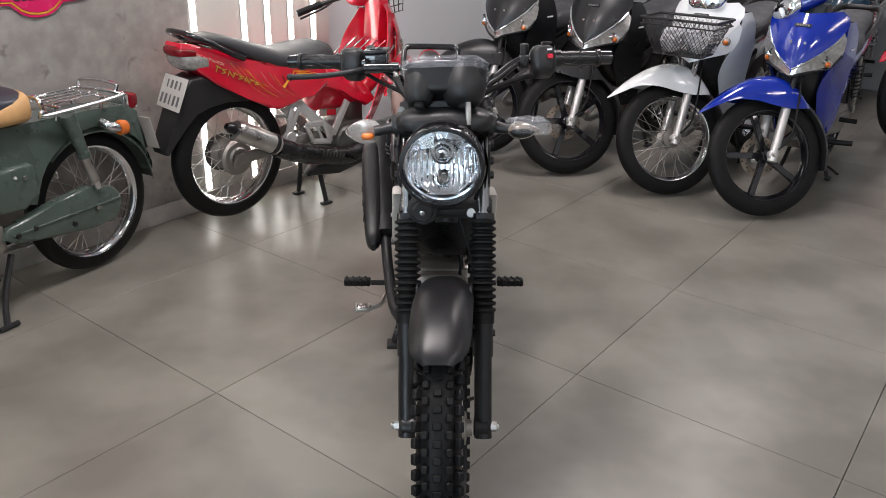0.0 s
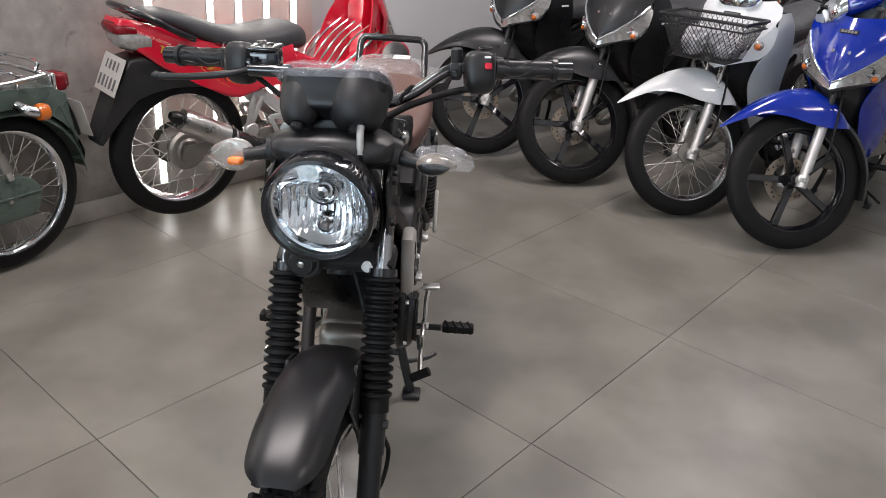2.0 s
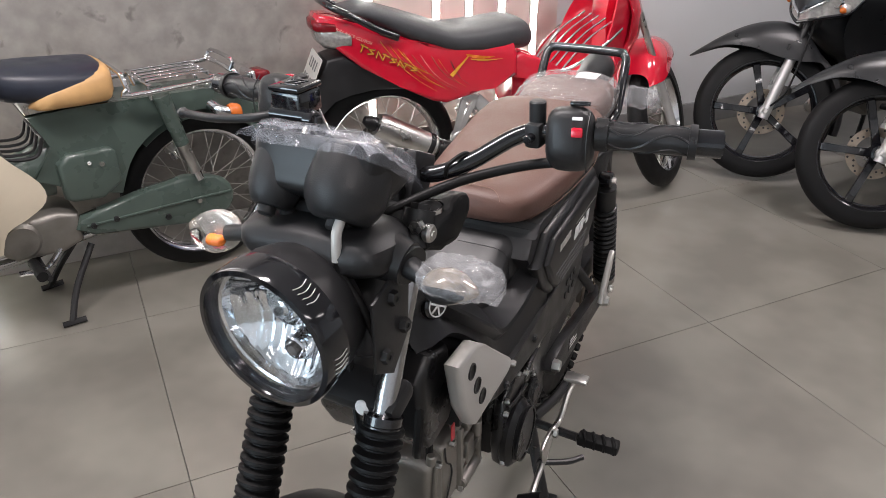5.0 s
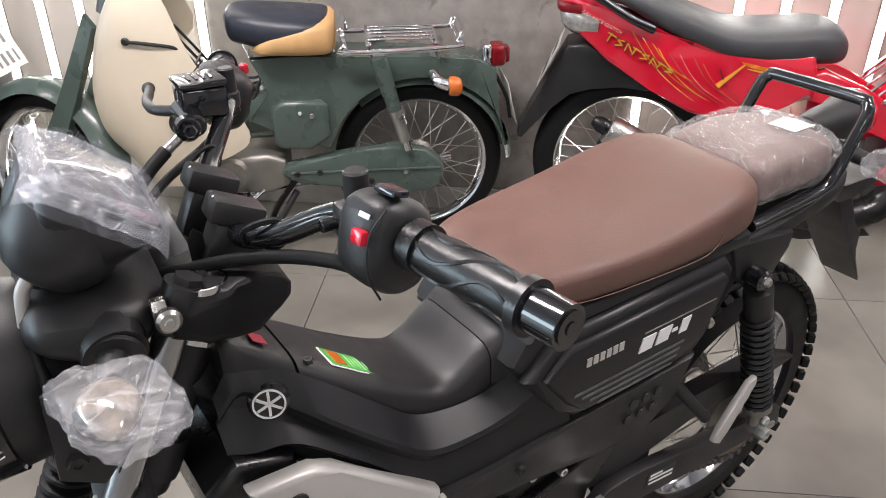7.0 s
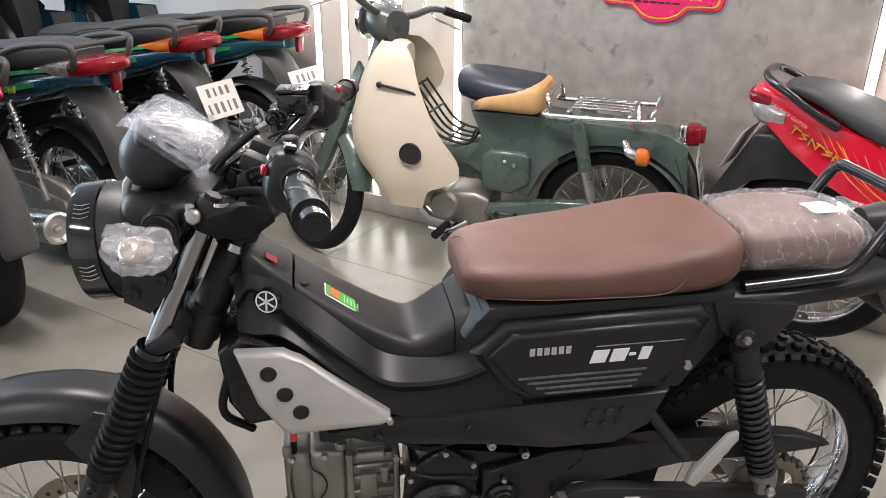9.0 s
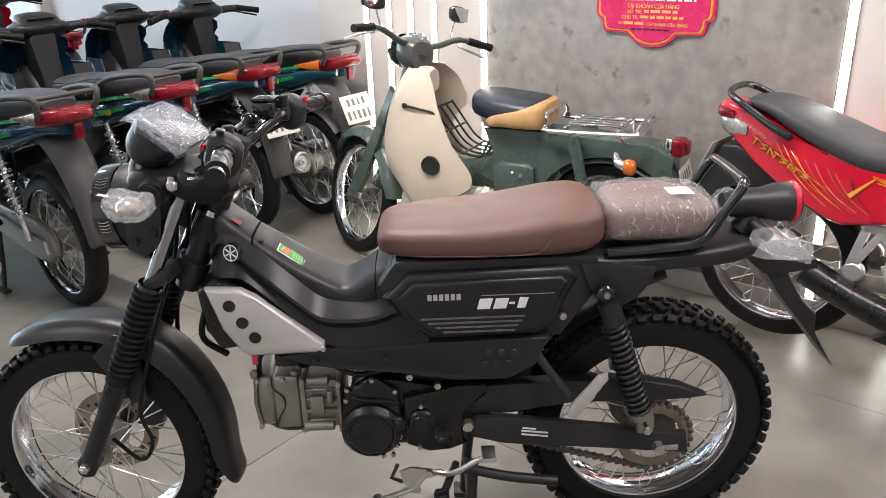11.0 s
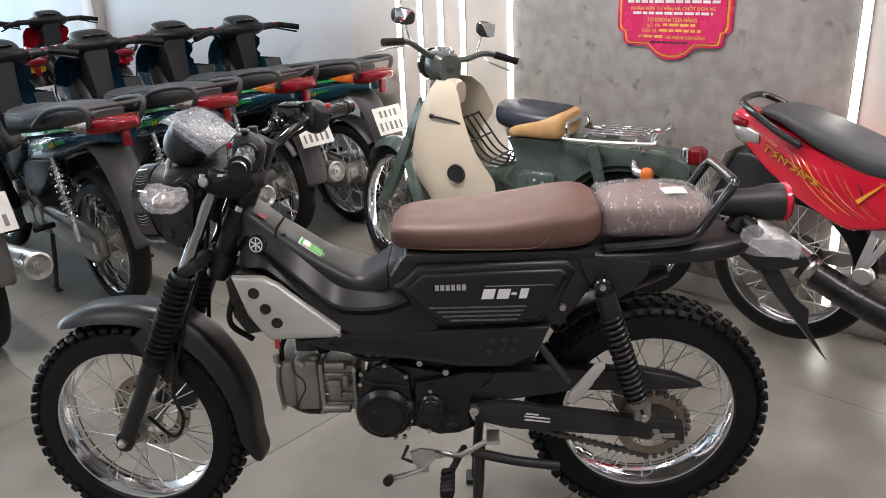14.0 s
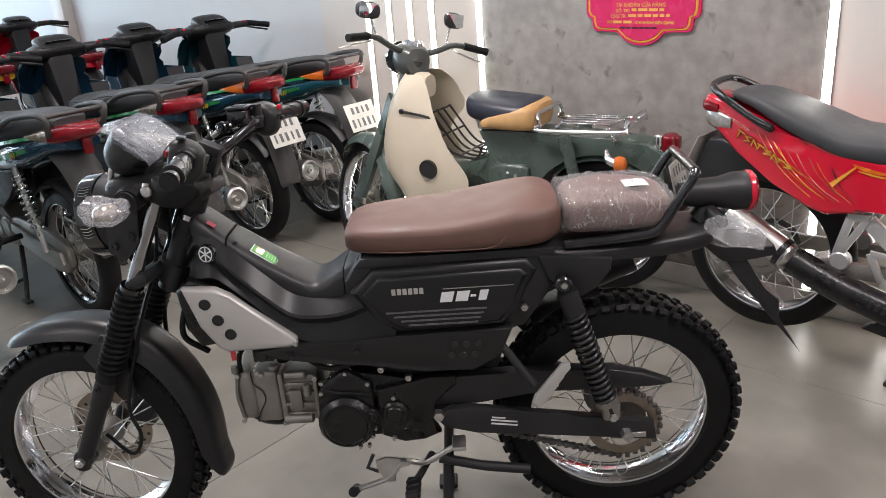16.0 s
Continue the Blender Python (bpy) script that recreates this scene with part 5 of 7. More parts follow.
for y, z in ((0.594, 0.452), (0.598, 0.478), (0.654, 0.5), (0.702, 0.47), (0.587, 0.345), (0.7, 0.33), (0.708, 0.352), (0.757, 0.43), (0.75, 0.322), (0.668, 0.304), (0.69, 0.306)):
    bolt(eng, (0.112, y, z), 0.006)
part("cylinder", join(box(0.12, 0.1, 0.124, (0, 0.532, 0.412), 0.008), box(0.142, 0.012, 0.138, (0, 0.494, 0.414), 0.004), box(0.146, 0.01, 0.134, (0, 0.574, 0.41), 0.003)), ALLOY, eng, "cast grey cylinder")
hd = part("cylinder_head", join(box(0.132, 0.062, 0.136, (0, 0.457, 0.422), 0.012, 3), box(0.13, 0.052, 0.13, (0, 0.408, 0.424), 0.02, 4)), ALLOY, eng, "cast grey cylinder head")
part("gasket", tube([(0.0665, 0.428, 0.492), (0.068, 0.43, 0.462), (0.068, 0.449, 0.44), (0.068, 0.452, 0.415), (0.068, 0.436, 0.385), (0.0665, 0.427, 0.358)], 0.0016, 5), INK, hd)
for z in (0.372, 0.4, 0.428, 0.452):
    part("rib", box(0.134 if z != 0.4 else 0.14, 0.078, 0.008, (0, 0.535, z), 0.0025, 1), ALLOY, eng)
for y, z in ((0.397, 0.485), (0.395, 0.366), (0.452, 0.485), (0.575, 0.467), (0.575, 0.35), (0.49, 0.352)):
    bolt(hd, (0.07, y, z), 0.0065)
part("cover_rib", tube([(0.066, 0.395, 0.482), (0.0665, 0.388, 0.43), (0.066, 0.395, 0.372)], 0.004, 6), ALLOY, hd)
part("cylinder_stud", join(drum(0.012, 0.05, (0.066, 0.53, 0.478), "y", 0.003, 14), drum(0.012, 0.07, (0.068, 0.525, 0.362), "y", 0.003, 14), drum(0.009, 0.03, (0.072, 0.555, 0.44), "z", 0.002, 12), box(0.012, 0.03, 0.05, (0.068, 0.525, 0.415), 0.003)), ALLOY, eng)
part("head_pipe", tube([(0.05, 0.4, 0.48), (0.05, 0.405, 0.53), (0.03, 0.43, 0.56)], 0.006, 8), RUBBER, eng)
part("head_stub", drum(0.008, 0.02, (0.06, 0.39, 0.497), "z", 0.002, 12), ALLOY, eng)
part("head_plug", drum(0.01, 0.012, (0.062, 0.48, 0.5), "z", 0.002, 12), ALLOY, eng)
part("intake_boot", tube([(0.02, 0.5, 0.5), (0.03, 0.5, 0.545), (0.02, 0.56, 0.56)], 0.02, 14), RUBBER, eng)
part("throttle_body", join(box(0.05, 0.05, 0.04, (0.06, 0.47, 0.545), 0.006), drum(0.014, 0.03, (0.09, 0.47, 0.55), "x", 0.003), drum(0.01, 0.04, (0.07, 0.52, 0.535), "y", 0.002)), BLACK, eng)
part("wire_loom", tube([(0.1, 0.56, 0.545), (0.11, 0.62, 0.515), (0.1, 0.69, 0.52), (0.095, 0.75, 0.5)], 0.006, 8), RUBBER, eng)
for y, z in ((0.615, 0.525), (0.735, 0.5), (0.795, 0.475)):
    bolt(eng, (0.1, y, z), 0.009, STEEL, "x", 0.016)
part("exhaust_pipe", tube([(0, 0.43, 0.39), (-0.01, 0.4, 0.34), (-0.05, 0.45, 0.29), (-0.12, 0.58, 0.28), (-0.145, 0.75, 0.33), (-0.16, 0.9, 0.42)], 0.017, 12), BLACK, hero)
ex = part("muffler", tube([(-0.16, 0.86, 0.4), (-0.175, 1.05, 0.5), (-0.185, 1.35, 0.62)], 0.042, 18, 4), BLACK, hero)
SHIELD = pose(-0.205, 1.04, 0.49, 23, 0, 3)
part("heat_shield", loft([(-0.25, -0.012, 0.008, 0.014), (-0.21, -0.006, 0.024, 0.036), (-0.05, 0.0, 0.032, 0.056), (0.17, 0, 0.031, 0.055), (0.22, 0, 0.018, 0.036)], 22, 3.4), BLACK, ex, "black heat shield with round holes", m=SHIELD)
# Holes are not cut; dark discs give their shade.
for k in range(5):
    part("shield_hole", drum(0.012, 0.003, (-0.0325 + 0.0012 * abs(k - 2), -0.15 + 0.07 * k, 0.022), "x", 0.001, 16), INK, ex, m=SHIELD)
twin("swingarm", lambda: prism([(0.85, 0.375), (0.88, 0.398), (0.93, 0.4), (1.344, 0.336), (1.352, 0.288), (0.94, 0.334), (0.87, 0.352)], 0.1, 0.125, 0.004), BLACK, hero)
part("swingarm_label", box(0.0008, 0.07, 0.03, (0.1256, 1.005, 0.362), 0, 1, (-8, 0, 0)), INK, hero)
for k in range(3):
    part("label_bar", box(0.0006, 0.06 if k else 0.03, 0.004, (0.1262, 1.005 - (0 if k else 0.012), 0.371 - 0.009 * k), 0, 1, (-8, 0, 0)), PRINT, hero)
part("chain_guard", prism([(0.78, 0.456), (0.917, 0.47), (1.08, 0.473), (1.247, 0.466), (1.326, 0.451), (1.39, 0.421), (1.35, 0.416), (1.288, 0.423), (1.209, 0.418), (1.089, 0.42), (0.95, 0.4), (0.84, 0.4)], 0.072, 0.104, 0.006), BLACK, hero)


def chain():
    path = []
    for k in range(46):
        path.append(((0.0885, 0.88 + (1.27 - 0.88) * k / 45, 0.345 + (0.226 - 0.345) * k / 45)))
    for k in range(16):
        a = radians(-95 + 190 * k / 15)
        path.append((0.0885, 1.28 + 0.086 * math.cos(a), 0.312 + 0.086 * math.sin(a)))
    bms = []
    for i, q in enumerate(path):
        a = path[min(i + 1, len(path) - 1)]
        ang = math.degrees(math.atan2(a[2] - q[2], a[1] - q[1])) if a != q else 90
        bms.append(box(0.016 if i % 2 else 0.01, 0.0115, 0.0135 if i % 2 else 0.011, q, 0.002, 1, None))
    return join(*bms)


part("chain", chain(), ALLOY_DARK, hero, "dark drive chain")
for s in (1, -1):
    sh = part("shock_absorber", tube([(0.135 * s, 1.143, 0.7), (0.135 * s, 1.247, 0.37)], 0.012, 12, 1), SATIN, hero)
    part("spring", spring((0.135 * s, 1.163, 0.63), (0.135 * s, 1.233, 0.41), 0.0225, 0.0048, 16), SATIN, sh)
    part("shroud", tube([(0.135 * s, 1.15, 0.68), (0.135 * s, 1.168, 0.622)], 0.023, 18, 1), BLACK, sh)
    part("spring_seat", tube([(0.135 * s, 1.231, 0.415), (0.135 * s, 1.236, 0.4)], 0.026, 18, 1), ALLOY, sh)
    part("lower_eye", box(0.022, 0.04, 0.05, (0.135 * s, 1.245, 0.38), 0.01, 2), ALLOY, sh)
    part("upper_eye", drum(0.018, 0.03, (0.135 * s, 1.143, 0.7), "x", 0.004), GLOSS, sh)
    bolt(hero, (0.152 * s, 1.143, 0.7), 0.008, STEEL)
    bolt(hero, (0.152 * s, 1.247, 0.37), 0.01)
    bolt(hero, (0.135 * s, 1.28, 0.312), 0.014, STEEL, "x", 0.02)
    bolt(hero, (0.13 * s, 0.858, 0.388), 0.014, STEEL, "x", 0.016)
    part("axle_adjuster", box(0.006, 0.04, 0.012, (0.129 * s, 1.305, 0.308), 0.001, 1), STEEL, hero)
    pg = part("footpeg", box(0.085, 0.03, 0.022, (0.245 * s, 0.795, 0.272), 0.005), RUBBER, hero, "ribbed rubber footpeg")
    for k in range(4):
        part("peg_rib", box(0.008, 0.034, 0.026, ((0.215 + 0.02 * k) * s, 0.795, 0.273), 0.003, 1, (0, 0, 20)), RUBBER, pg)
    part("peg_arm", tube([(0.08 * s, 0.83, 0.25), (0.2 * s, 0.8, 0.266)], 0.009, 8, 1), BLACK, pg)
    pp = part("pillion_peg", prism([(1.068, 0.43), (1.084, 0.42), (1.1, 0.44), (1.118, 0.462), (1.122, 0.474), (1.13, 0.482), (1.134, 0.494), (1.142, 0.5), (1.152, 0.513), (1.15, 0.528), (1.132, 0.524), (1.075, 0.452)], 0.158 * s, 0.17 * s, 0.003), SILVER, hero, "bare alloy pillion peg")
    part("peg_hanger", tube([(0.11 * s, 1.0, 0.56), (0.14 * s, 1.075, 0.46)], 0.01, 10, 1), BLACK, pp)
sl = part("shift_lever", join(tube([(0.152, 0.652, 0.215), (0.15, 0.69, 0.225), (0.15, 0.735, 0.245), (0.152, 0.77, 0.285), (0.155, 0.82, 0.282), (0.155, 0.87, 0.31), (0.16, 0.9, 0.33)], 0.0065, 8), prism([(0.705, 0.29), (0.73, 0.3), (0.79, 0.29), (0.785, 0.275), (0.745, 0.272), (0.748, 0.235), (0.73, 0.232), (0.71, 0.262)], 0.148, 0.155, 0.002)), STEEL, hero, "bare alloy gear lever")
part("lever_rubber", tube([(0.13, 0.65, 0.2), (0.175, 0.65, 0.225)], 0.012, 12, 1), RUBBER, sl)
part("lever_pad", box(0.05, 0.03, 0.01, (0.165, 0.9, 0.337), 0.003), STEEL, sl)
part("lever_rod", tube([(0.14, 0.7, 0.3), (0.145, 0.685, 0.268), (0.15, 0.71, 0.26)], 0.005, 6, 1), BLACK, sl)
bolt(sl, (0.162, 0.77, 0.288), 0.01)
for s in (1, -1):
    sg = part("stand_leg", tube([(0.07 * s, 0.87, 0.25), (0.095 * s, 0.862, 0.14), (0.125 * s, 0.855, 0.018)], 0.013, 10), BLACK, hero)
    part("stand_foot", box(0.05, 0.05, 0.016, (0.128 * s, 0.852, 0.0085), 0.004), BLACK, sg)
part("stand_cross", tube([(-0.09, 0.862, 0.14), (0.09, 0.862, 0.14)], 0.01, 8, 1), BLACK, hero)
part("stand_tang", tube([(0.1, 0.86, 0.11), (0.16, 0.9, 0.1), (0.19, 0.93, 0.1)], 0.007, 8), BLACK, hero)
part("side_stand", tube([(0.09, 0.85, 0.245), (0.11, 0.95, 0.232), (0.12, 1.06, 0.222)], 0.012, 10), BLACK, hero)
part("brake_pedal", tube([(-0.1, 0.85, 0.26), (-0.15, 0.76, 0.25), (-0.17, 0.68, 0.25), (-0.205, 0.655, 0.25)], 0.007, 8), STEEL, hero)
part("pedal_pad", join(box(0.05, 0.03, 0.012, (-0.222, 0.651, 0.252), 0.004), *[box(0.006, 0.032, 0.004, (-0.241 + 0.0125 * k, 0.651, 0.259), 0.001, 1) for k in range(4)]), STEEL, hero, "serrated steel pedal pad")
part("lower_hose", tube([(0.06, 0.34, 0.72), (0.08, 0.31, 0.66), (0.08, 0.3, 0.6), (0.06, 0.34, 0.55)], 0.007, 8), RUBBER, hero)
part("warning_tag", box(0.003, 0.012, 0.03, (0.09, 0.405, 0.553), 0.001, 1), TAG, hero, "small red tag")


# ---- step-through motorcycles ----
def lettering(word, size, slant=0.0):
    """Thin solid letters lying in the xy plane, centred."""
    c = bpy.data.curves.new("lettering", "FONT")
    c.body, c.size, c.shear, c.extrude, c.resolution_u = word, size, slant, 0.0006, 2
    c.align_x, c.align_y = "CENTER", "CENTER"
    ob = bpy.data.objects.new("lettering", c)
    me = bpy.data.meshes.new_from_object(ob)
    bm = bmesh.new()
    bm.from_mesh(me)
    bpy.data.objects.remove(ob)
    bpy.data.curves.remove(c)
    bpy.data.meshes.remove(me)
    return bm


def side_text(s, a, c):
    """Where letters lie that run on a bike's side from a to c (front to tail on its left side)."""
    a, c = Vector((a[0] * s, *a[1:])), Vector((c[0] * s, *c[1:]))
    x = (c - a).normalized() * s
    z = x.cross(Vector((0, 0, 1))).normalized()
    y = z.cross(x)
    return Matrix.Translation((a + c) / 2) @ Matrix((x, y, z)).transposed().to_4x4()


def plate_part(parent, m, seed):
    p = part("number_plate", box(0.19, 0.003, 0.14, (0, 0, 0), 0.0012, 1), PLATE, parent, "white number plate with dark bars")
    p.matrix_local = m
    for k in range(9):
        i, z = (k, 0.034) if k < 4 else (k - 4.4, -0.03)
        part("plate_bar", box(0.01 + 0.005 * ((k * 7 + seed) % 3 > 0), 0.001, 0.034 if k < 4 else 0.042, ((i - 1.5) * 0.033, 0.002, z)), BARGREY, p)
    return p


def strip(a, b, thick=0.004, n=1):
    """A plate between two edges given by as many points each, in n steps across."""
    a, b = smooth(a, 4), smooth(b, 4)
    return sheet([[p + (q - p) * k / n for k in range(n + 1)] for p, q in zip(a, b)], thick)


def mirror_x(pts, s):
    return [(x * s, y, z) for x, y, z in pts]


def beak(R, lift=0.0):
    """A front mudguard with a pointed beak and skirts that reach down to the fork."""
    c = smooth5([(0.215, R + 0.25, 0.072, 0.06), (0.17, R + 0.325, 0.094, 0.13), (0.1, R + 0.372, 0.104, 0.17), (0.02, R + 0.384, 0.1, 0.155), (-0.07, R + 0.372, 0.086, 0.1), (-0.16, R + 0.34, 0.064, 0.05), (-0.24, R + 0.3, 0.038, 0.026), (-0.295, R + 0.268, 0.014, 0.01), (-0.308, R + 0.26, 0.005, 0.004)], 4)
    rows = []
    for y, z, hw, dr in c:
        rows.append([(hw * math.sin(math.pi / 2 * k / 8), y + 0.12 * dr * abs(k / 8) ** 2.2, z - dr * abs(k / 8) ** 2.2) for k in range(-8, 9)])
    return sheet(rows, 0.003)


def wire_basket(b, m):
    top = [(0.19, 0.1, 0.905), (0.19, -0.14, 0.905), (-0.19, -0.14, 0.905), (-0.19, 0.1, 0.905)]
    low = [(0.12, 0.07, 0.735), (0.12, -0.1, 0.735), (-0.12, -0.1, 0.735), (-0.12, 0.07, 0.735)]
    bk = part("basket", tube(top + top[:1], 0.007, 8, 1), BLACK, b, "black wire-mesh front basket", m=m)
    part("basket_ring", tube(low + low[:1], 0.004, 6, 1), BLACK, bk, m=m)
    part("basket_rim", tube([(x * 0.98, y, 0.875) for x, y, z in top + top[:1]], 0.004, 6, 1), BLACK, bk, m=m)
    bms = []
    for i in range(4):
        a0, a1, b0, b1 = (Vector(q) for q in (top[i], top[(i + 1) % 4], low[i], low[(i + 1) % 4]))
        n = 16 if i % 2 else 11
        for k in range(-6, n + 1):
            for d in (6, -6):
                t0, t1 = k / n, (k + d) / n
                s0, s1 = 0.0, 1.0
                if d < 0:
                    t0, t1 = (k + 6) / n, k / n
                lo_, hi_ = sorted((t0, t1))
                if hi_ < 0 or lo_ > 1:
                    continue
                f0 = max(0, (0 - t0) / (t1 - t0)) if t0 < 0 else max(0, (1 - t0) / (t1 - t0)) if t0 > 1 else 0
                f1 = min(1, (1 - t0) / (t1 - t0)) if t1 > 1 else min(1, (0 - t0) / (t1 - t0)) if t1 < 0 else 1
                if f1 - f0 < 0.05:
                    continue
                q = [a0.lerp(a1, t0 + (t1 - t0) * f).lerp(b0.lerp(b1, t0 + (t1 - t0) * f), f) for f in (f0, f1)]
                bms.append(tube(q, 0.0014, 4, 1, False))
    part("wire_mesh", join(*bms), BLACK, bk, m=m)
    part("basket_floor", box(0.24, 0.17, 0.003, (0, -0.015, 0.737), 0), BLACK, bk, m=m)
    for k in range(7):
        r = random.Random(k)
        part("paper_wad", bag(0.05, 0.045, 0.04, 0.018, 20 + k), PAPER, bk, "crumpled grey paper", m=m @ pose(r.uniform(-0.1, 0.1), r.uniform(-0.07, 0.03), 0.785 + 0.03 * (k % 2)))
    return bk


def underbone(m, label, paint, cover=None, seatmat=None, kind="spoke", steer=0.0, fender=None, basket=False, plate=0, modern=False, group="", accent=None, lamp=None, lean=0.0, guard=None, R=0.285, front=True):
    cover, seatmat, fender, guard = cover or paint, seatmat or SEATBLACK, fender or paint, guard or BLACK
    b = thing("motorcycle", m @ pose(0, 0, 0, 0, lean, 0), label, "motorcycle", group)
    WB = 1.22
    P, ax = Vector((0, 0.2, 0.62)), Vector((0, 0.45, 0.89)).normalized()
    S = Matrix.Translation(P) @ Matrix.Rotation(radians(steer), 4, ax) @ Matrix.Translation(-P)
    drop = Matrix.Translation((0, 0, R - (S @ Vector((0, 0, R))).z))
    S = drop @ S
    wheel(b, "front_wheel", (0, 0, R), R, 0.224, 0.037, kind, 0.05 if kind == "spoke" else 0.03, 0.085, 0, m=S, disc=-0.1 if modern else 0.0, rim_mat=GLOSS if kind == "cast" else CHROME, hub_mat=GLOSS if kind == "cast" else ALLOY)
    wheel(b, "rear_wheel", (0, WB, R), R, 0.224, 0.041, kind, 0.068, 0.1, 0, rim_mat=GLOSS if kind == "cast" else CHROME)
    for s in (1, -1):
        x = 0.073 * s
        leg = part("fork_leg", join(tube([(x, -0.008, R - 0.03), (x, 0.13, R + 0.28)], 0.0225, 14, 1), drum(0.024, 0.03, (x, 0, R), "x", 0.005)), SILVERLEG, b, "silver painted fork leg", m=S)
        part("fork_tube", tube([(x, 0.13, R + 0.28), (x, 0.24, 0.82)], 0.0135, 12, 1), BLACK if modern else STEEL, leg, m=S)
        part("axle_nut", drum(0.012, 0.03, (0.095 * s, 0, R), "x", 0.002, 6), STEEL, leg, m=S)
    part("front_fender", beak(R), fender, b, m=S)
    part("fender_flap", arch((0, R), R + 0.035, -22, 55, 0.052, 0.03, 14, 8), BLACK, b, m=S)
    part("brake_cable", tube([(0.095, 0.02, R + 0.02), (0.12, 0.08, R + 0.08), (0.11, 0.15, R + 0.25), (0.08, 0.2, 0.68)], 0.0045, 6), RUBBER, b, m=S)
    if modern:
        part("brake_caliper", box(0.04, 0.06, 0.1, (-0.07, 0.09, R + 0.06), 0.012, 2, (-20, 0, 0)), ALLOY_DARK, b, m=S)
    # front cover
    def hood(x, z):
        """How far back the front skin lies at a place across and a height."""
        return 0.095 + 0.28 * max(0, z - 0.70) + 1.9 * max(0, z - 0.80) ** 2 + 3.2 * x * x
    zs = ((0.695, 0.004), (0.72, 0.042), (0.75, 0.082), (0.785, 0.12), (0.82, 0.15), (0.86, 0.172), (0.895, 0.18), (0.93, 0.172), (0.955, 0.14))
    fc = part("front_cover", sheet([[(hw * k / 7, hood(hw * k / 7, z) - 0.012 * (1 - abs(k / 7)), z + 0.014 * abs(k / 7)) for k in range(-7, 8)] for z, hw in zs], 0.004), cover, b)
    for s in (1, -1):
        bolt(fc, (0.032 * s, hood(0.03, 0.83) - 0.012, 0.83), 0.007, STEEL, "y", 0.005)
        inner = [(hw, hood(hw, z), z + 0.014) for z, hw in zs[:6]]
        outer = [(0.0, 0.088, 0.676), (0.05, 0.108, 0.694), (0.1, 0.15, 0.71), (0.15, 0.205, 0.728), (0.182, 0.235, 0.78), (0.184, 0.26, 0.85)]
        part("front_trim", strip(mirror_x(inner, s), mirror_x(outer, s), 0.006, 3), SIGCLEAR if modern else cover, fc, "silvered clear lamp band" if modern else "")
        if modern:
            part("chrome_line", tube([(x * s, y - 0.003, z) for x, y, z in inner], 0.006, 8), MIRROR, fc)
            part("lamp_lip", tube([(x * s, y - 0.001, z - 0.004) for x, y, z in outer[:5]], 0.007, 8), GLOSS, fc)
            part("lamp_bowl", lathe([(0.018, -0.012), (0.02, -0.012), (0.02, 0.004), (0, 0.006)], 18, False, (0.12 * s, 0.168, 0.765), "y"), MIRROR, fc)
        sgn = part("front_signal", loft([(-0.02, 0, 0.01, 0.008), (-0.01, 0, 0.022, 0.018), (0.015, 0, 0.028, 0.024), (0.04, 0, 0.02, 0.018)], 14, 2.4), SIGCLEAR if modern or basket else SMOKE, fc, "clear signal lens", m=pose(0.135 * s, 0.19, 0.74 if not basket else 0.785, 10, 25 * s, 38 * s) @ Matrix.Diagonal((1, 1, 1, 1)))
        part("signal_bulb", loft([(-0.016, 0, 0.004, 0.004), (-0.008, 0, 0.014, 0.013), (0.004, 0, 0.012, 0.012)], 12, 2), AMBER, sgn, m=pose(0.137 * s, 0.179, 0.737 if not basket else 0.782, 0, 0, 34 * s))
        rows = smooth5([(0.92, 0.172, 0.27, 0.185, 0.37), (0.86, 0.18, 0.262, 0.198, 0.42), (0.77, 0.176, 0.235, 0.2, 0.45), (0.7, 0.14, 0.225, 0.195, 0.46), (0.6, 0.1, 0.27, 0.18, 0.475), (0.5, 0.1, 0.325, 0.172, 0.495), (0.4, 0.1, 0.385, 0.158, 0.52), (0.33, 0.1, 0.43, 0.135, 0.53)], 3)
        if not modern and not basket:
            rows = rows[4:]
        part("leg_shield", sheet([[((xi + (xo - xi) * (k / 6) ** 0.6) * s, yi + (yo - yi) * k / 6, z) for k in range(7)] for z, xi, yi, xo, yo in rows], 0.005), cover, b)
        part("shield_back", sheet([[((xo - 0.004 - (0.1 if modern else 0.07) * k / 3) * s, yo - 0.004 - (0.0 if modern else 0.05) * k / 3, z) for k in range(4)] for z, xi, yi, xo, yo in rows], 0.003), BLACK, b)
        part("side_fairing", prism([(0.4, 0.68), (0.44, 0.6), (0.62, 0.52), (0.78, 0.62), (0.8, 0.68), (0.6, 0.6), (0.47, 0.7)], 0.1 * s, 0.128 * s, 0.012, 3), cover if modern else BLACK, b)
        if modern:
            part("side_mark", box(0.001, 0.055, 0.009, (0.1985 * s, 0.37, 0.79), 0, 1, (0, 0, -6 * s)), PRINT, b)
    part("name_mark", box(0.075, 0.003, 0.018, (0, hood(0, 0.905) - 0.012, 0.905), 0.001, 1, (-38, 0, 0)), RUBBER, fc)
    for k in range(5):
        part("name_bar", box(0.009, 0.004, 0.01, ((k - 2) * 0.0125, hood(0, 0.905) - 0.0135, 0.905), 0, 1, (-38, 0, 0)), BARGREY, fc)
    part("inner_cover", loft([(0.17, 0.73, 0.06, 0.1), (0.24, 0.72, 0.1, 0.14), (0.32, 0.66, 0.1, 0.14), (0.42, 0.56, 0.085, 0.1), (0.55, 0.49, 0.08, 0.07), (0.68, 0.5, 0.09, 0.1)], 18), BLACK, b)
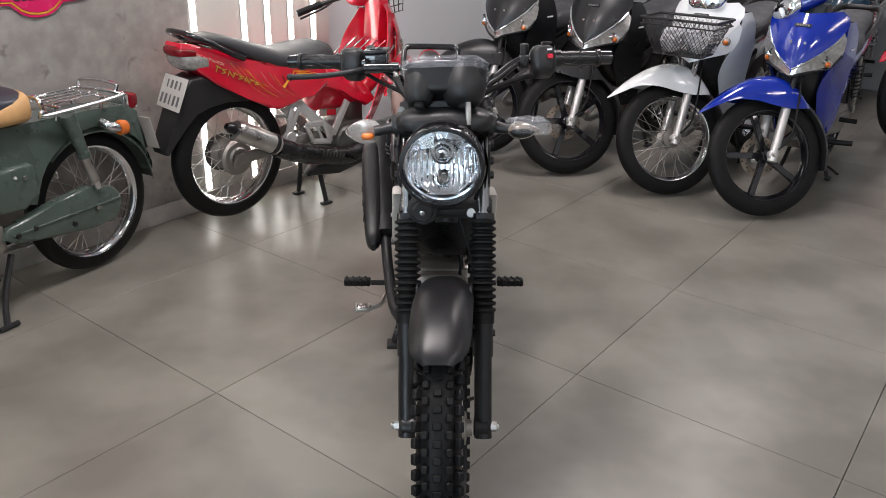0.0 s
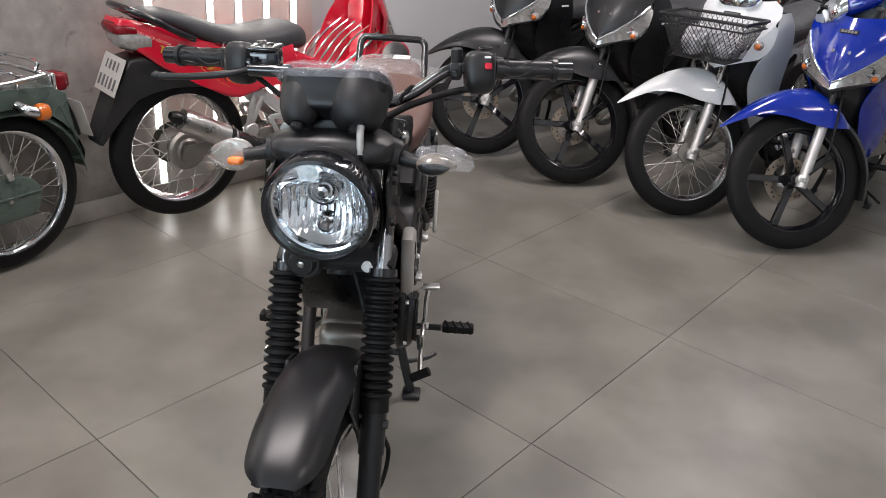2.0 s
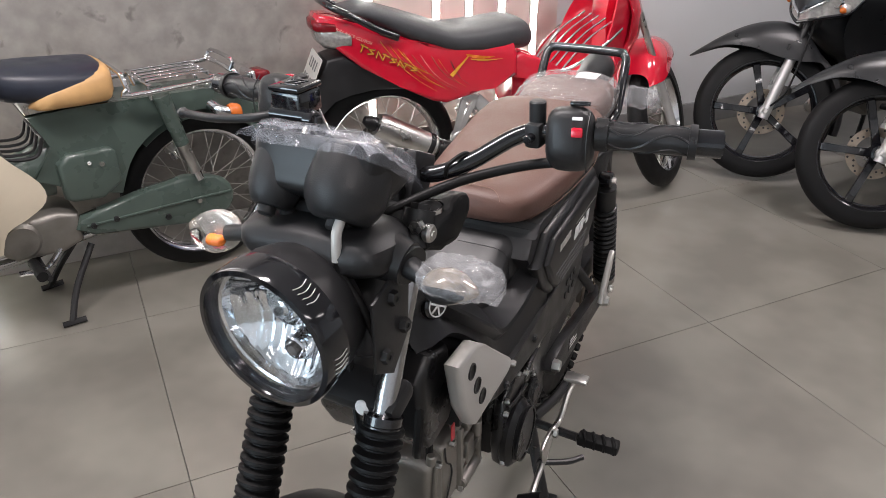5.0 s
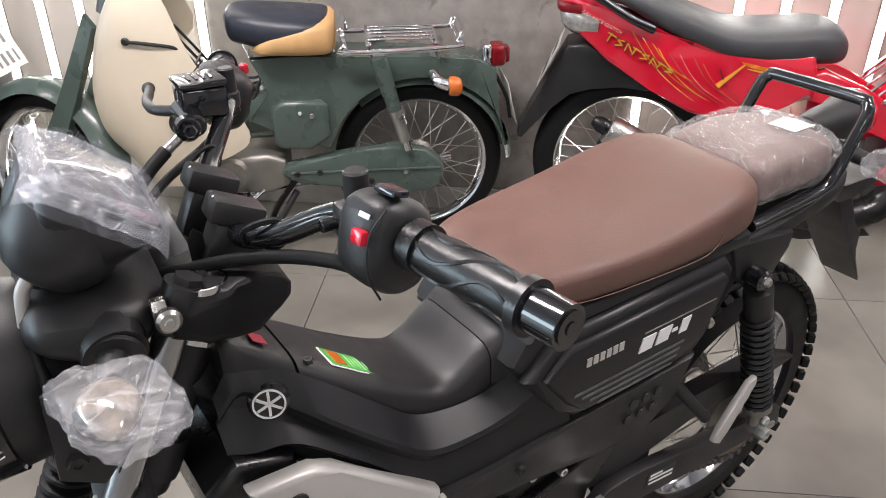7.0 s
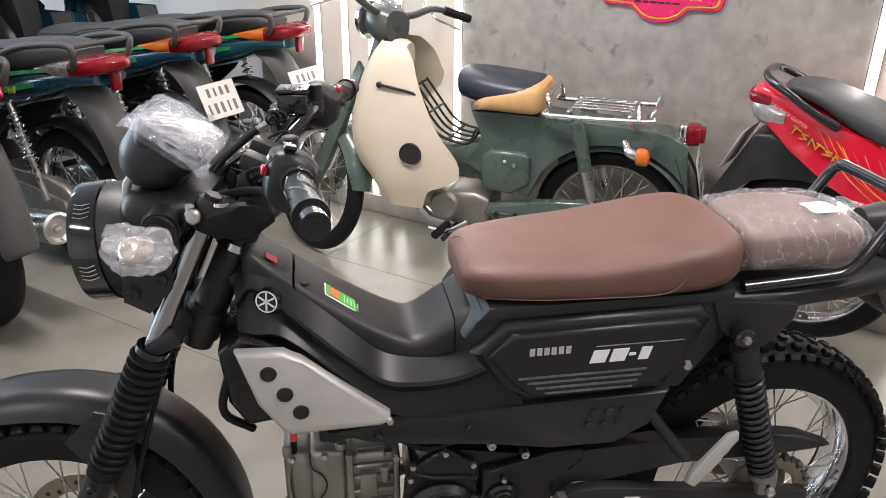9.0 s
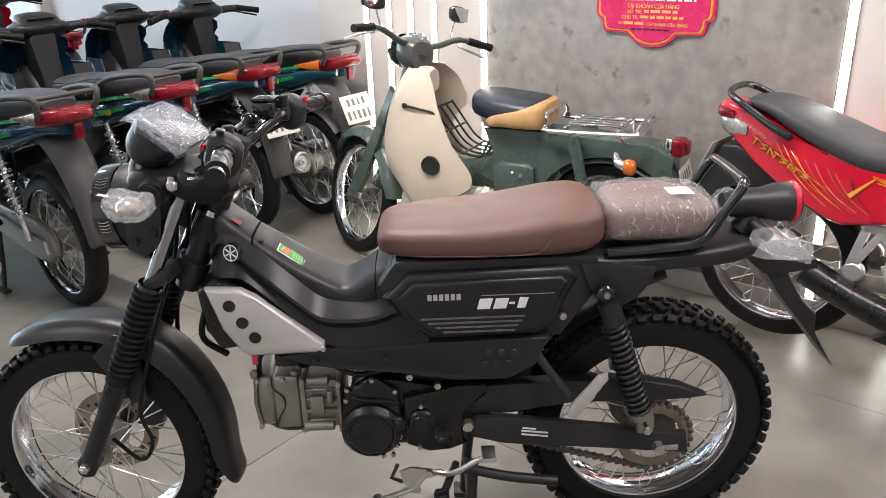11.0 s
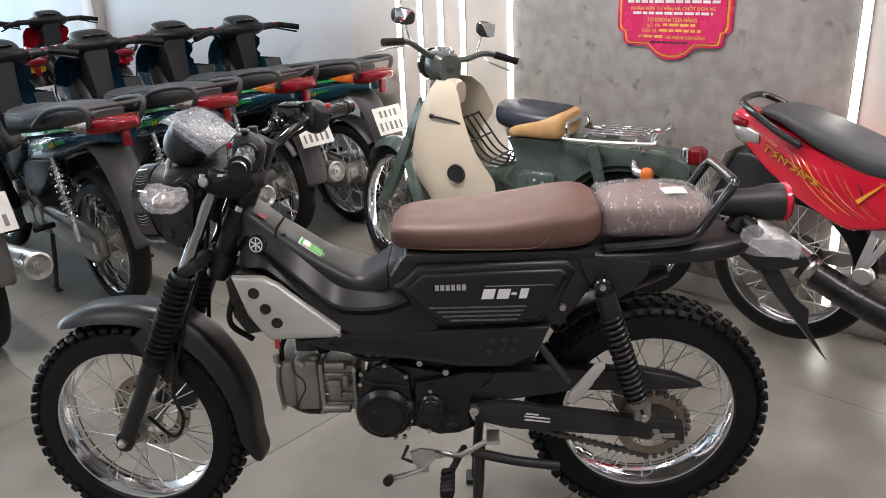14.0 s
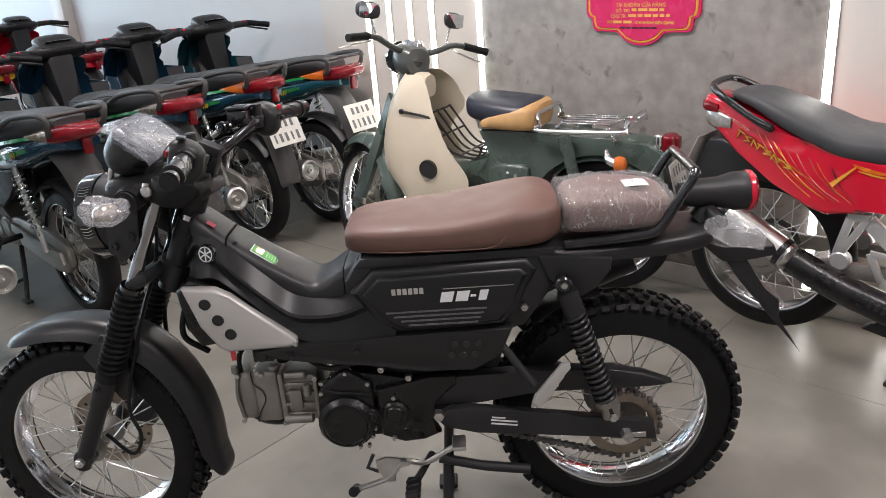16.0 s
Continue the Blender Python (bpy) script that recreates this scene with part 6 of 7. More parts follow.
    part("column", prism([(0.3, 0.6), (0.26, 0.8), (0.3, 0.99), (0.41, 0.99), (0.4, 0.8), (0.43, 0.62)], -0.062, 0.062, 0.02, 3, lambda y, z: 0.62 + 1.0 * max(0, z - 0.6)), BLACK, b)
    # handlebar
    hbm = BLACK if not modern else paint
    hb = part("handlebar_cover", loft([(0.2, 0.985, 0.05, 0.025), (0.24, 0.99, 0.09, 0.05), (0.3, 1.0, 0.13, 0.052), (0.36, 1.01, 0.15, 0.045), (0.41, 1.02, 0.13, 0.03), (0.43, 1.025, 0.08, 0.012)], 20, 2.6), hbm, b, m=S if modern else None)
    HS = S if modern else None
    part("meter_hood", loft([(0.29, 1.045, 0.075, 0.02), (0.32, 1.055, 0.092, 0.034), (0.37, 1.052, 0.1, 0.032), (0.41, 1.04, 0.098, 0.018), (0.425, 1.035, 0.09, 0.01)], 22, 3), BLACK, hb, m=HS)
    part("meter", box(0.13, 0.05, 0.004, (0, 0.405, 1.054), 0.002, 1, (28, 0, 0)), GLOSS, hb, m=HS)
    for s in (1, -1):
        part("bar_arm", loft([(-0.09, 0.0, 0.028, 0.022), (0.0, 0.01, 0.022, 0.02), (0.08, 0.01, 0.018, 0.018)], 12, 2.4), hbm, hb, m=(HS or Matrix()) @ pose(0.17 * s, 0.375, 1.005, 0, 0, -76 * s if s > 0 else 76))
        part("grip", tube([(0.23 * s, 0.395, 1.02), (0.355 * s, 0.44, 0.995)], 0.017, 12, 1), RUBBER, hb, m=HS)
        part("lever", tube([(0.2 * s, 0.355, 1.01), (0.26 * s, 0.34, 0.995), (0.37 * s, 0.4, 0.965)], 0.0055, 8), BLACK, hb, m=HS)
        part("switch", box(0.012, 0.012, 0.01, (0.2 * s, 0.41, 1.032), 0.002), RED, hb, m=HS)
    part("headlight", loft([(0.17, 0.965, 0.05, 0.03), (0.185, 0.97, 0.085, 0.045), (0.22, 0.985, 0.1, 0.05)], 18), MIRROR, hb, m=HS)
    # seat and tail
    part("body_cowl", loft([(0.6, 0.59, 0.08, 0.05), (0.7, 0.62, 0.1, 0.075), (0.85, 0.655, 0.118, 0.078), (1.05, 0.695, 0.128, 0.07), (1.25, 0.74, 0.12, 0.055), (1.4, 0.775, 0.1, 0.036), (1.5, 0.778, 0.066, 0.022)], 22, 2.8), paint, b)
    for s in (1, -1):
        part("lower_cowl", prism([(0.68, 0.46), (0.7, 0.6), (0.95, 0.62), (1.08, 0.645), (1.04, 0.6), (0.9, 0.5), (0.8, 0.44)], 0.085 * s, 0.11 * s, 0.01), BLACK if not modern else paint, b)
        part("cowl_strip", strip(mirror_x([(0.119, 0.8, 0.725), (0.13, 1.0, 0.755), (0.128, 1.2, 0.79), (0.105, 1.38, 0.815)], s), mirror_x([(0.122, 0.8, 0.712), (0.133, 1.0, 0.742), (0.131, 1.2, 0.777), (0.108, 1.38, 0.805)], s), 0.003), accent or STEEL, b)
        if accent:
            part("cowl_flash", strip(mirror_x([(0.119, 0.88, 0.675), (0.131, 1.05, 0.715), (0.124, 1.25, 0.752)], s), mirror_x([(0.121, 0.9, 0.655), (0.132, 1.07, 0.695), (0.122, 1.25, 0.738)], s), 0.003), accent, b)
            part("size_mark", lettering("110", 0.034, 0.3), YELLOW, b, "yellow engine size mark", m=side_text(s, (0.1335, 1.11, 0.708), (0.1325, 1.15, 0.717)))
            for k in range(3):
                part("name_bar", box(0.0015, 0.026 - 0.004 * k, 0.006, (0.1325 * s, 1.02 + 0.03 * k, 0.716 + 0.01 * k), 0, 1, (40 - 25 * k, 0, 2 * s)), PRINT, b)
    fat = 1.16 if modern else 1.0
    lift = 0.0 if modern else 0.03
    part("seat", loft([(0.555, 0.71 + lift, 0.05 * fat, 0.02), (0.57, 0.715 + lift, 0.085 * fat, 0.045), (0.63, 0.728 + lift, 0.115 * fat, 0.06 * fat), (0.74, 0.742 + lift, 0.13 * fat, 0.058 * fat), (0.88, 0.757 + lift, 0.133 * fat, 0.052 * fat), (1.0, 0.785 + 0.7 * lift, 0.13, 0.056), (1.2, 0.82 + 0.4 * lift, 0.116, 0.052), (1.36, 0.845 + 0.2 * lift, 0.09, 0.038), (1.42, 0.853, 0.06, 0.015)], 26, 3.0), seatmat, b)
    part("seat_piping", join(*[tube([(0.113 * q, 0.63, 0.765 + lift), (0.131 * q, 0.74, 0.776 + lift), (0.1335 * q, 0.88, 0.787 + lift), (0.129 * q, 1.0, 0.822 + 0.7 * lift), (0.114 * q, 1.2, 0.853 + 0.4 * lift)], 0.003, 6) for q in (1, -1)]), BLACK, b)
    if modern or basket:
        part("grab_rail", tube([(0.13, 0.94, 0.76), (0.138, 1.08, 0.795), (0.138, 1.22, 0.835), (0.126, 1.34, 0.872), (0.1, 1.42, 0.885), (0.055, 1.45, 0.888), (-0.055, 1.45, 0.888), (-0.1, 1.42, 0.885), (-0.126, 1.34, 0.872), (-0.138, 1.22, 0.835), (-0.138, 1.08, 0.795), (-0.13, 0.94, 0.76)], 0.016, 10), BLACK, b, "bold black grab rail")
    else:
        for s in (1, -1):
            part("grab_rail", join(tube(mirror_x([(0.126, 0.98, 0.775), (0.138, 1.06, 0.806), (0.14, 1.18, 0.858), (0.134, 1.3, 0.884), (0.126, 1.42, 0.898), (0.12, 1.47, 0.897), (0.114, 1.486, 0.882), (0.108, 1.475, 0.845), (0.1, 1.45, 0.82)], s), 0.0115, 12)), DUSTY, b, "worn black grab rail")
        part("rail_bridge", tube([(0.118, 1.476, 0.893), (-0.118, 1.476, 0.893)], 0.0095, 10, 1), DUSTY, b)
    tl = part("tail_light", loft([(1.425, 0.811, 0.102, 0.034), (1.47, 0.816, 0.092, 0.034), (1.52, 0.823, 0.073, 0.029), (1.56, 0.83, 0.048, 0.02), (1.576, 0.835, 0.018, 0.008)], 24, 3.4), REDLENS, b, "red tail lamp lens")
    part("signal_lens", loft([(1.27, 0.803, 0.121, 0.006), (1.32, 0.803, 0.118, 0.02), (1.37, 0.806, 0.112, 0.029), (1.424, 0.811, 0.1025, 0.034)], 24, 3.4), lamp or SMOKE, tl, "amber signal lens" if lamp is AMBER else "clear signal lens")
    part("lamp_rib", join(*[box(0.19 - 0.035 * k, 0.002, 0.003, (0, 1.475 + 0.028 * k, 0.8505 + 0.001 * k), 0.0008, 1) for k in range(3)]), REDLENS, tl)
    part("lamp_foot", box(0.036, 0.02, 0.062, (0, 1.53, 0.77), 0.006), REDLENS, tl)
    c = smooth5([(1.38, 0.75, 0.08), (1.46, 0.7, 0.078), (1.53, 0.59, 0.07), (1.575, 0.46, 0.064), (1.595, 0.37, 0.06), (1.597, 0.352, 0.045)], 4)
    part("rear_fender", sheet([[(hw * k / 5, y - 0.045 * abs(k / 5) ** 3, zz - 0.02 * abs(k / 5) ** 3) for k in range(-5, 6)] for y, zz, hw in c], 0.005), guard, b, "dusty grey plastic rear mudguard" if guard is not BLACK else "")
    part("wheel_arch", arch((WB, R), R + 0.04, 40, 130, 0.055, 0.02, 16, 6), BLACK, b)
    if plate:
        plate_part(b, pose(0, 1.566, 0.605, 24, 0, 0), plate)
    # engine, drive, stands
    e = part("engine", join(prism([(0.48, 0.4), (0.7, 0.42), (0.78, 0.36), (0.76, 0.24), (0.56, 0.22), (0.48, 0.28)], -0.085, 0.085, 0.015), drum(0.075, 0.21, (0, 0.62, 0.315), "x", 0.012), drum(0.05, 0.2, (0, 0.72, 0.33), "x", 0.01)), ALLOY, b, "dull cast alloy engine")
    part("cylinder", join(box(0.1, 0.12, 0.1, (0, 0.44, 0.37), 0.008), box(0.11, 0.05, 0.11, (0, 0.37, 0.375), 0.012)), ALLOY, e)
    for k in range(5):
        part("fin", box(0.12, 0.004, 0.11, (0, 0.42 + 0.014 * k, 0.37), 0.001, 1), ALLOY, e)
    part("carburettor", drum(0.03, 0.12, (0.03, 0.66, 0.47), "x", 0.01), ALLOY, e)
    for s in (1, -1):
        sh = part("shock_absorber", tube([(0.12 * s, 1.08, 0.66), (0.12 * s, 1.19, R + 0.03)], 0.011, 10, 1), STEEL, b)
        part("spring", spring((0.12 * s, 1.09, 0.63), (0.12 * s, 1.155, R + 0.13), 0.0235, 0.0045, 9, 5), CHROME if not modern else BLACK, sh)
        part("swingarm", prism([(0.78, 0.32), (0.8, 0.36), (1.25, R + 0.03), (1.27, R - 0.02)], 0.084 * s, 0.1 * s, 0.003), ALLOY, b)
        part("footpeg", tube([(0.1 * s, 0.62, 0.265), (0.25 * s, 0.64, 0.275)], 0.014, 10, 1), RUBBER, b)
        part("pillion_peg", tube([(0.11 * s, 0.92, 0.33), (0.2 * s, 0.93, 0.33)], 0.013, 10, 1), RUBBER, b)
        sg = part("stand_leg", tube([(0.07 * s, 0.76, 0.24), (0.1 * s, 0.8, 0.12), (0.13 * s, 0.83, 0.014)], 0.011, 8), BLACK, b)
        part("stand_foot", box(0.03, 0.07, 0.012, (0.135 * s, 0.84, 0.007), 0.003), BLACK, sg)
    part("stand_tang", tube([(0.1, 0.8, 0.1), (0.16, 0.77, 0.08), (0.2, 0.72, 0.075)], 0.007, 8), BLACK, b)
    part("chain_case", prism([(0.76, 0.375), (0.84, 0.39), (1.15, 0.375), (1.24, 0.36), (1.29, 0.32), (1.29, 0.25), (1.24, 0.21), (1.15, 0.2), (0.8, 0.25)], 0.05, 0.082, 0.012, 3), ALLOY, b, "scuffed alloy chain case")
    part("brake_drum", drum(0.075, 0.03, (-0.06, WB, R), "x", 0.008), ALLOY, b)
    ex = part("exhaust", tube([(-0.03, 0.38, 0.33), (-0.08, 0.36, 0.25), (-0.11, 0.5, 0.2), (-0.13, 0.8, 0.22)], 0.017, 10), STEEL, b)
    part("muffler", lathe([(0, -0.3), (0.022, -0.3), (0.042, -0.2), (0.05, 0.22), (0.048, 0.26), (0.04, 0.265), (0.03, 0.25), (0.014, 0.25), (0.014, 0.262), (0.008, 0.262), (0, 0.24)], 22, False, (0, 0, 0), "y"), STEEL, ex, m=pose(-0.165, 1.24, 0.325, 8, 0, -3) @ Matrix.Diagonal((1.1, 1.1, 1.1, 1)))
    if not modern:
        fr = part("step_guard", tube([(0.13, 0.47, 0.6), (0.11, 0.55, 0.54), (0.1, 0.66, 0.5), (0.1, 0.68, 0.42)], 0.007, 8), STEEL, b, "chrome step guard")
        for s in (-0.03, 0.03):
            part("guard_bar", tube([(s, 0.46, 0.6), (s, 0.56, 0.55), (s, 0.66, 0.52)], 0.005, 6), STEEL, fr)
        part("guard_cross", tube([(-0.1, 0.56, 0.56), (0.1, 0.56, 0.56)], 0.005, 6, 1), STEEL, fr)
        part("paper_tag", box(0.06, 0.002, 0.03, (0.0, 0.47, 0.63), 0, 1, (-30, 0, 0)), PAPERTAN, fr)
    if basket:
        wire_basket(b, Matrix())
    return b


def sports(m):
    """The red two-stroke sports moped."""
    b = thing("motorcycle", m, "glossy red step-through sports motorbike with dark grey seat", "motorcycle")
    R, WB = 0.285, 1.25
    P, ax = Vector((0, 0.2, 0.62)), Vector((0, 0.45, 0.89)).normalized()
    S = Matrix.Translation(P) @ Matrix.Rotation(radians(40), 4, ax) @ Matrix.Translation(-P)
    S = Matrix.Translation((0, 0, R - (S @ Vector((0, 0, R))).z)) @ S
    wheel(b, "front_wheel", (0, 0, R), R, 0.224, 0.037, "spoke", 0.05, 0.085, m=S)
    RZ, DROP = 0.33, -0.027
    wheel(b, "rear_wheel", (0, WB, RZ), R, 0.224, 0.041, "spoke", 0.07, 0.1)
    part("brake_hub", join(drum(0.08, 0.03, (-0.055, WB, RZ - DROP), "x", 0.01), drum(0.05, 0.05, (-0.055, WB, RZ - DROP), "x", 0.008)), ALLOY, b)
    part("sprocket", lathe([(0.06, 0.062), (0.085, 0.062), (0.085, 0.066), (0.06, 0.066)], 30, True, (0, WB, RZ - DROP)), ALLOY_DARK, b)

    def narrow(y, z):
        return 1.0 - 0.42 * max(0, (y - 1.05) / 0.45) ** 1.3 - 0.12 * max(0, (z - 0.7) / 0.15)
    bd = part("body_cowl", prism([(0.76, 0.62), (0.765, 0.7), (0.78, 0.75), (0.9, 0.727), (1.012, 0.716), (1.113, 0.748), (1.228, 0.81), (1.342, 0.842), (1.42, 0.868), (1.468, 0.874), (1.478, 0.855), (1.462, 0.815), (1.43, 0.772), (1.34, 0.697), (1.209, 0.622), (1.096, 0.562), (1.04, 0.548), (0.95, 0.565), (0.86, 0.602)], -0.128, 0.128, 0.036, 4, narrow), RED, b, "glossy red body with gold and orange flashes")
    for s in (1, -1):
        part("front_side_panel", prism([(0.82, 0.67), (0.82, 0.612), (0.73, 0.618), (0.66, 0.575), (0.587, 0.543), (0.5, 0.475), (0.43, 0.5), (0.5, 0.585), (0.62, 0.65), (0.74, 0.7)], 0.07 * s, 0.108 * s, 0.014, 3), RED, b)

        def streak(y0, z0, y1, z1, wide, bow):
            """A tapering brush stroke on the side of the body."""
            a, c = [], []
            for i in range(9):
                t = i / 8
                y, z = y0 + (y1 - y0) * t + bow * math.sin(math.pi * t), z0 + (z1 - z0) * t - bow * math.sin(math.pi * t)
                w_ = wide * math.sin(math.pi * (0.12 + 0.88 * t) ** 0.8) / 2
                a.append((0.1292 * narrow(y, z) * s, y + 0.7 * w_, z + 0.7 * w_))
                c.append((0.1292 * narrow(y, z) * s, y - 0.7 * w_, z - 0.7 * w_))
            return strip(a, c, 0.0016)
        for y0, z0, y1, z1, wide, bow, ink in ((1.275, 0.782, 1.085, 0.6, 0.005, 0.012, GOLD), (1.245, 0.768, 1.06, 0.61, 0.012, 0.014, ORANGE), (1.215, 0.752, 1.09, 0.655, 0.026, 0.01, ORANGE), (1.2, 0.742, 1.04, 0.6, 0.009, 0.012, GOLD), (1.17, 0.732, 1.01, 0.595, 0.007, 0.01, BRONZE), (1.14, 0.73, 1.0, 0.6, 0.004, 0.012, PALEPINK), (1.1, 0.722, 0.985, 0.612, 0.012, 0.01, BRONZE), (1.075, 0.71, 0.965, 0.6, 0.005, 0.008, GOLD), (1.03, 0.7, 0.95, 0.605, 0.016, 0.008, INKRED), (0.97, 0.715, 0.86, 0.7, 0.02, 0.004, ORANGE), (0.955, 0.7, 0.83, 0.69, 0.008, 0.004, GOLD)):
            part("stripe", streak(y0, z0, y1, z1, wide, bow), ink, bd)
        glyphs = (((0, 0, 0.4, 1), (0.1, 0.95, 0.95, 0.8)), ((0.9, 0.9, 0.2, 0.75), (0.2, 0.75, 0.7, 0.35), (0.7, 0.35, 0.0, 0.05)), ((0.1, 0, 0.4, 1), (0.4, 1, 0.9, 0.1)))
        for k in range(8):
            h = 0.026 - 0.0015 * k
            y, z = 1.342 - 0.024 * k, 0.766 - 0.0112 * k
            for u0, v0, u1, v1 in glyphs[k % 3]:
                a, c = Vector((y - u0 * 0.026, z + (v0 - 0.5) * h - u0 * 0.011)), Vector((y - u1 * 0.026, z + (v1 - 0.5) * h - u1 * 0.011))
                d = (c - a).normalized()
                for ink, wide, lift in ((INKRED, 0.0034, 0.1286), (GOLD, 0.0019, 0.1293)):
                    n_, X = Vector((-d.y, d.x)) * wide, narrow(y, z) * lift * s
                    part("script_stroke", prism([tuple(a + n_ - d * wide), tuple(c + n_ + d * wide), tuple(c - n_ + d * wide), tuple(a - n_ - d * wide)], X, X + 0.0014 * s, 0), ink, bd)
        part("side_print", lettering("FULL RACE CLUTCH", 0.0142, 0.2), PALEPINK, bd, "small pale lettering", m=side_text(s, (0.1292 * narrow(1.3, 0.775), 1.3, 0.775), (0.1292 * narrow(1.425, 0.832), 1.425, 0.832)))
    rows_ = ((0.682, 0.762, 0.728, 0.05), (0.692, 0.782, 0.712, 0.085), (0.72, 0.808, 0.702, 0.108), (0.78, 0.817, 0.702, 0.122), (0.87, 0.808, 0.702, 0.13), (1.0, 0.805, 0.712, 0.132), (1.1, 0.836, 0.745, 0.128), (1.2, 0.87, 0.788, 0.12), (1.3, 0.897, 0.842, 0.1), (1.37, 0.894, 0.862, 0.07), (1.392, 0.886, 0.872, 0.04))
    part("seat", loft([(y, (t_ + l_) / 2, hw, (t_ - l_) / 2) for y, t_, l_, hw in rows_], 28, 2.9), SEATGREY, b, "dark grey vinyl seat")
    part("grab_rail", join(tube([(0.124, 1.22, 0.8), (0.122, 1.29, 0.828), (0.113, 1.38, 0.878), (0.09, 1.43, 0.902), (0.045, 1.447, 0.912), (-0.045, 1.447, 0.912), (-0.09, 1.43, 0.902), (-0.113, 1.38, 0.878), (-0.122, 1.29, 0.828), (-0.124, 1.22, 0.8)], 0.0115, 12), tube([(0.09, 1.37, 0.868), (-0.09, 1.37, 0.868)], 0.01, 8, 1)), GLOSS, b, "glossy black grab rail")
    for s in (1, -1):
        part("rail_foot", box(0.02, 0.075, 0.022, (0.12 * s, 1.25, 0.808), 0.006, 2, (24, 0, 0)), BLACK, b)
    tl = part("tail_light", loft([(1.37, 0.79, 0.088, 0.03), (1.42, 0.797, 0.084, 0.042), (1.455, 0.806, 0.073, 0.042), (1.474, 0.815, 0.055, 0.03), (1.481, 0.82, 0.02, 0.012)], 20, 3), SIGCLEAR, b, "clear and red tail lamp")
    part("tail_lens", loft([(1.42, 0.832, 0.083, 0.02), (1.46, 0.836, 0.0745, 0.024), (1.485, 0.84, 0.056, 0.019), (1.492, 0.842, 0.02, 0.008)], 20, 3), REDLENS, tl)
    part("rear_fender", prism([(1.16, 0.6), (1.3, 0.69), (1.4, 0.738), (1.452, 0.728), (1.475, 0.68), (1.515, 0.6), (1.56, 0.51), (1.588, 0.45), (1.584, 0.432), (1.572, 0.43), (1.54, 0.475), (1.49, 0.545), (1.44, 0.592), (1.38, 0.612), (1.3, 0.612)], -0.075, 0.075, 0.012, 3, lambda y, z: 1.0 - 0.3 * max(0, (y - 1.4) / 0.19)), BLACK, b, "long black plastic mudguard blade")
    plate_part(b, pose(0, 1.498, 0.674, 24, 0, -4), 9)
    ex = part("exhaust", tube([(-0.06, 0.46, 0.36), (-0.1, 0.52, 0.28), (-0.13, 0.66, 0.262), (-0.145, 0.84, 0.3), (-0.152, 0.98, 0.342), (-0.158, 1.11, 0.398)], 0.046, 18, 5, True, 0.046), ENGBLACK, b, "black expansion chamber exhaust")
    # Dark inlays give the uncut slots their shade.
    for k in range(7):
        part("shield_slot", box(0.006, 0.012, 0.026, (-0.1935 + 0.0006 * k, 0.74 + 0.02 * k, 0.285 + 0.0062 * k), 0.002, 1, (28, 0, 0)), INK, ex)
    part("muffler", lathe([(0, -0.125), (0.03, -0.125), (0.0445, -0.11), (0.046, 0.1), (0.04, 0.118), (0.0, 0.12)], 26, False, (0, 0, 0), "y"), STEEL, ex, "brushed steel muffler can", m=pose(-0.165, 1.215, 0.462, 27.6, 0, -3))
    part("muffler_band", lathe([(0.0465, -0.1), (0.049, -0.098), (0.049, -0.082), (0.0465, -0.08)], 26, False, (0, 0, 0), "y"), ENGBLACK, ex, m=pose(-0.165, 1.215, 0.462, 27.6, 0, -3))
    part("muffler_tip", lathe([(0.018, 0), (0.024, 0.0), (0.024, 0.03), (0.014, 0.05), (0.012, 0.03)], 16, False, (0, 0.115, 0), "y"), ENGBLACK, ex, m=pose(-0.165, 1.215, 0.462, 27.6, 0, -3))

    def slat(a, c, w_, x0, x1):
        """A flat bar between two points of the side."""
        d = Vector((c[0] - a[0], c[1] - a[1])).normalized()
        n_ = (-d.y * w_ / 2, d.x * w_ / 2)
        return prism([(a[0] + n_[0], a[1] + n_[1]), (c[0] + n_[0], c[1] + n_[1]), (c[0] - n_[0], c[1] - n_[1]), (a[0] - n_[0], a[1] - n_[1])], x0, x1, 0.004)
    for s in (1, -1):
        part("swingarm", prism([(0.8, 0.36), (0.83, 0.41), (1.28, RZ + 0.055), (1.3, RZ), (1.1, RZ + 0.015)], 0.086 * s, 0.105 * s, 0.005), ALLOY, b)
        fr = part("frame_plate", join(slat((0.915, 0.552), (0.975, 0.552), 0.026, 0.1 * s, 0.112 * s), slat((0.968, 0.55), (0.998, 0.425), 0.026, 0.1 * s, 0.112 * s), slat((0.922, 0.55), (0.986, 0.43), 0.022, 0.1 * s, 0.112 * s), drum(0.032, 0.03, (0.1 * s, 0.985, 0.405), "x", 0.006)), SILVERLEG, b, "silver frame bracket")
        part("frame_web", join(slat((0.92, 0.545), (0.72, 0.37), 0.046, 0.09 * s, 0.108 * s), slat((0.9, 0.45), (0.79, 0.44), 0.022, 0.108 * s, 0.122 * s), slat((0.79, 0.44), (0.75, 0.345), 0.024, 0.108 * s, 0.122 * s), slat((0.75, 0.345), (0.86, 0.365), 0.026, 0.108 * s, 0.122 * s), slat((0.86, 0.365), (0.9, 0.45), 0.022, 0.108 * s, 0.122 * s), slat((0.84, 0.445), (0.8, 0.36), 0.014, 0.108 * s, 0.12 * s), slat((0.72, 0.37), (0.62, 0.52), 0.034, 0.088 * s, 0.104 * s)), SILVERLEG, fr)
        part("footpeg", tube([(0.11 * s, 0.68, 0.27), (0.24 * s, 0.7, 0.28)], 0.014, 10, 1), RUBBER, b)
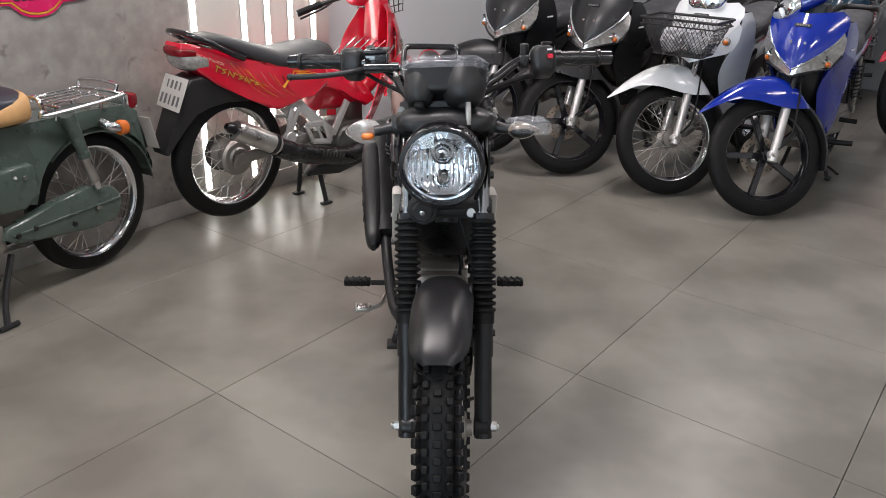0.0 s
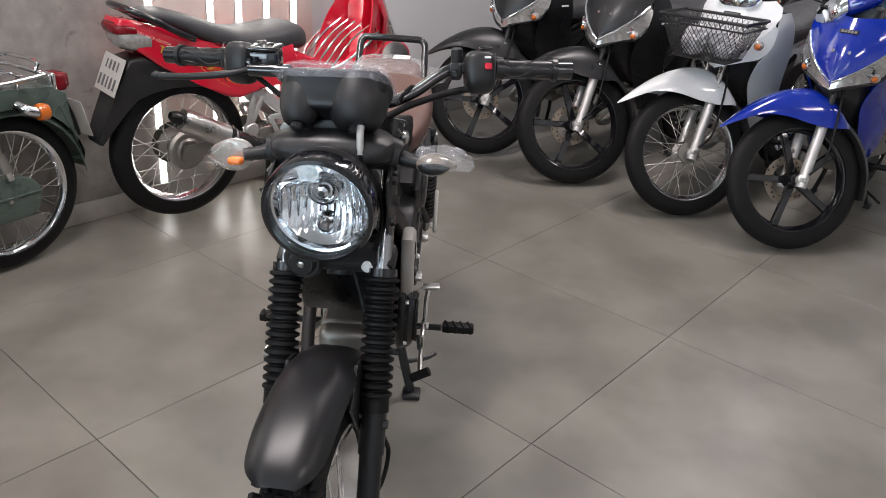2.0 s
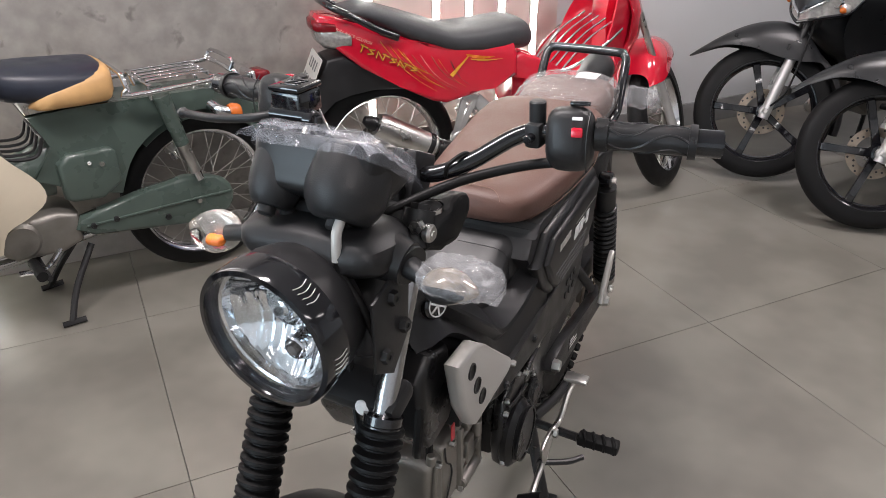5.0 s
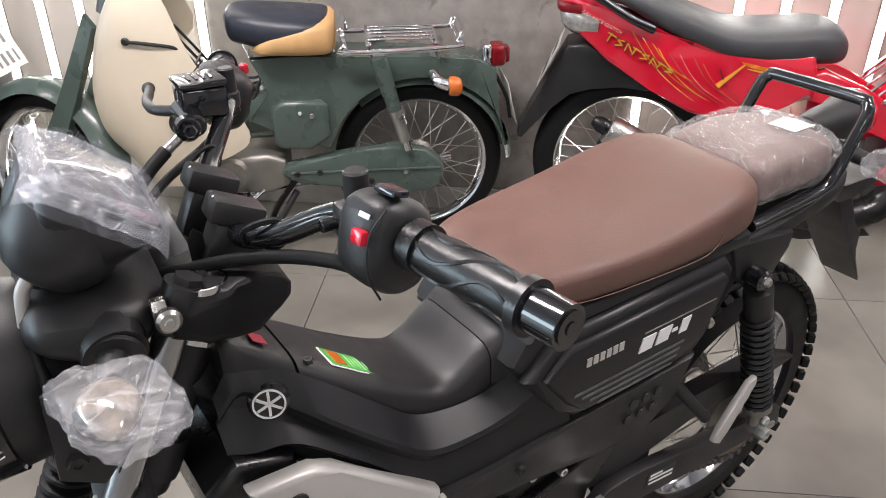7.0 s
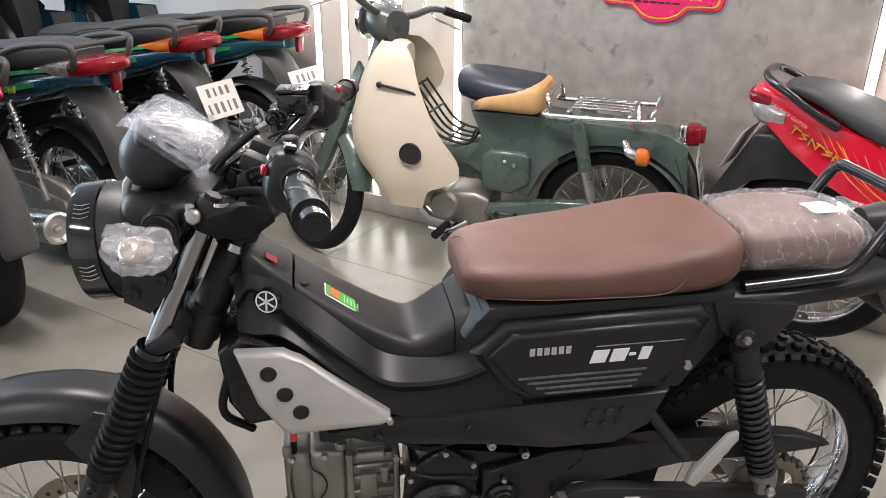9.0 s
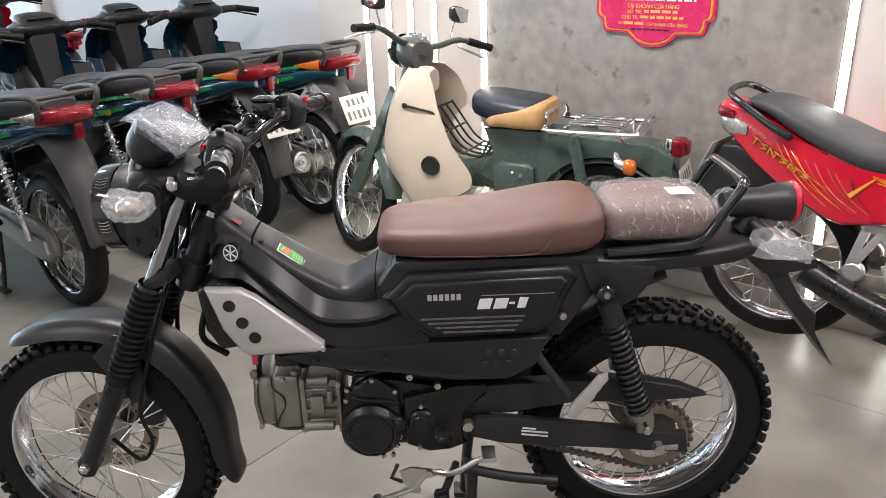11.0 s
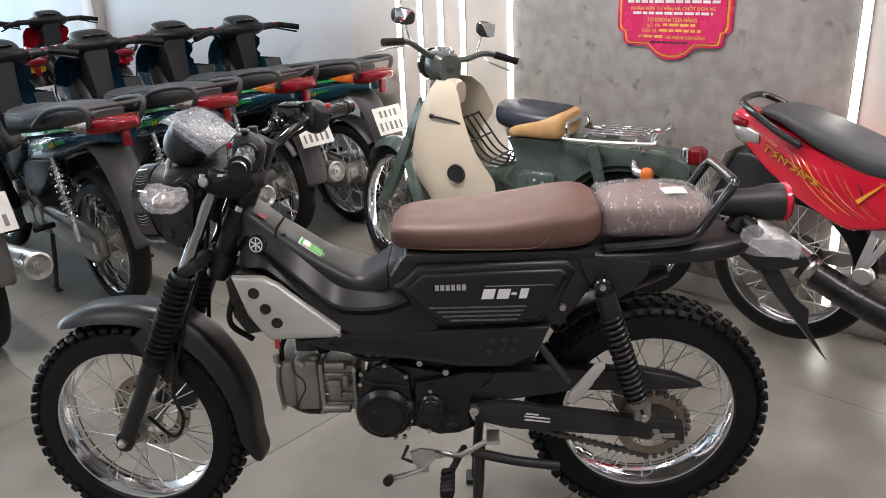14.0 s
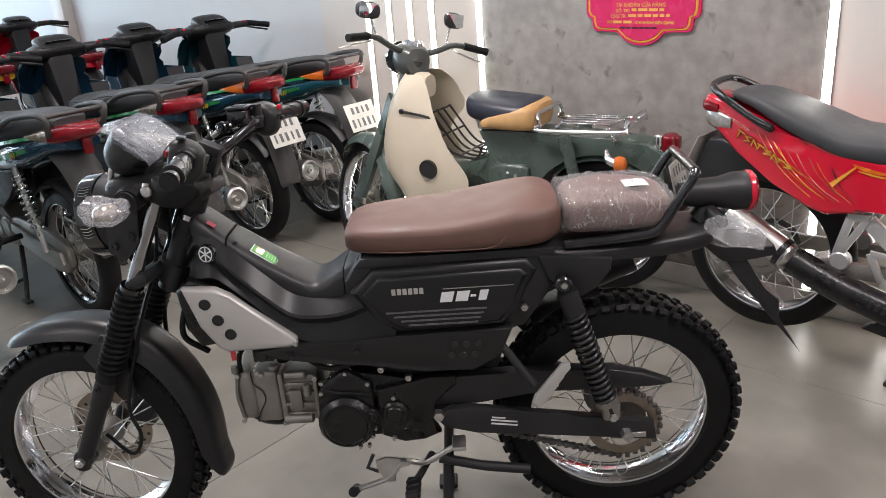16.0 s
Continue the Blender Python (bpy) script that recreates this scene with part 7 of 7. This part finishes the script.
        part("fork_leg", tube([(0.07 * s, -0.008, R - 0.03), (0.07 * s, 0.12, R + 0.27)], 0.019, 14, 1), SILVERLEG, b, m=S)
        part("fork_tube", tube([(0.07 * s, 0.12, R + 0.27), (0.07 * s, 0.23, 0.8)], 0.0135, 12, 1), STEEL, b, m=S)
        part("leg_shield", strip(mirror_x([(0.07, 0.26, 0.9), (0.075, 0.27, 0.75), (0.08, 0.31, 0.6), (0.085, 0.4, 0.45), (0.09, 0.48, 0.36)], s), mirror_x([(0.1, 0.34, 0.92), (0.16, 0.4, 0.78), (0.17, 0.46, 0.62), (0.16, 0.52, 0.47), (0.13, 0.56, 0.37)], s), 0.006, 4), RED, b)
        part("stand_leg", tube([(0.06 * s, 0.8, 0.27), (0.08 * s, 0.79, 0.15), (0.105 * s, 0.785, 0.045)], 0.012, 8), BLACK, b)
        part("stand_foot", box(0.03, 0.06, 0.014, (0.107 * s, 0.785, 0.034), 0.004), BLACK, b)
        part("handlebar", tube([(0.02 * s, 0.35, 0.98), (0.14 * s, 0.37, 1.01), (0.34 * s, 0.44, 0.99)], 0.012, 10), BLACK, b, m=S)
        part("grip", tube([(0.23 * s, 0.4, 1.005), (0.35 * s, 0.444, 0.99)], 0.017, 12, 1), RUBBER, b, m=S)
        part("lever", tube([(0.19 * s, 0.35, 1.0), (0.25 * s, 0.33, 0.985), (0.36 * s, 0.38, 0.965)], 0.0055, 8), BLACK, b, m=S)
    part("front_cover", sheet([[(hw * k / 5, y + 0.1 * abs(k / 5) ** 1.8, z) for k in range(-5, 6)] for z, hw, y in ((0.62, 0.06, 0.2), (0.7, 0.09, 0.17), (0.8, 0.1, 0.17), (0.88, 0.09, 0.2), (0.95, 0.07, 0.24))], 0.005), RED, b)
    part("column", prism([(0.26, 0.6), (0.24, 0.8), (0.28, 0.98), (0.36, 0.98), (0.34, 0.8), (0.36, 0.6)], -0.05, 0.05, 0.02, 3), RED, b)
    part("handlebar_cover", loft([(0.2, 0.985, 0.05, 0.03), (0.25, 0.99, 0.1, 0.05), (0.33, 1.0, 0.12, 0.05), (0.39, 1.015, 0.08, 0.025)], 20, 2.6), RED, b, m=S)
    part("front_fender", beak(R), RED, b, m=S)
    part("spine", loft([(0.32, 0.62, 0.05, 0.06), (0.45, 0.53, 0.045, 0.05), (0.6, 0.52, 0.055, 0.055), (0.76, 0.56, 0.08, 0.08)], 16), RED, b)
    e = part("engine", join(prism([(0.5, 0.4), (0.7, 0.42), (0.8, 0.37), (0.78, 0.24), (0.58, 0.22), (0.5, 0.28)], -0.09, 0.09, 0.015), drum(0.075, 0.2, (0, 0.62, 0.32), "x", 0.012), box(0.1, 0.1, 0.13, (0, 0.52, 0.43), 0.012)), ALLOY_DARK, b)
    part("lower_cover", prism([(0.5, 0.2), (0.56, 0.26), (0.85, 0.24), (0.9, 0.2), (0.7, 0.17)], -0.12, -0.06, 0.01), BLACK, b)
    gd = part("crash_guard", tube([(0.15, 0.35, 0.76), (0.17, 0.45, 0.7), (0.12, 0.56, 0.62), (0.0, 0.6, 0.6), (-0.12, 0.56, 0.62), (-0.17, 0.45, 0.7), (-0.15, 0.35, 0.76)], 0.006, 8), CHROME, b, "chrome wire carrier")
    for k in range(5):
        part("guard_bar", tube([((k - 2) * 0.05, 0.36, 0.78), ((k - 2) * 0.05, 0.46, 0.72), ((k - 2) * 0.05, 0.57, 0.61)], 0.0045, 6), CHROME, gd)
    bk = part("basket", tube([(0.12, 0.12, 0.985), (0.12, -0.08, 0.985), (-0.12, -0.08, 0.985), (-0.12, 0.12, 0.985), (0.12, 0.12, 0.985)], 0.005, 6, 1), BLACK, b, "small black wire basket", m=S)
    for k in range(9):
        part("basket_wire", tube([(-0.12 + 0.03 * k, -0.08, 0.985), (-0.09 + 0.0225 * k, -0.05, 0.88), (-0.09 + 0.0225 * k, 0.1, 0.88), (-0.12 + 0.03 * k, 0.12, 0.985)], 0.0025, 5, 1), BLACK, bk, m=S)
    for z, k in ((0.95, 0.97), (0.915, 0.87), (0.88, 0.77)):
        part("basket_wire", tube([(0.12 * k, 0.12, z), (0.12 * k, -0.08 * k, z), (-0.12 * k, -0.08 * k, z), (-0.12 * k, 0.12, z)], 0.0025, 5, 1), BLACK, bk, m=S)
    for ob in b.children:
        if "wheel" not in ob.name:
            ob.location.z += DROP
    return b


def vintage(m):
    b = thing("moped", m, "vintage grey-green step-through moped with ivory leg shield", "moped")
    R, WB = 0.275, 1.18
    P, ax = Vector((0, 0.3, 0.8)), Vector((0, 0.42, 0.907))
    S = Matrix.Translation(P) @ Matrix.Rotation(radians(-30), 4, ax) @ Matrix.Translation(-P)
    S = Matrix.Translation((0, 0, R - (S @ Vector((0, 0, R))).z)) @ S
    wheel(b, "front_wheel", (0, 0, R), R, 0.226, 0.03, "spoke", 0.05, 0.09, m=S)
    wheel(b, "rear_wheel", (0, WB, R + 0.008), R, 0.226, 0.032, "spoke", 0.055, 0.09)
    arc = [(WB + 0.303 * math.cos(radians(a)), 0.283 + 0.303 * math.sin(radians(a))) for a in range(18, 153, 9)]
    shell_ = part("body_shell", prism([(0.68, 0.66), (0.8, 0.665), (0.96, 0.66), (1.2, 0.65), (1.36, 0.635), (1.42, 0.6), (1.425, 0.53), (1.435, 0.44), (1.465, 0.35), (1.455, 0.345)] + arc + [(0.9, 0.37), (0.8, 0.4), (0.66, 0.47), (0.73, 0.56)], -0.085, 0.085, 0.026, 4, lambda y, z: 1.0 - 0.25 * max(0, (y - 0.9) / 0.55)), GREEN, b, "grey-green pressed steel body")
    part("spine", loft([(0.3, 0.6, 0.05, 0.07), (0.4, 0.5, 0.05, 0.06), (0.55, 0.45, 0.055, 0.055), (0.72, 0.48, 0.07, 0.09)], 18), GREEN, b)
    part("rear_fender", arch((WB, 0.283), 0.306, 4, 130, 0.068, 0.026, 24, 8, 0.003, 0.0), GREEN, b)
    for s in (1, -1):
        part("side_cover", prism([(0.727, 0.51), (0.76, 0.535), (0.88, 0.535), (0.9, 0.52), (0.902, 0.42), (0.84, 0.378), (0.75, 0.385), (0.73, 0.4)], 0.07 * s, 0.112 * s, 0.014, 3), GREEN, b)
        bolt(b, (0.114 * s, 0.85, 0.49), 0.009)
        bolt(b, (0.114 * s, 0.815, 0.5), 0.006, PRINT)
        sh = part("shock_absorber", tube([(0.115 * s, 1.115, 0.46), (0.115 * s, 1.14, 0.37)], 0.014, 12, 1), CHROME, b)
        part("shock_cover", tube([(0.115 * s, 1.058, 0.665), (0.115 * s, 1.1, 0.5)], 0.026, 14, 1, True, 0.022), GREEN, sh)
        part("spring_sleeve", tube([(0.115 * s, 1.1, 0.5), (0.115 * s, 1.13, 0.4)], 0.018, 14, 1), STEEL, sh)
        sg = part("turn_signal", tube([(0.085 * s, 1.22, 0.6), (0.118 * s, 1.236, 0.585), (0.125 * s, 1.266, 0.575)], 0.018, 12), CHROME, b)
        part("signal_lens", loft([(1.264, 0.573, 0.024, 0.026), (1.276, 0.573, 0.027, 0.03), (1.298, 0.571, 0.024, 0.027), (1.306, 0.57, 0.012, 0.014)], 16, 2.2), AMBER, sg, m=Matrix.Translation((0.125 * s, 0, 0)))
        part("stand_leg", tube([(0.06 * s, 0.78, 0.22), (0.1 * s, 0.7, 0.1), (0.14 * s, 0.66, 0.014)], 0.011, 8), BLACK, b)
        part("stand_foot", tube([(0.14 * s, 0.63, 0.01), (0.145 * s, 0.7, 0.012)], 0.01, 8, 1), BLACK, b)
        part("footpeg", tube([(0.1 * s, 0.6, 0.225), (0.23 * s, 0.6, 0.235)], 0.016, 10, 1), RUBBER, b)
        part("fork_leg", prism([(-0.03, 0.235), (0.03, 0.23), (0.11, 0.36), (0.19, 0.52), (0.29, 0.74), (0.25, 0.78), (0.12, 0.52), (0.02, 0.34), (-0.035, 0.28)], 0.042 * s, 0.066 * s, 0.008), GREEN, b, m=S)
        part("front_link", box(0.016, 0.11, 0.03, (0.06 * s, 0.03, R), 0.008), STEEL, b, m=S)
        stalk = part("mirror_stalk", tube([(0.16 * s, 0.33, 0.985), (0.18 * s, 0.31, 1.03), (0.2 * s, 0.3, 1.09)], 0.004, 8), CHROME, b, m=S)
        part("mirror_head", loft([(-0.012, 0, 0.02, 0.012), (-0.006, 0, 0.05, 0.032), (0.006, 0, 0.052, 0.034), (0.012, 0, 0.045, 0.028)], 20, 2.8), BLACK, stalk, m=S @ pose(0.21 * s, 0.3, 1.105, 8, 0, -10 * s))
        part("mirror_glass", box(0.09, 0.002, 0.055, (0.21 * s, 0.3135, 1.105), 0.001), MIRROR, stalk, m=S)
        part("handlebar", tube([(0.0, 0.33, 0.945), (0.1 * s, 0.34, 0.965), (0.2 * s, 0.35, 1.0), (0.33 * s, 0.39, 0.985)], 0.015, 12, 5, True, 0.011), DARKGREY, b, m=S)
        part("grip", tube([(0.235 * s, 0.362, 1.0), (0.34 * s, 0.394, 0.983)], 0.0165, 12, 1), RUBBER, b, m=S)
        part("lever", tube([(0.2 * s, 0.33, 0.985), (0.25 * s, 0.3, 0.97), (0.35 * s, 0.34, 0.94)], 0.005, 8), STEEL, b, m=S)
    ccase = [(WB + 0.075 * math.cos(radians(a)), 0.285 + 0.075 * math.sin(radians(a))) for a in range(-70, 81, 25)]
    part("chain_case", prism([(0.74, 0.262), (0.76, 0.33), (0.95, 0.36), (1.1, 0.383)][1:] + ccase[::-1] + [(1.1, 0.212), (0.79, 0.26), (0.74, 0.29)], 0.06, 0.105, 0.016, 3), GREEN, b, "grey-green chain case")
    part("case_seam", tube([(0.105, 0.77, 0.3), (0.107, 1.0, 0.302), (0.107, 1.24, 0.3)], 0.004, 6, 1), GREEN, b)
    for y, z in ((0.79, 0.296), (0.86, 0.3), (1.02, 0.262), (1.13, 0.29)):
        bolt(b, (0.108, y, z), 0.011 if y < 1.1 else 0.009, BLACK if y < 1.1 else STEEL)
    part("front_fender", arch((0, R), 0.312, 5, 142, 0.06, 0.05, 26, 8, 0.003, 0.4), GREEN, b, m=S)
    rows = []
    for z, hw, yf, yr in smooth5(((0.88, 0.085, 0.335, 0.43), (0.83, 0.12, 0.305, 0.475), (0.74, 0.15, 0.265, 0.51), (0.6, 0.174, 0.235, 0.58), (0.5, 0.182, 0.24, 0.66), (0.44, 0.182, 0.265, 0.665), (0.4, 0.179, 0.295, 0.61), (0.37, 0.175, 0.315, 0.55), (0.3, 0.16, 0.355, 0.525)), 3):
        row = []
        for k in range(-14, 15):
            a = abs(k) / 14
            back = (yr - yf) * (1.0 if k > 0 else 0.5 + 0.45 * max(0, min(1, (z - 0.62) / 0.1)))
            row.append((hw * math.copysign(math.sin(math.pi / 2 * min(1, a / 0.6)), k), yf + back * (max(0, a - 0.28) / 0.72) ** 1.25, z))
        rows.append(row)
    ls = part("leg_shield", sheet(rows, 0.004), IVORY, b, "ivory plastic leg shield")
    part("shield_collar", loft([(0.35, 0.84, 0.05, 0.04), (0.38, 0.83, 0.06, 0.05), (0.42, 0.82, 0.045, 0.045)], 16, 2.6), IVORY, ls)
    # Shield stays whole; a dark disc paints the shade of the opening.
    for s in (1,):
        hole = part("shield_hole", lathe([(0, 0.006), (0.036, 0.006), (0.04, 0.01), (0.042, 0)], 24, False), INK, ls)
        hole.matrix_local = pose(0.1815 * s, 0.488, 0.51, 0, 0, 0) @ pose(0, 0, 0, 0, 0, 0 if s > 0 else 180)
    # wire carrier inside the leg shield
    car = part("wire_carrier", tube([(0.115, 0.44, 0.72), (0.115, 0.49, 0.66), (0.112, 0.55, 0.585), (0.11, 0.61, 0.556), (0.11, 0.68, 0.552), (0.11, 0.705, 0.6)], 0.0055, 8), BLACK, b, "black wire carrier")
    for x in (-0.11, -0.05, 0.0, 0.05):
        part("carrier_wire", tube([(x, 0.44, 0.72), (x, 0.49, 0.655), (x, 0.55, 0.58), (x, 0.61, 0.55), (x, 0.68, 0.55), (x, 0.705, 0.6)], 0.0045, 6), BLACK, car)
    for y, z in ((0.445, 0.715), (0.51, 0.63), (0.6, 0.556), (0.705, 0.6)):
        part("carrier_wire", tube([(-0.11, y, z), (0.11, y, z)], 0.0045, 6, 1), BLACK, car)
    part("carrier_arm", tube([(0.158, 0.362, 0.742), (0.16, 0.42, 0.735), (0.15, 0.5, 0.715), (0.115, 0.53, 0.66)], 0.005, 8), BLACK, car)
    part("arm_knob", drum(0.011, 0.014, (0.156, 0.362, 0.742), "x", 0.004), BLACK, car)
    hb = part("head_cover", loft([(0.25, 0.94, 0.05, 0.045), (0.29, 0.93, 0.075, 0.065), (0.34, 0.92, 0.075, 0.07), (0.38, 0.915, 0.055, 0.055)], 18, 2.6), DARKGREY, b, m=S)
    part("column", tube([(0, 0.345, 0.93), (0, 0.3, 0.78)], 0.045, 14, 1), DARKGREY, hb, m=S)
    part("speedometer", lathe([(0.045, -0.01), (0.045, 0.008), (0.036, 0.018), (0, 0.02)], 24, False, (0, 0.32, 0.985), "z"), CHROME, hb, m=S)
    part("headlight", lathe([(0.07, 0), (0.068, -0.02), (0.04, -0.03), (0, -0.034)], 28, False, (0, 0.235, 0.93), "y"), MIRROR, hb, m=S)
    st = part("seat", loft([(0.615, 0.755, 0.05, 0.03), (0.635, 0.752, 0.09, 0.048), (0.7, 0.745, 0.118, 0.056), (0.78, 0.735, 0.132, 0.06), (0.87, 0.728, 0.135, 0.06), (0.935, 0.728, 0.12, 0.054), (0.958, 0.728, 0.08, 0.036)], 26, 2.8), SEATNAVY, b, "dark blue and tan vinyl seat", m=Matrix.Translation((0, 0.064, 0)) @ Matrix.Diagonal((1, 0.9, 1, 1)))
    part("seat_side", loft([(0.7, 0.69, 0.1, 0.004), (0.73, 0.698, 0.13, 0.024), (0.79, 0.71, 0.1385, 0.04), (0.87, 0.718, 0.14, 0.051), (0.94, 0.722, 0.126, 0.055), (0.966, 0.724, 0.088, 0.042)], 26, 3.6), TAN, st, m=Matrix.Translation((0, 0.064, 0)) @ Matrix.Diagonal((1, 0.9, 1, 1)))
    part("seat_pan", prism([(0.68, 0.665), (0.66, 0.72), (0.92, 0.7), (0.93, 0.675)], -0.09, 0.09, 0.01), STEEL, st)
    rk = part("rack", tube([(0.12, 0.96, 0.7), (0.125, 0.965, 0.682), (0.125, 1.28, 0.69), (0.1, 1.3, 0.7), (-0.1, 1.3, 0.7), (-0.125, 1.28, 0.69), (-0.125, 0.965, 0.682), (-0.12, 0.96, 0.7)], 0.0085, 10, 3), CHROME, b, "chrome luggage rack")
    part("rack_hoop", tube([(0.12, 0.965, 0.69), (0.11, 0.955, 0.74), (0.06, 0.955, 0.745), (-0.06, 0.955, 0.745), (-0.11, 0.955, 0.74), (-0.12, 0.965, 0.69)], 0.0075, 8, 3), CHROME, rk)
    part("rack_hoop", tube([(0.1, 1.295, 0.7), (0.085, 1.31, 0.73), (-0.085, 1.31, 0.73), (-0.1, 1.295, 0.7)], 0.007, 8, 3), CHROME, rk)
    for k in range(5):
        part("rack_slat", box(0.014, 0.2, 0.006, ((k - 2) * 0.038, 1.13, 0.706), 0.002), CHROME, rk)
    for y in (1.03, 1.23):
        part("rack_bar", box(0.23, 0.016, 0.006, (0, y, 0.699), 0.002), CHROME, rk)
        for s in (1, -1):
            part("rack_foot", tube([(0.1 * s, y, 0.695), (0.07 * s, y + 0.01, 0.645)], 0.007, 8, 1), CHROME, rk)
    tl = part("tail_light", box(0.085, 0.03, 0.08, (0, 1.395, 0.63), 0.012, 3), CHROME, b)
    part("tail_lens", join(box(0.075, 0.05, 0.066, (0, 1.43, 0.632), 0.014, 3), box(0.05, 0.02, 0.05, (0, 1.458, 0.632), 0.008, 2)), REDLENS, tl)
    plate_part(b, pose(0, 1.468, 0.5, 14, 0, 0), 3)
    part("plate_frame", tube([(0.05, 1.42, 0.58), (0.03, 1.46, 0.5), (0.03, 1.475, 0.43)], 0.006, 6), BLACK, b)
    e = part("engine", join(prism([(0.54, 0.345), (0.7, 0.36), (0.76, 0.34), (0.76, 0.25), (0.7, 0.225), (0.56, 0.23)], -0.09, 0.09, 0.02, 3), drum(0.06, 0.2, (0, 0.585, 0.295), "x", 0.012), drum(0.045, 0.06, (0, 0.42, 0.3), "y"), drum(0.05, 0.14, (0, 0.48, 0.3), "y", 0.004)), ALLOY, b, "cast alloy engine")
    part("kick_lever", tube([(0.11, 0.68, 0.25), (0.16, 0.62, 0.225), (0.16, 0.55, 0.23)], 0.008, 8), CHROME, b)
    part("foot_bar", tube([(-0.2, 0.62, 0.21), (0.2, 0.62, 0.21)], 0.01, 8, 1), BLACK, b)
    part("exhaust", tube([(-0.03, 0.42, 0.26), (-0.07, 0.5, 0.17), (-0.11, 0.8, 0.18), (-0.12, 1.3, 0.24)], 0.02, 10), CHROME, b)
    return b


vintage(pose(-1.89, 0.458, 0, 0, 0, -28.9))
# row along the far end, noses to the room, wheels turned
new_row = "row of new motorbikes"
underbone(room(2.66, 1.74, 0, -90), "matt charcoal step-through motorbike with turned front wheel", MATT, MATT, SEATGREY, "cast", -44, modern=True, group=new_row, R=0.29)
underbone(room(2.66, 1.16, 0, -90), "matt charcoal step-through motorbike with turned front wheel", MATT, MATT, SEATGREY, "cast", -44, modern=True, group=new_row, R=0.29)
underbone(room(2.71, 0.58, 0, -90), "white step-through motorbike with black wire basket", PEARL, PEARL, SEATGREY, "spoke", -44, basket=True, group=new_row, R=0.29)
underbone(room(2.72, 0.09, 0, -90), "glossy blue step-through motorbike with black cast wheels", BLUE, BLUE, SEATGREY, "cast", -47, modern=True, group=new_row, R=0.295)
behind = "motorbikes behind the new row"
underbone(room(4.85, -0.17, 0, -90), "red step-through motorbike with spoked wheels", RED, RED, SEATGREY, "spoke", -22, group=behind)
for k, (u, w) in enumerate(((4.95, 0.42), (4.9, 1.0), (4.95, 1.6))):
    underbone(room(u, w, 0, -90), "dark step-through motorbike parked behind the front row", (NAVY, MATT, NAVY)[k], (NAVY, MATT, NAVY)[k], SEATGREY, "spoke", -25, group=behind)
# used ones, tails to the room
used = "row of used motorbikes"
for k, (u, w, paint, acc, lmp) in enumerate(((-1.47, 0.076, NAVY, GREENFLASH, SMOKE), (-1.44, 0.63, NAVY, GREENFLASH, SMOKE), (-1.5, 1.12, NAVY, GREENFLASH, SMOKE), (-1.56, 1.6, NAVY, GREENFLASH, AMBER), (-1.44, 1.99, TEAL, GREENFLASH, AMBER))):
    underbone(room(u - 1.22, w, 0, -90), ("used dark teal step-through motorbike with worn black seat", "used bright teal step-through motorbike with amber signals")[k == 4], paint, paint, SEATBLACK, "spoke", plate=0 if k in (1, 2) else k + 1, group=used, accent=acc, lamp=lmp, guard=DUSTY, R=0.28)
for u, w, paint, word, n in ((-3.98, 1.33, YELLOW, "yellow", 4), (-3.9, 1.9, RED, "red", 5), (-3.95, 0.72, SILVER, "silver", 6), (-3.9, 0.15, NAVY, "dark", 7), (-5.85, 0.1, RED, "red", 3), (-5.9, 0.68, YELLOW, "yellow", 8), (-5.85, 1.25, SILVER, "silver", 9)):
    underbone(room(u - 1.22, w, 0, -90), "used " + word + " step-through motorbike parked behind the front row", paint, paint, SEATBLACK, "spoke", plate=n, group=used, R=0.28)
# the red sports moped is up on its centre stand, rear wheel off the floor
sports(pose(-0.002, 2.8725, 0.0, 0, 0, 136.4))
# water bottles on a shelf at the far end
shelf = thing("shelf", room(-7.3, 1.9), "wooden shelf board on metal legs", "shelf")
part("board", block(-0.5, 0.5, -0.25, 0.25, 0.82, 0.85, 0.004), WOODTAN, shelf)
for a in (-0.47, 0.47):
    for c in (-0.22, 0.22):
        part("leg", block(a - 0.02, a + 0.02, c - 0.02, c + 0.02, 0, 0.82, 0.003), STEEL, shelf)
for k in range(3):
    btl = thing("water_bottle", room(-7.6 + 0.3 * k, 1.9, 0.852), "large blue clear water bottle on the shelf", "bottle", "water bottles")
    part("body", lathe([(0, 0), (0.12, 0), (0.13, 0.02), (0.13, 0.08), (0.125, 0.1), (0.13, 0.12), (0.13, 0.28), (0.1, 0.33), (0.03, 0.37), (0.03, 0.41), (0, 0.41)], 28, False, (0, 0, 0), "z"), BOTTLE, btl)
    part("cap", drum(0.034, 0.04, (0, 0, 0.405), "z", 0.005), PRINT, btl)
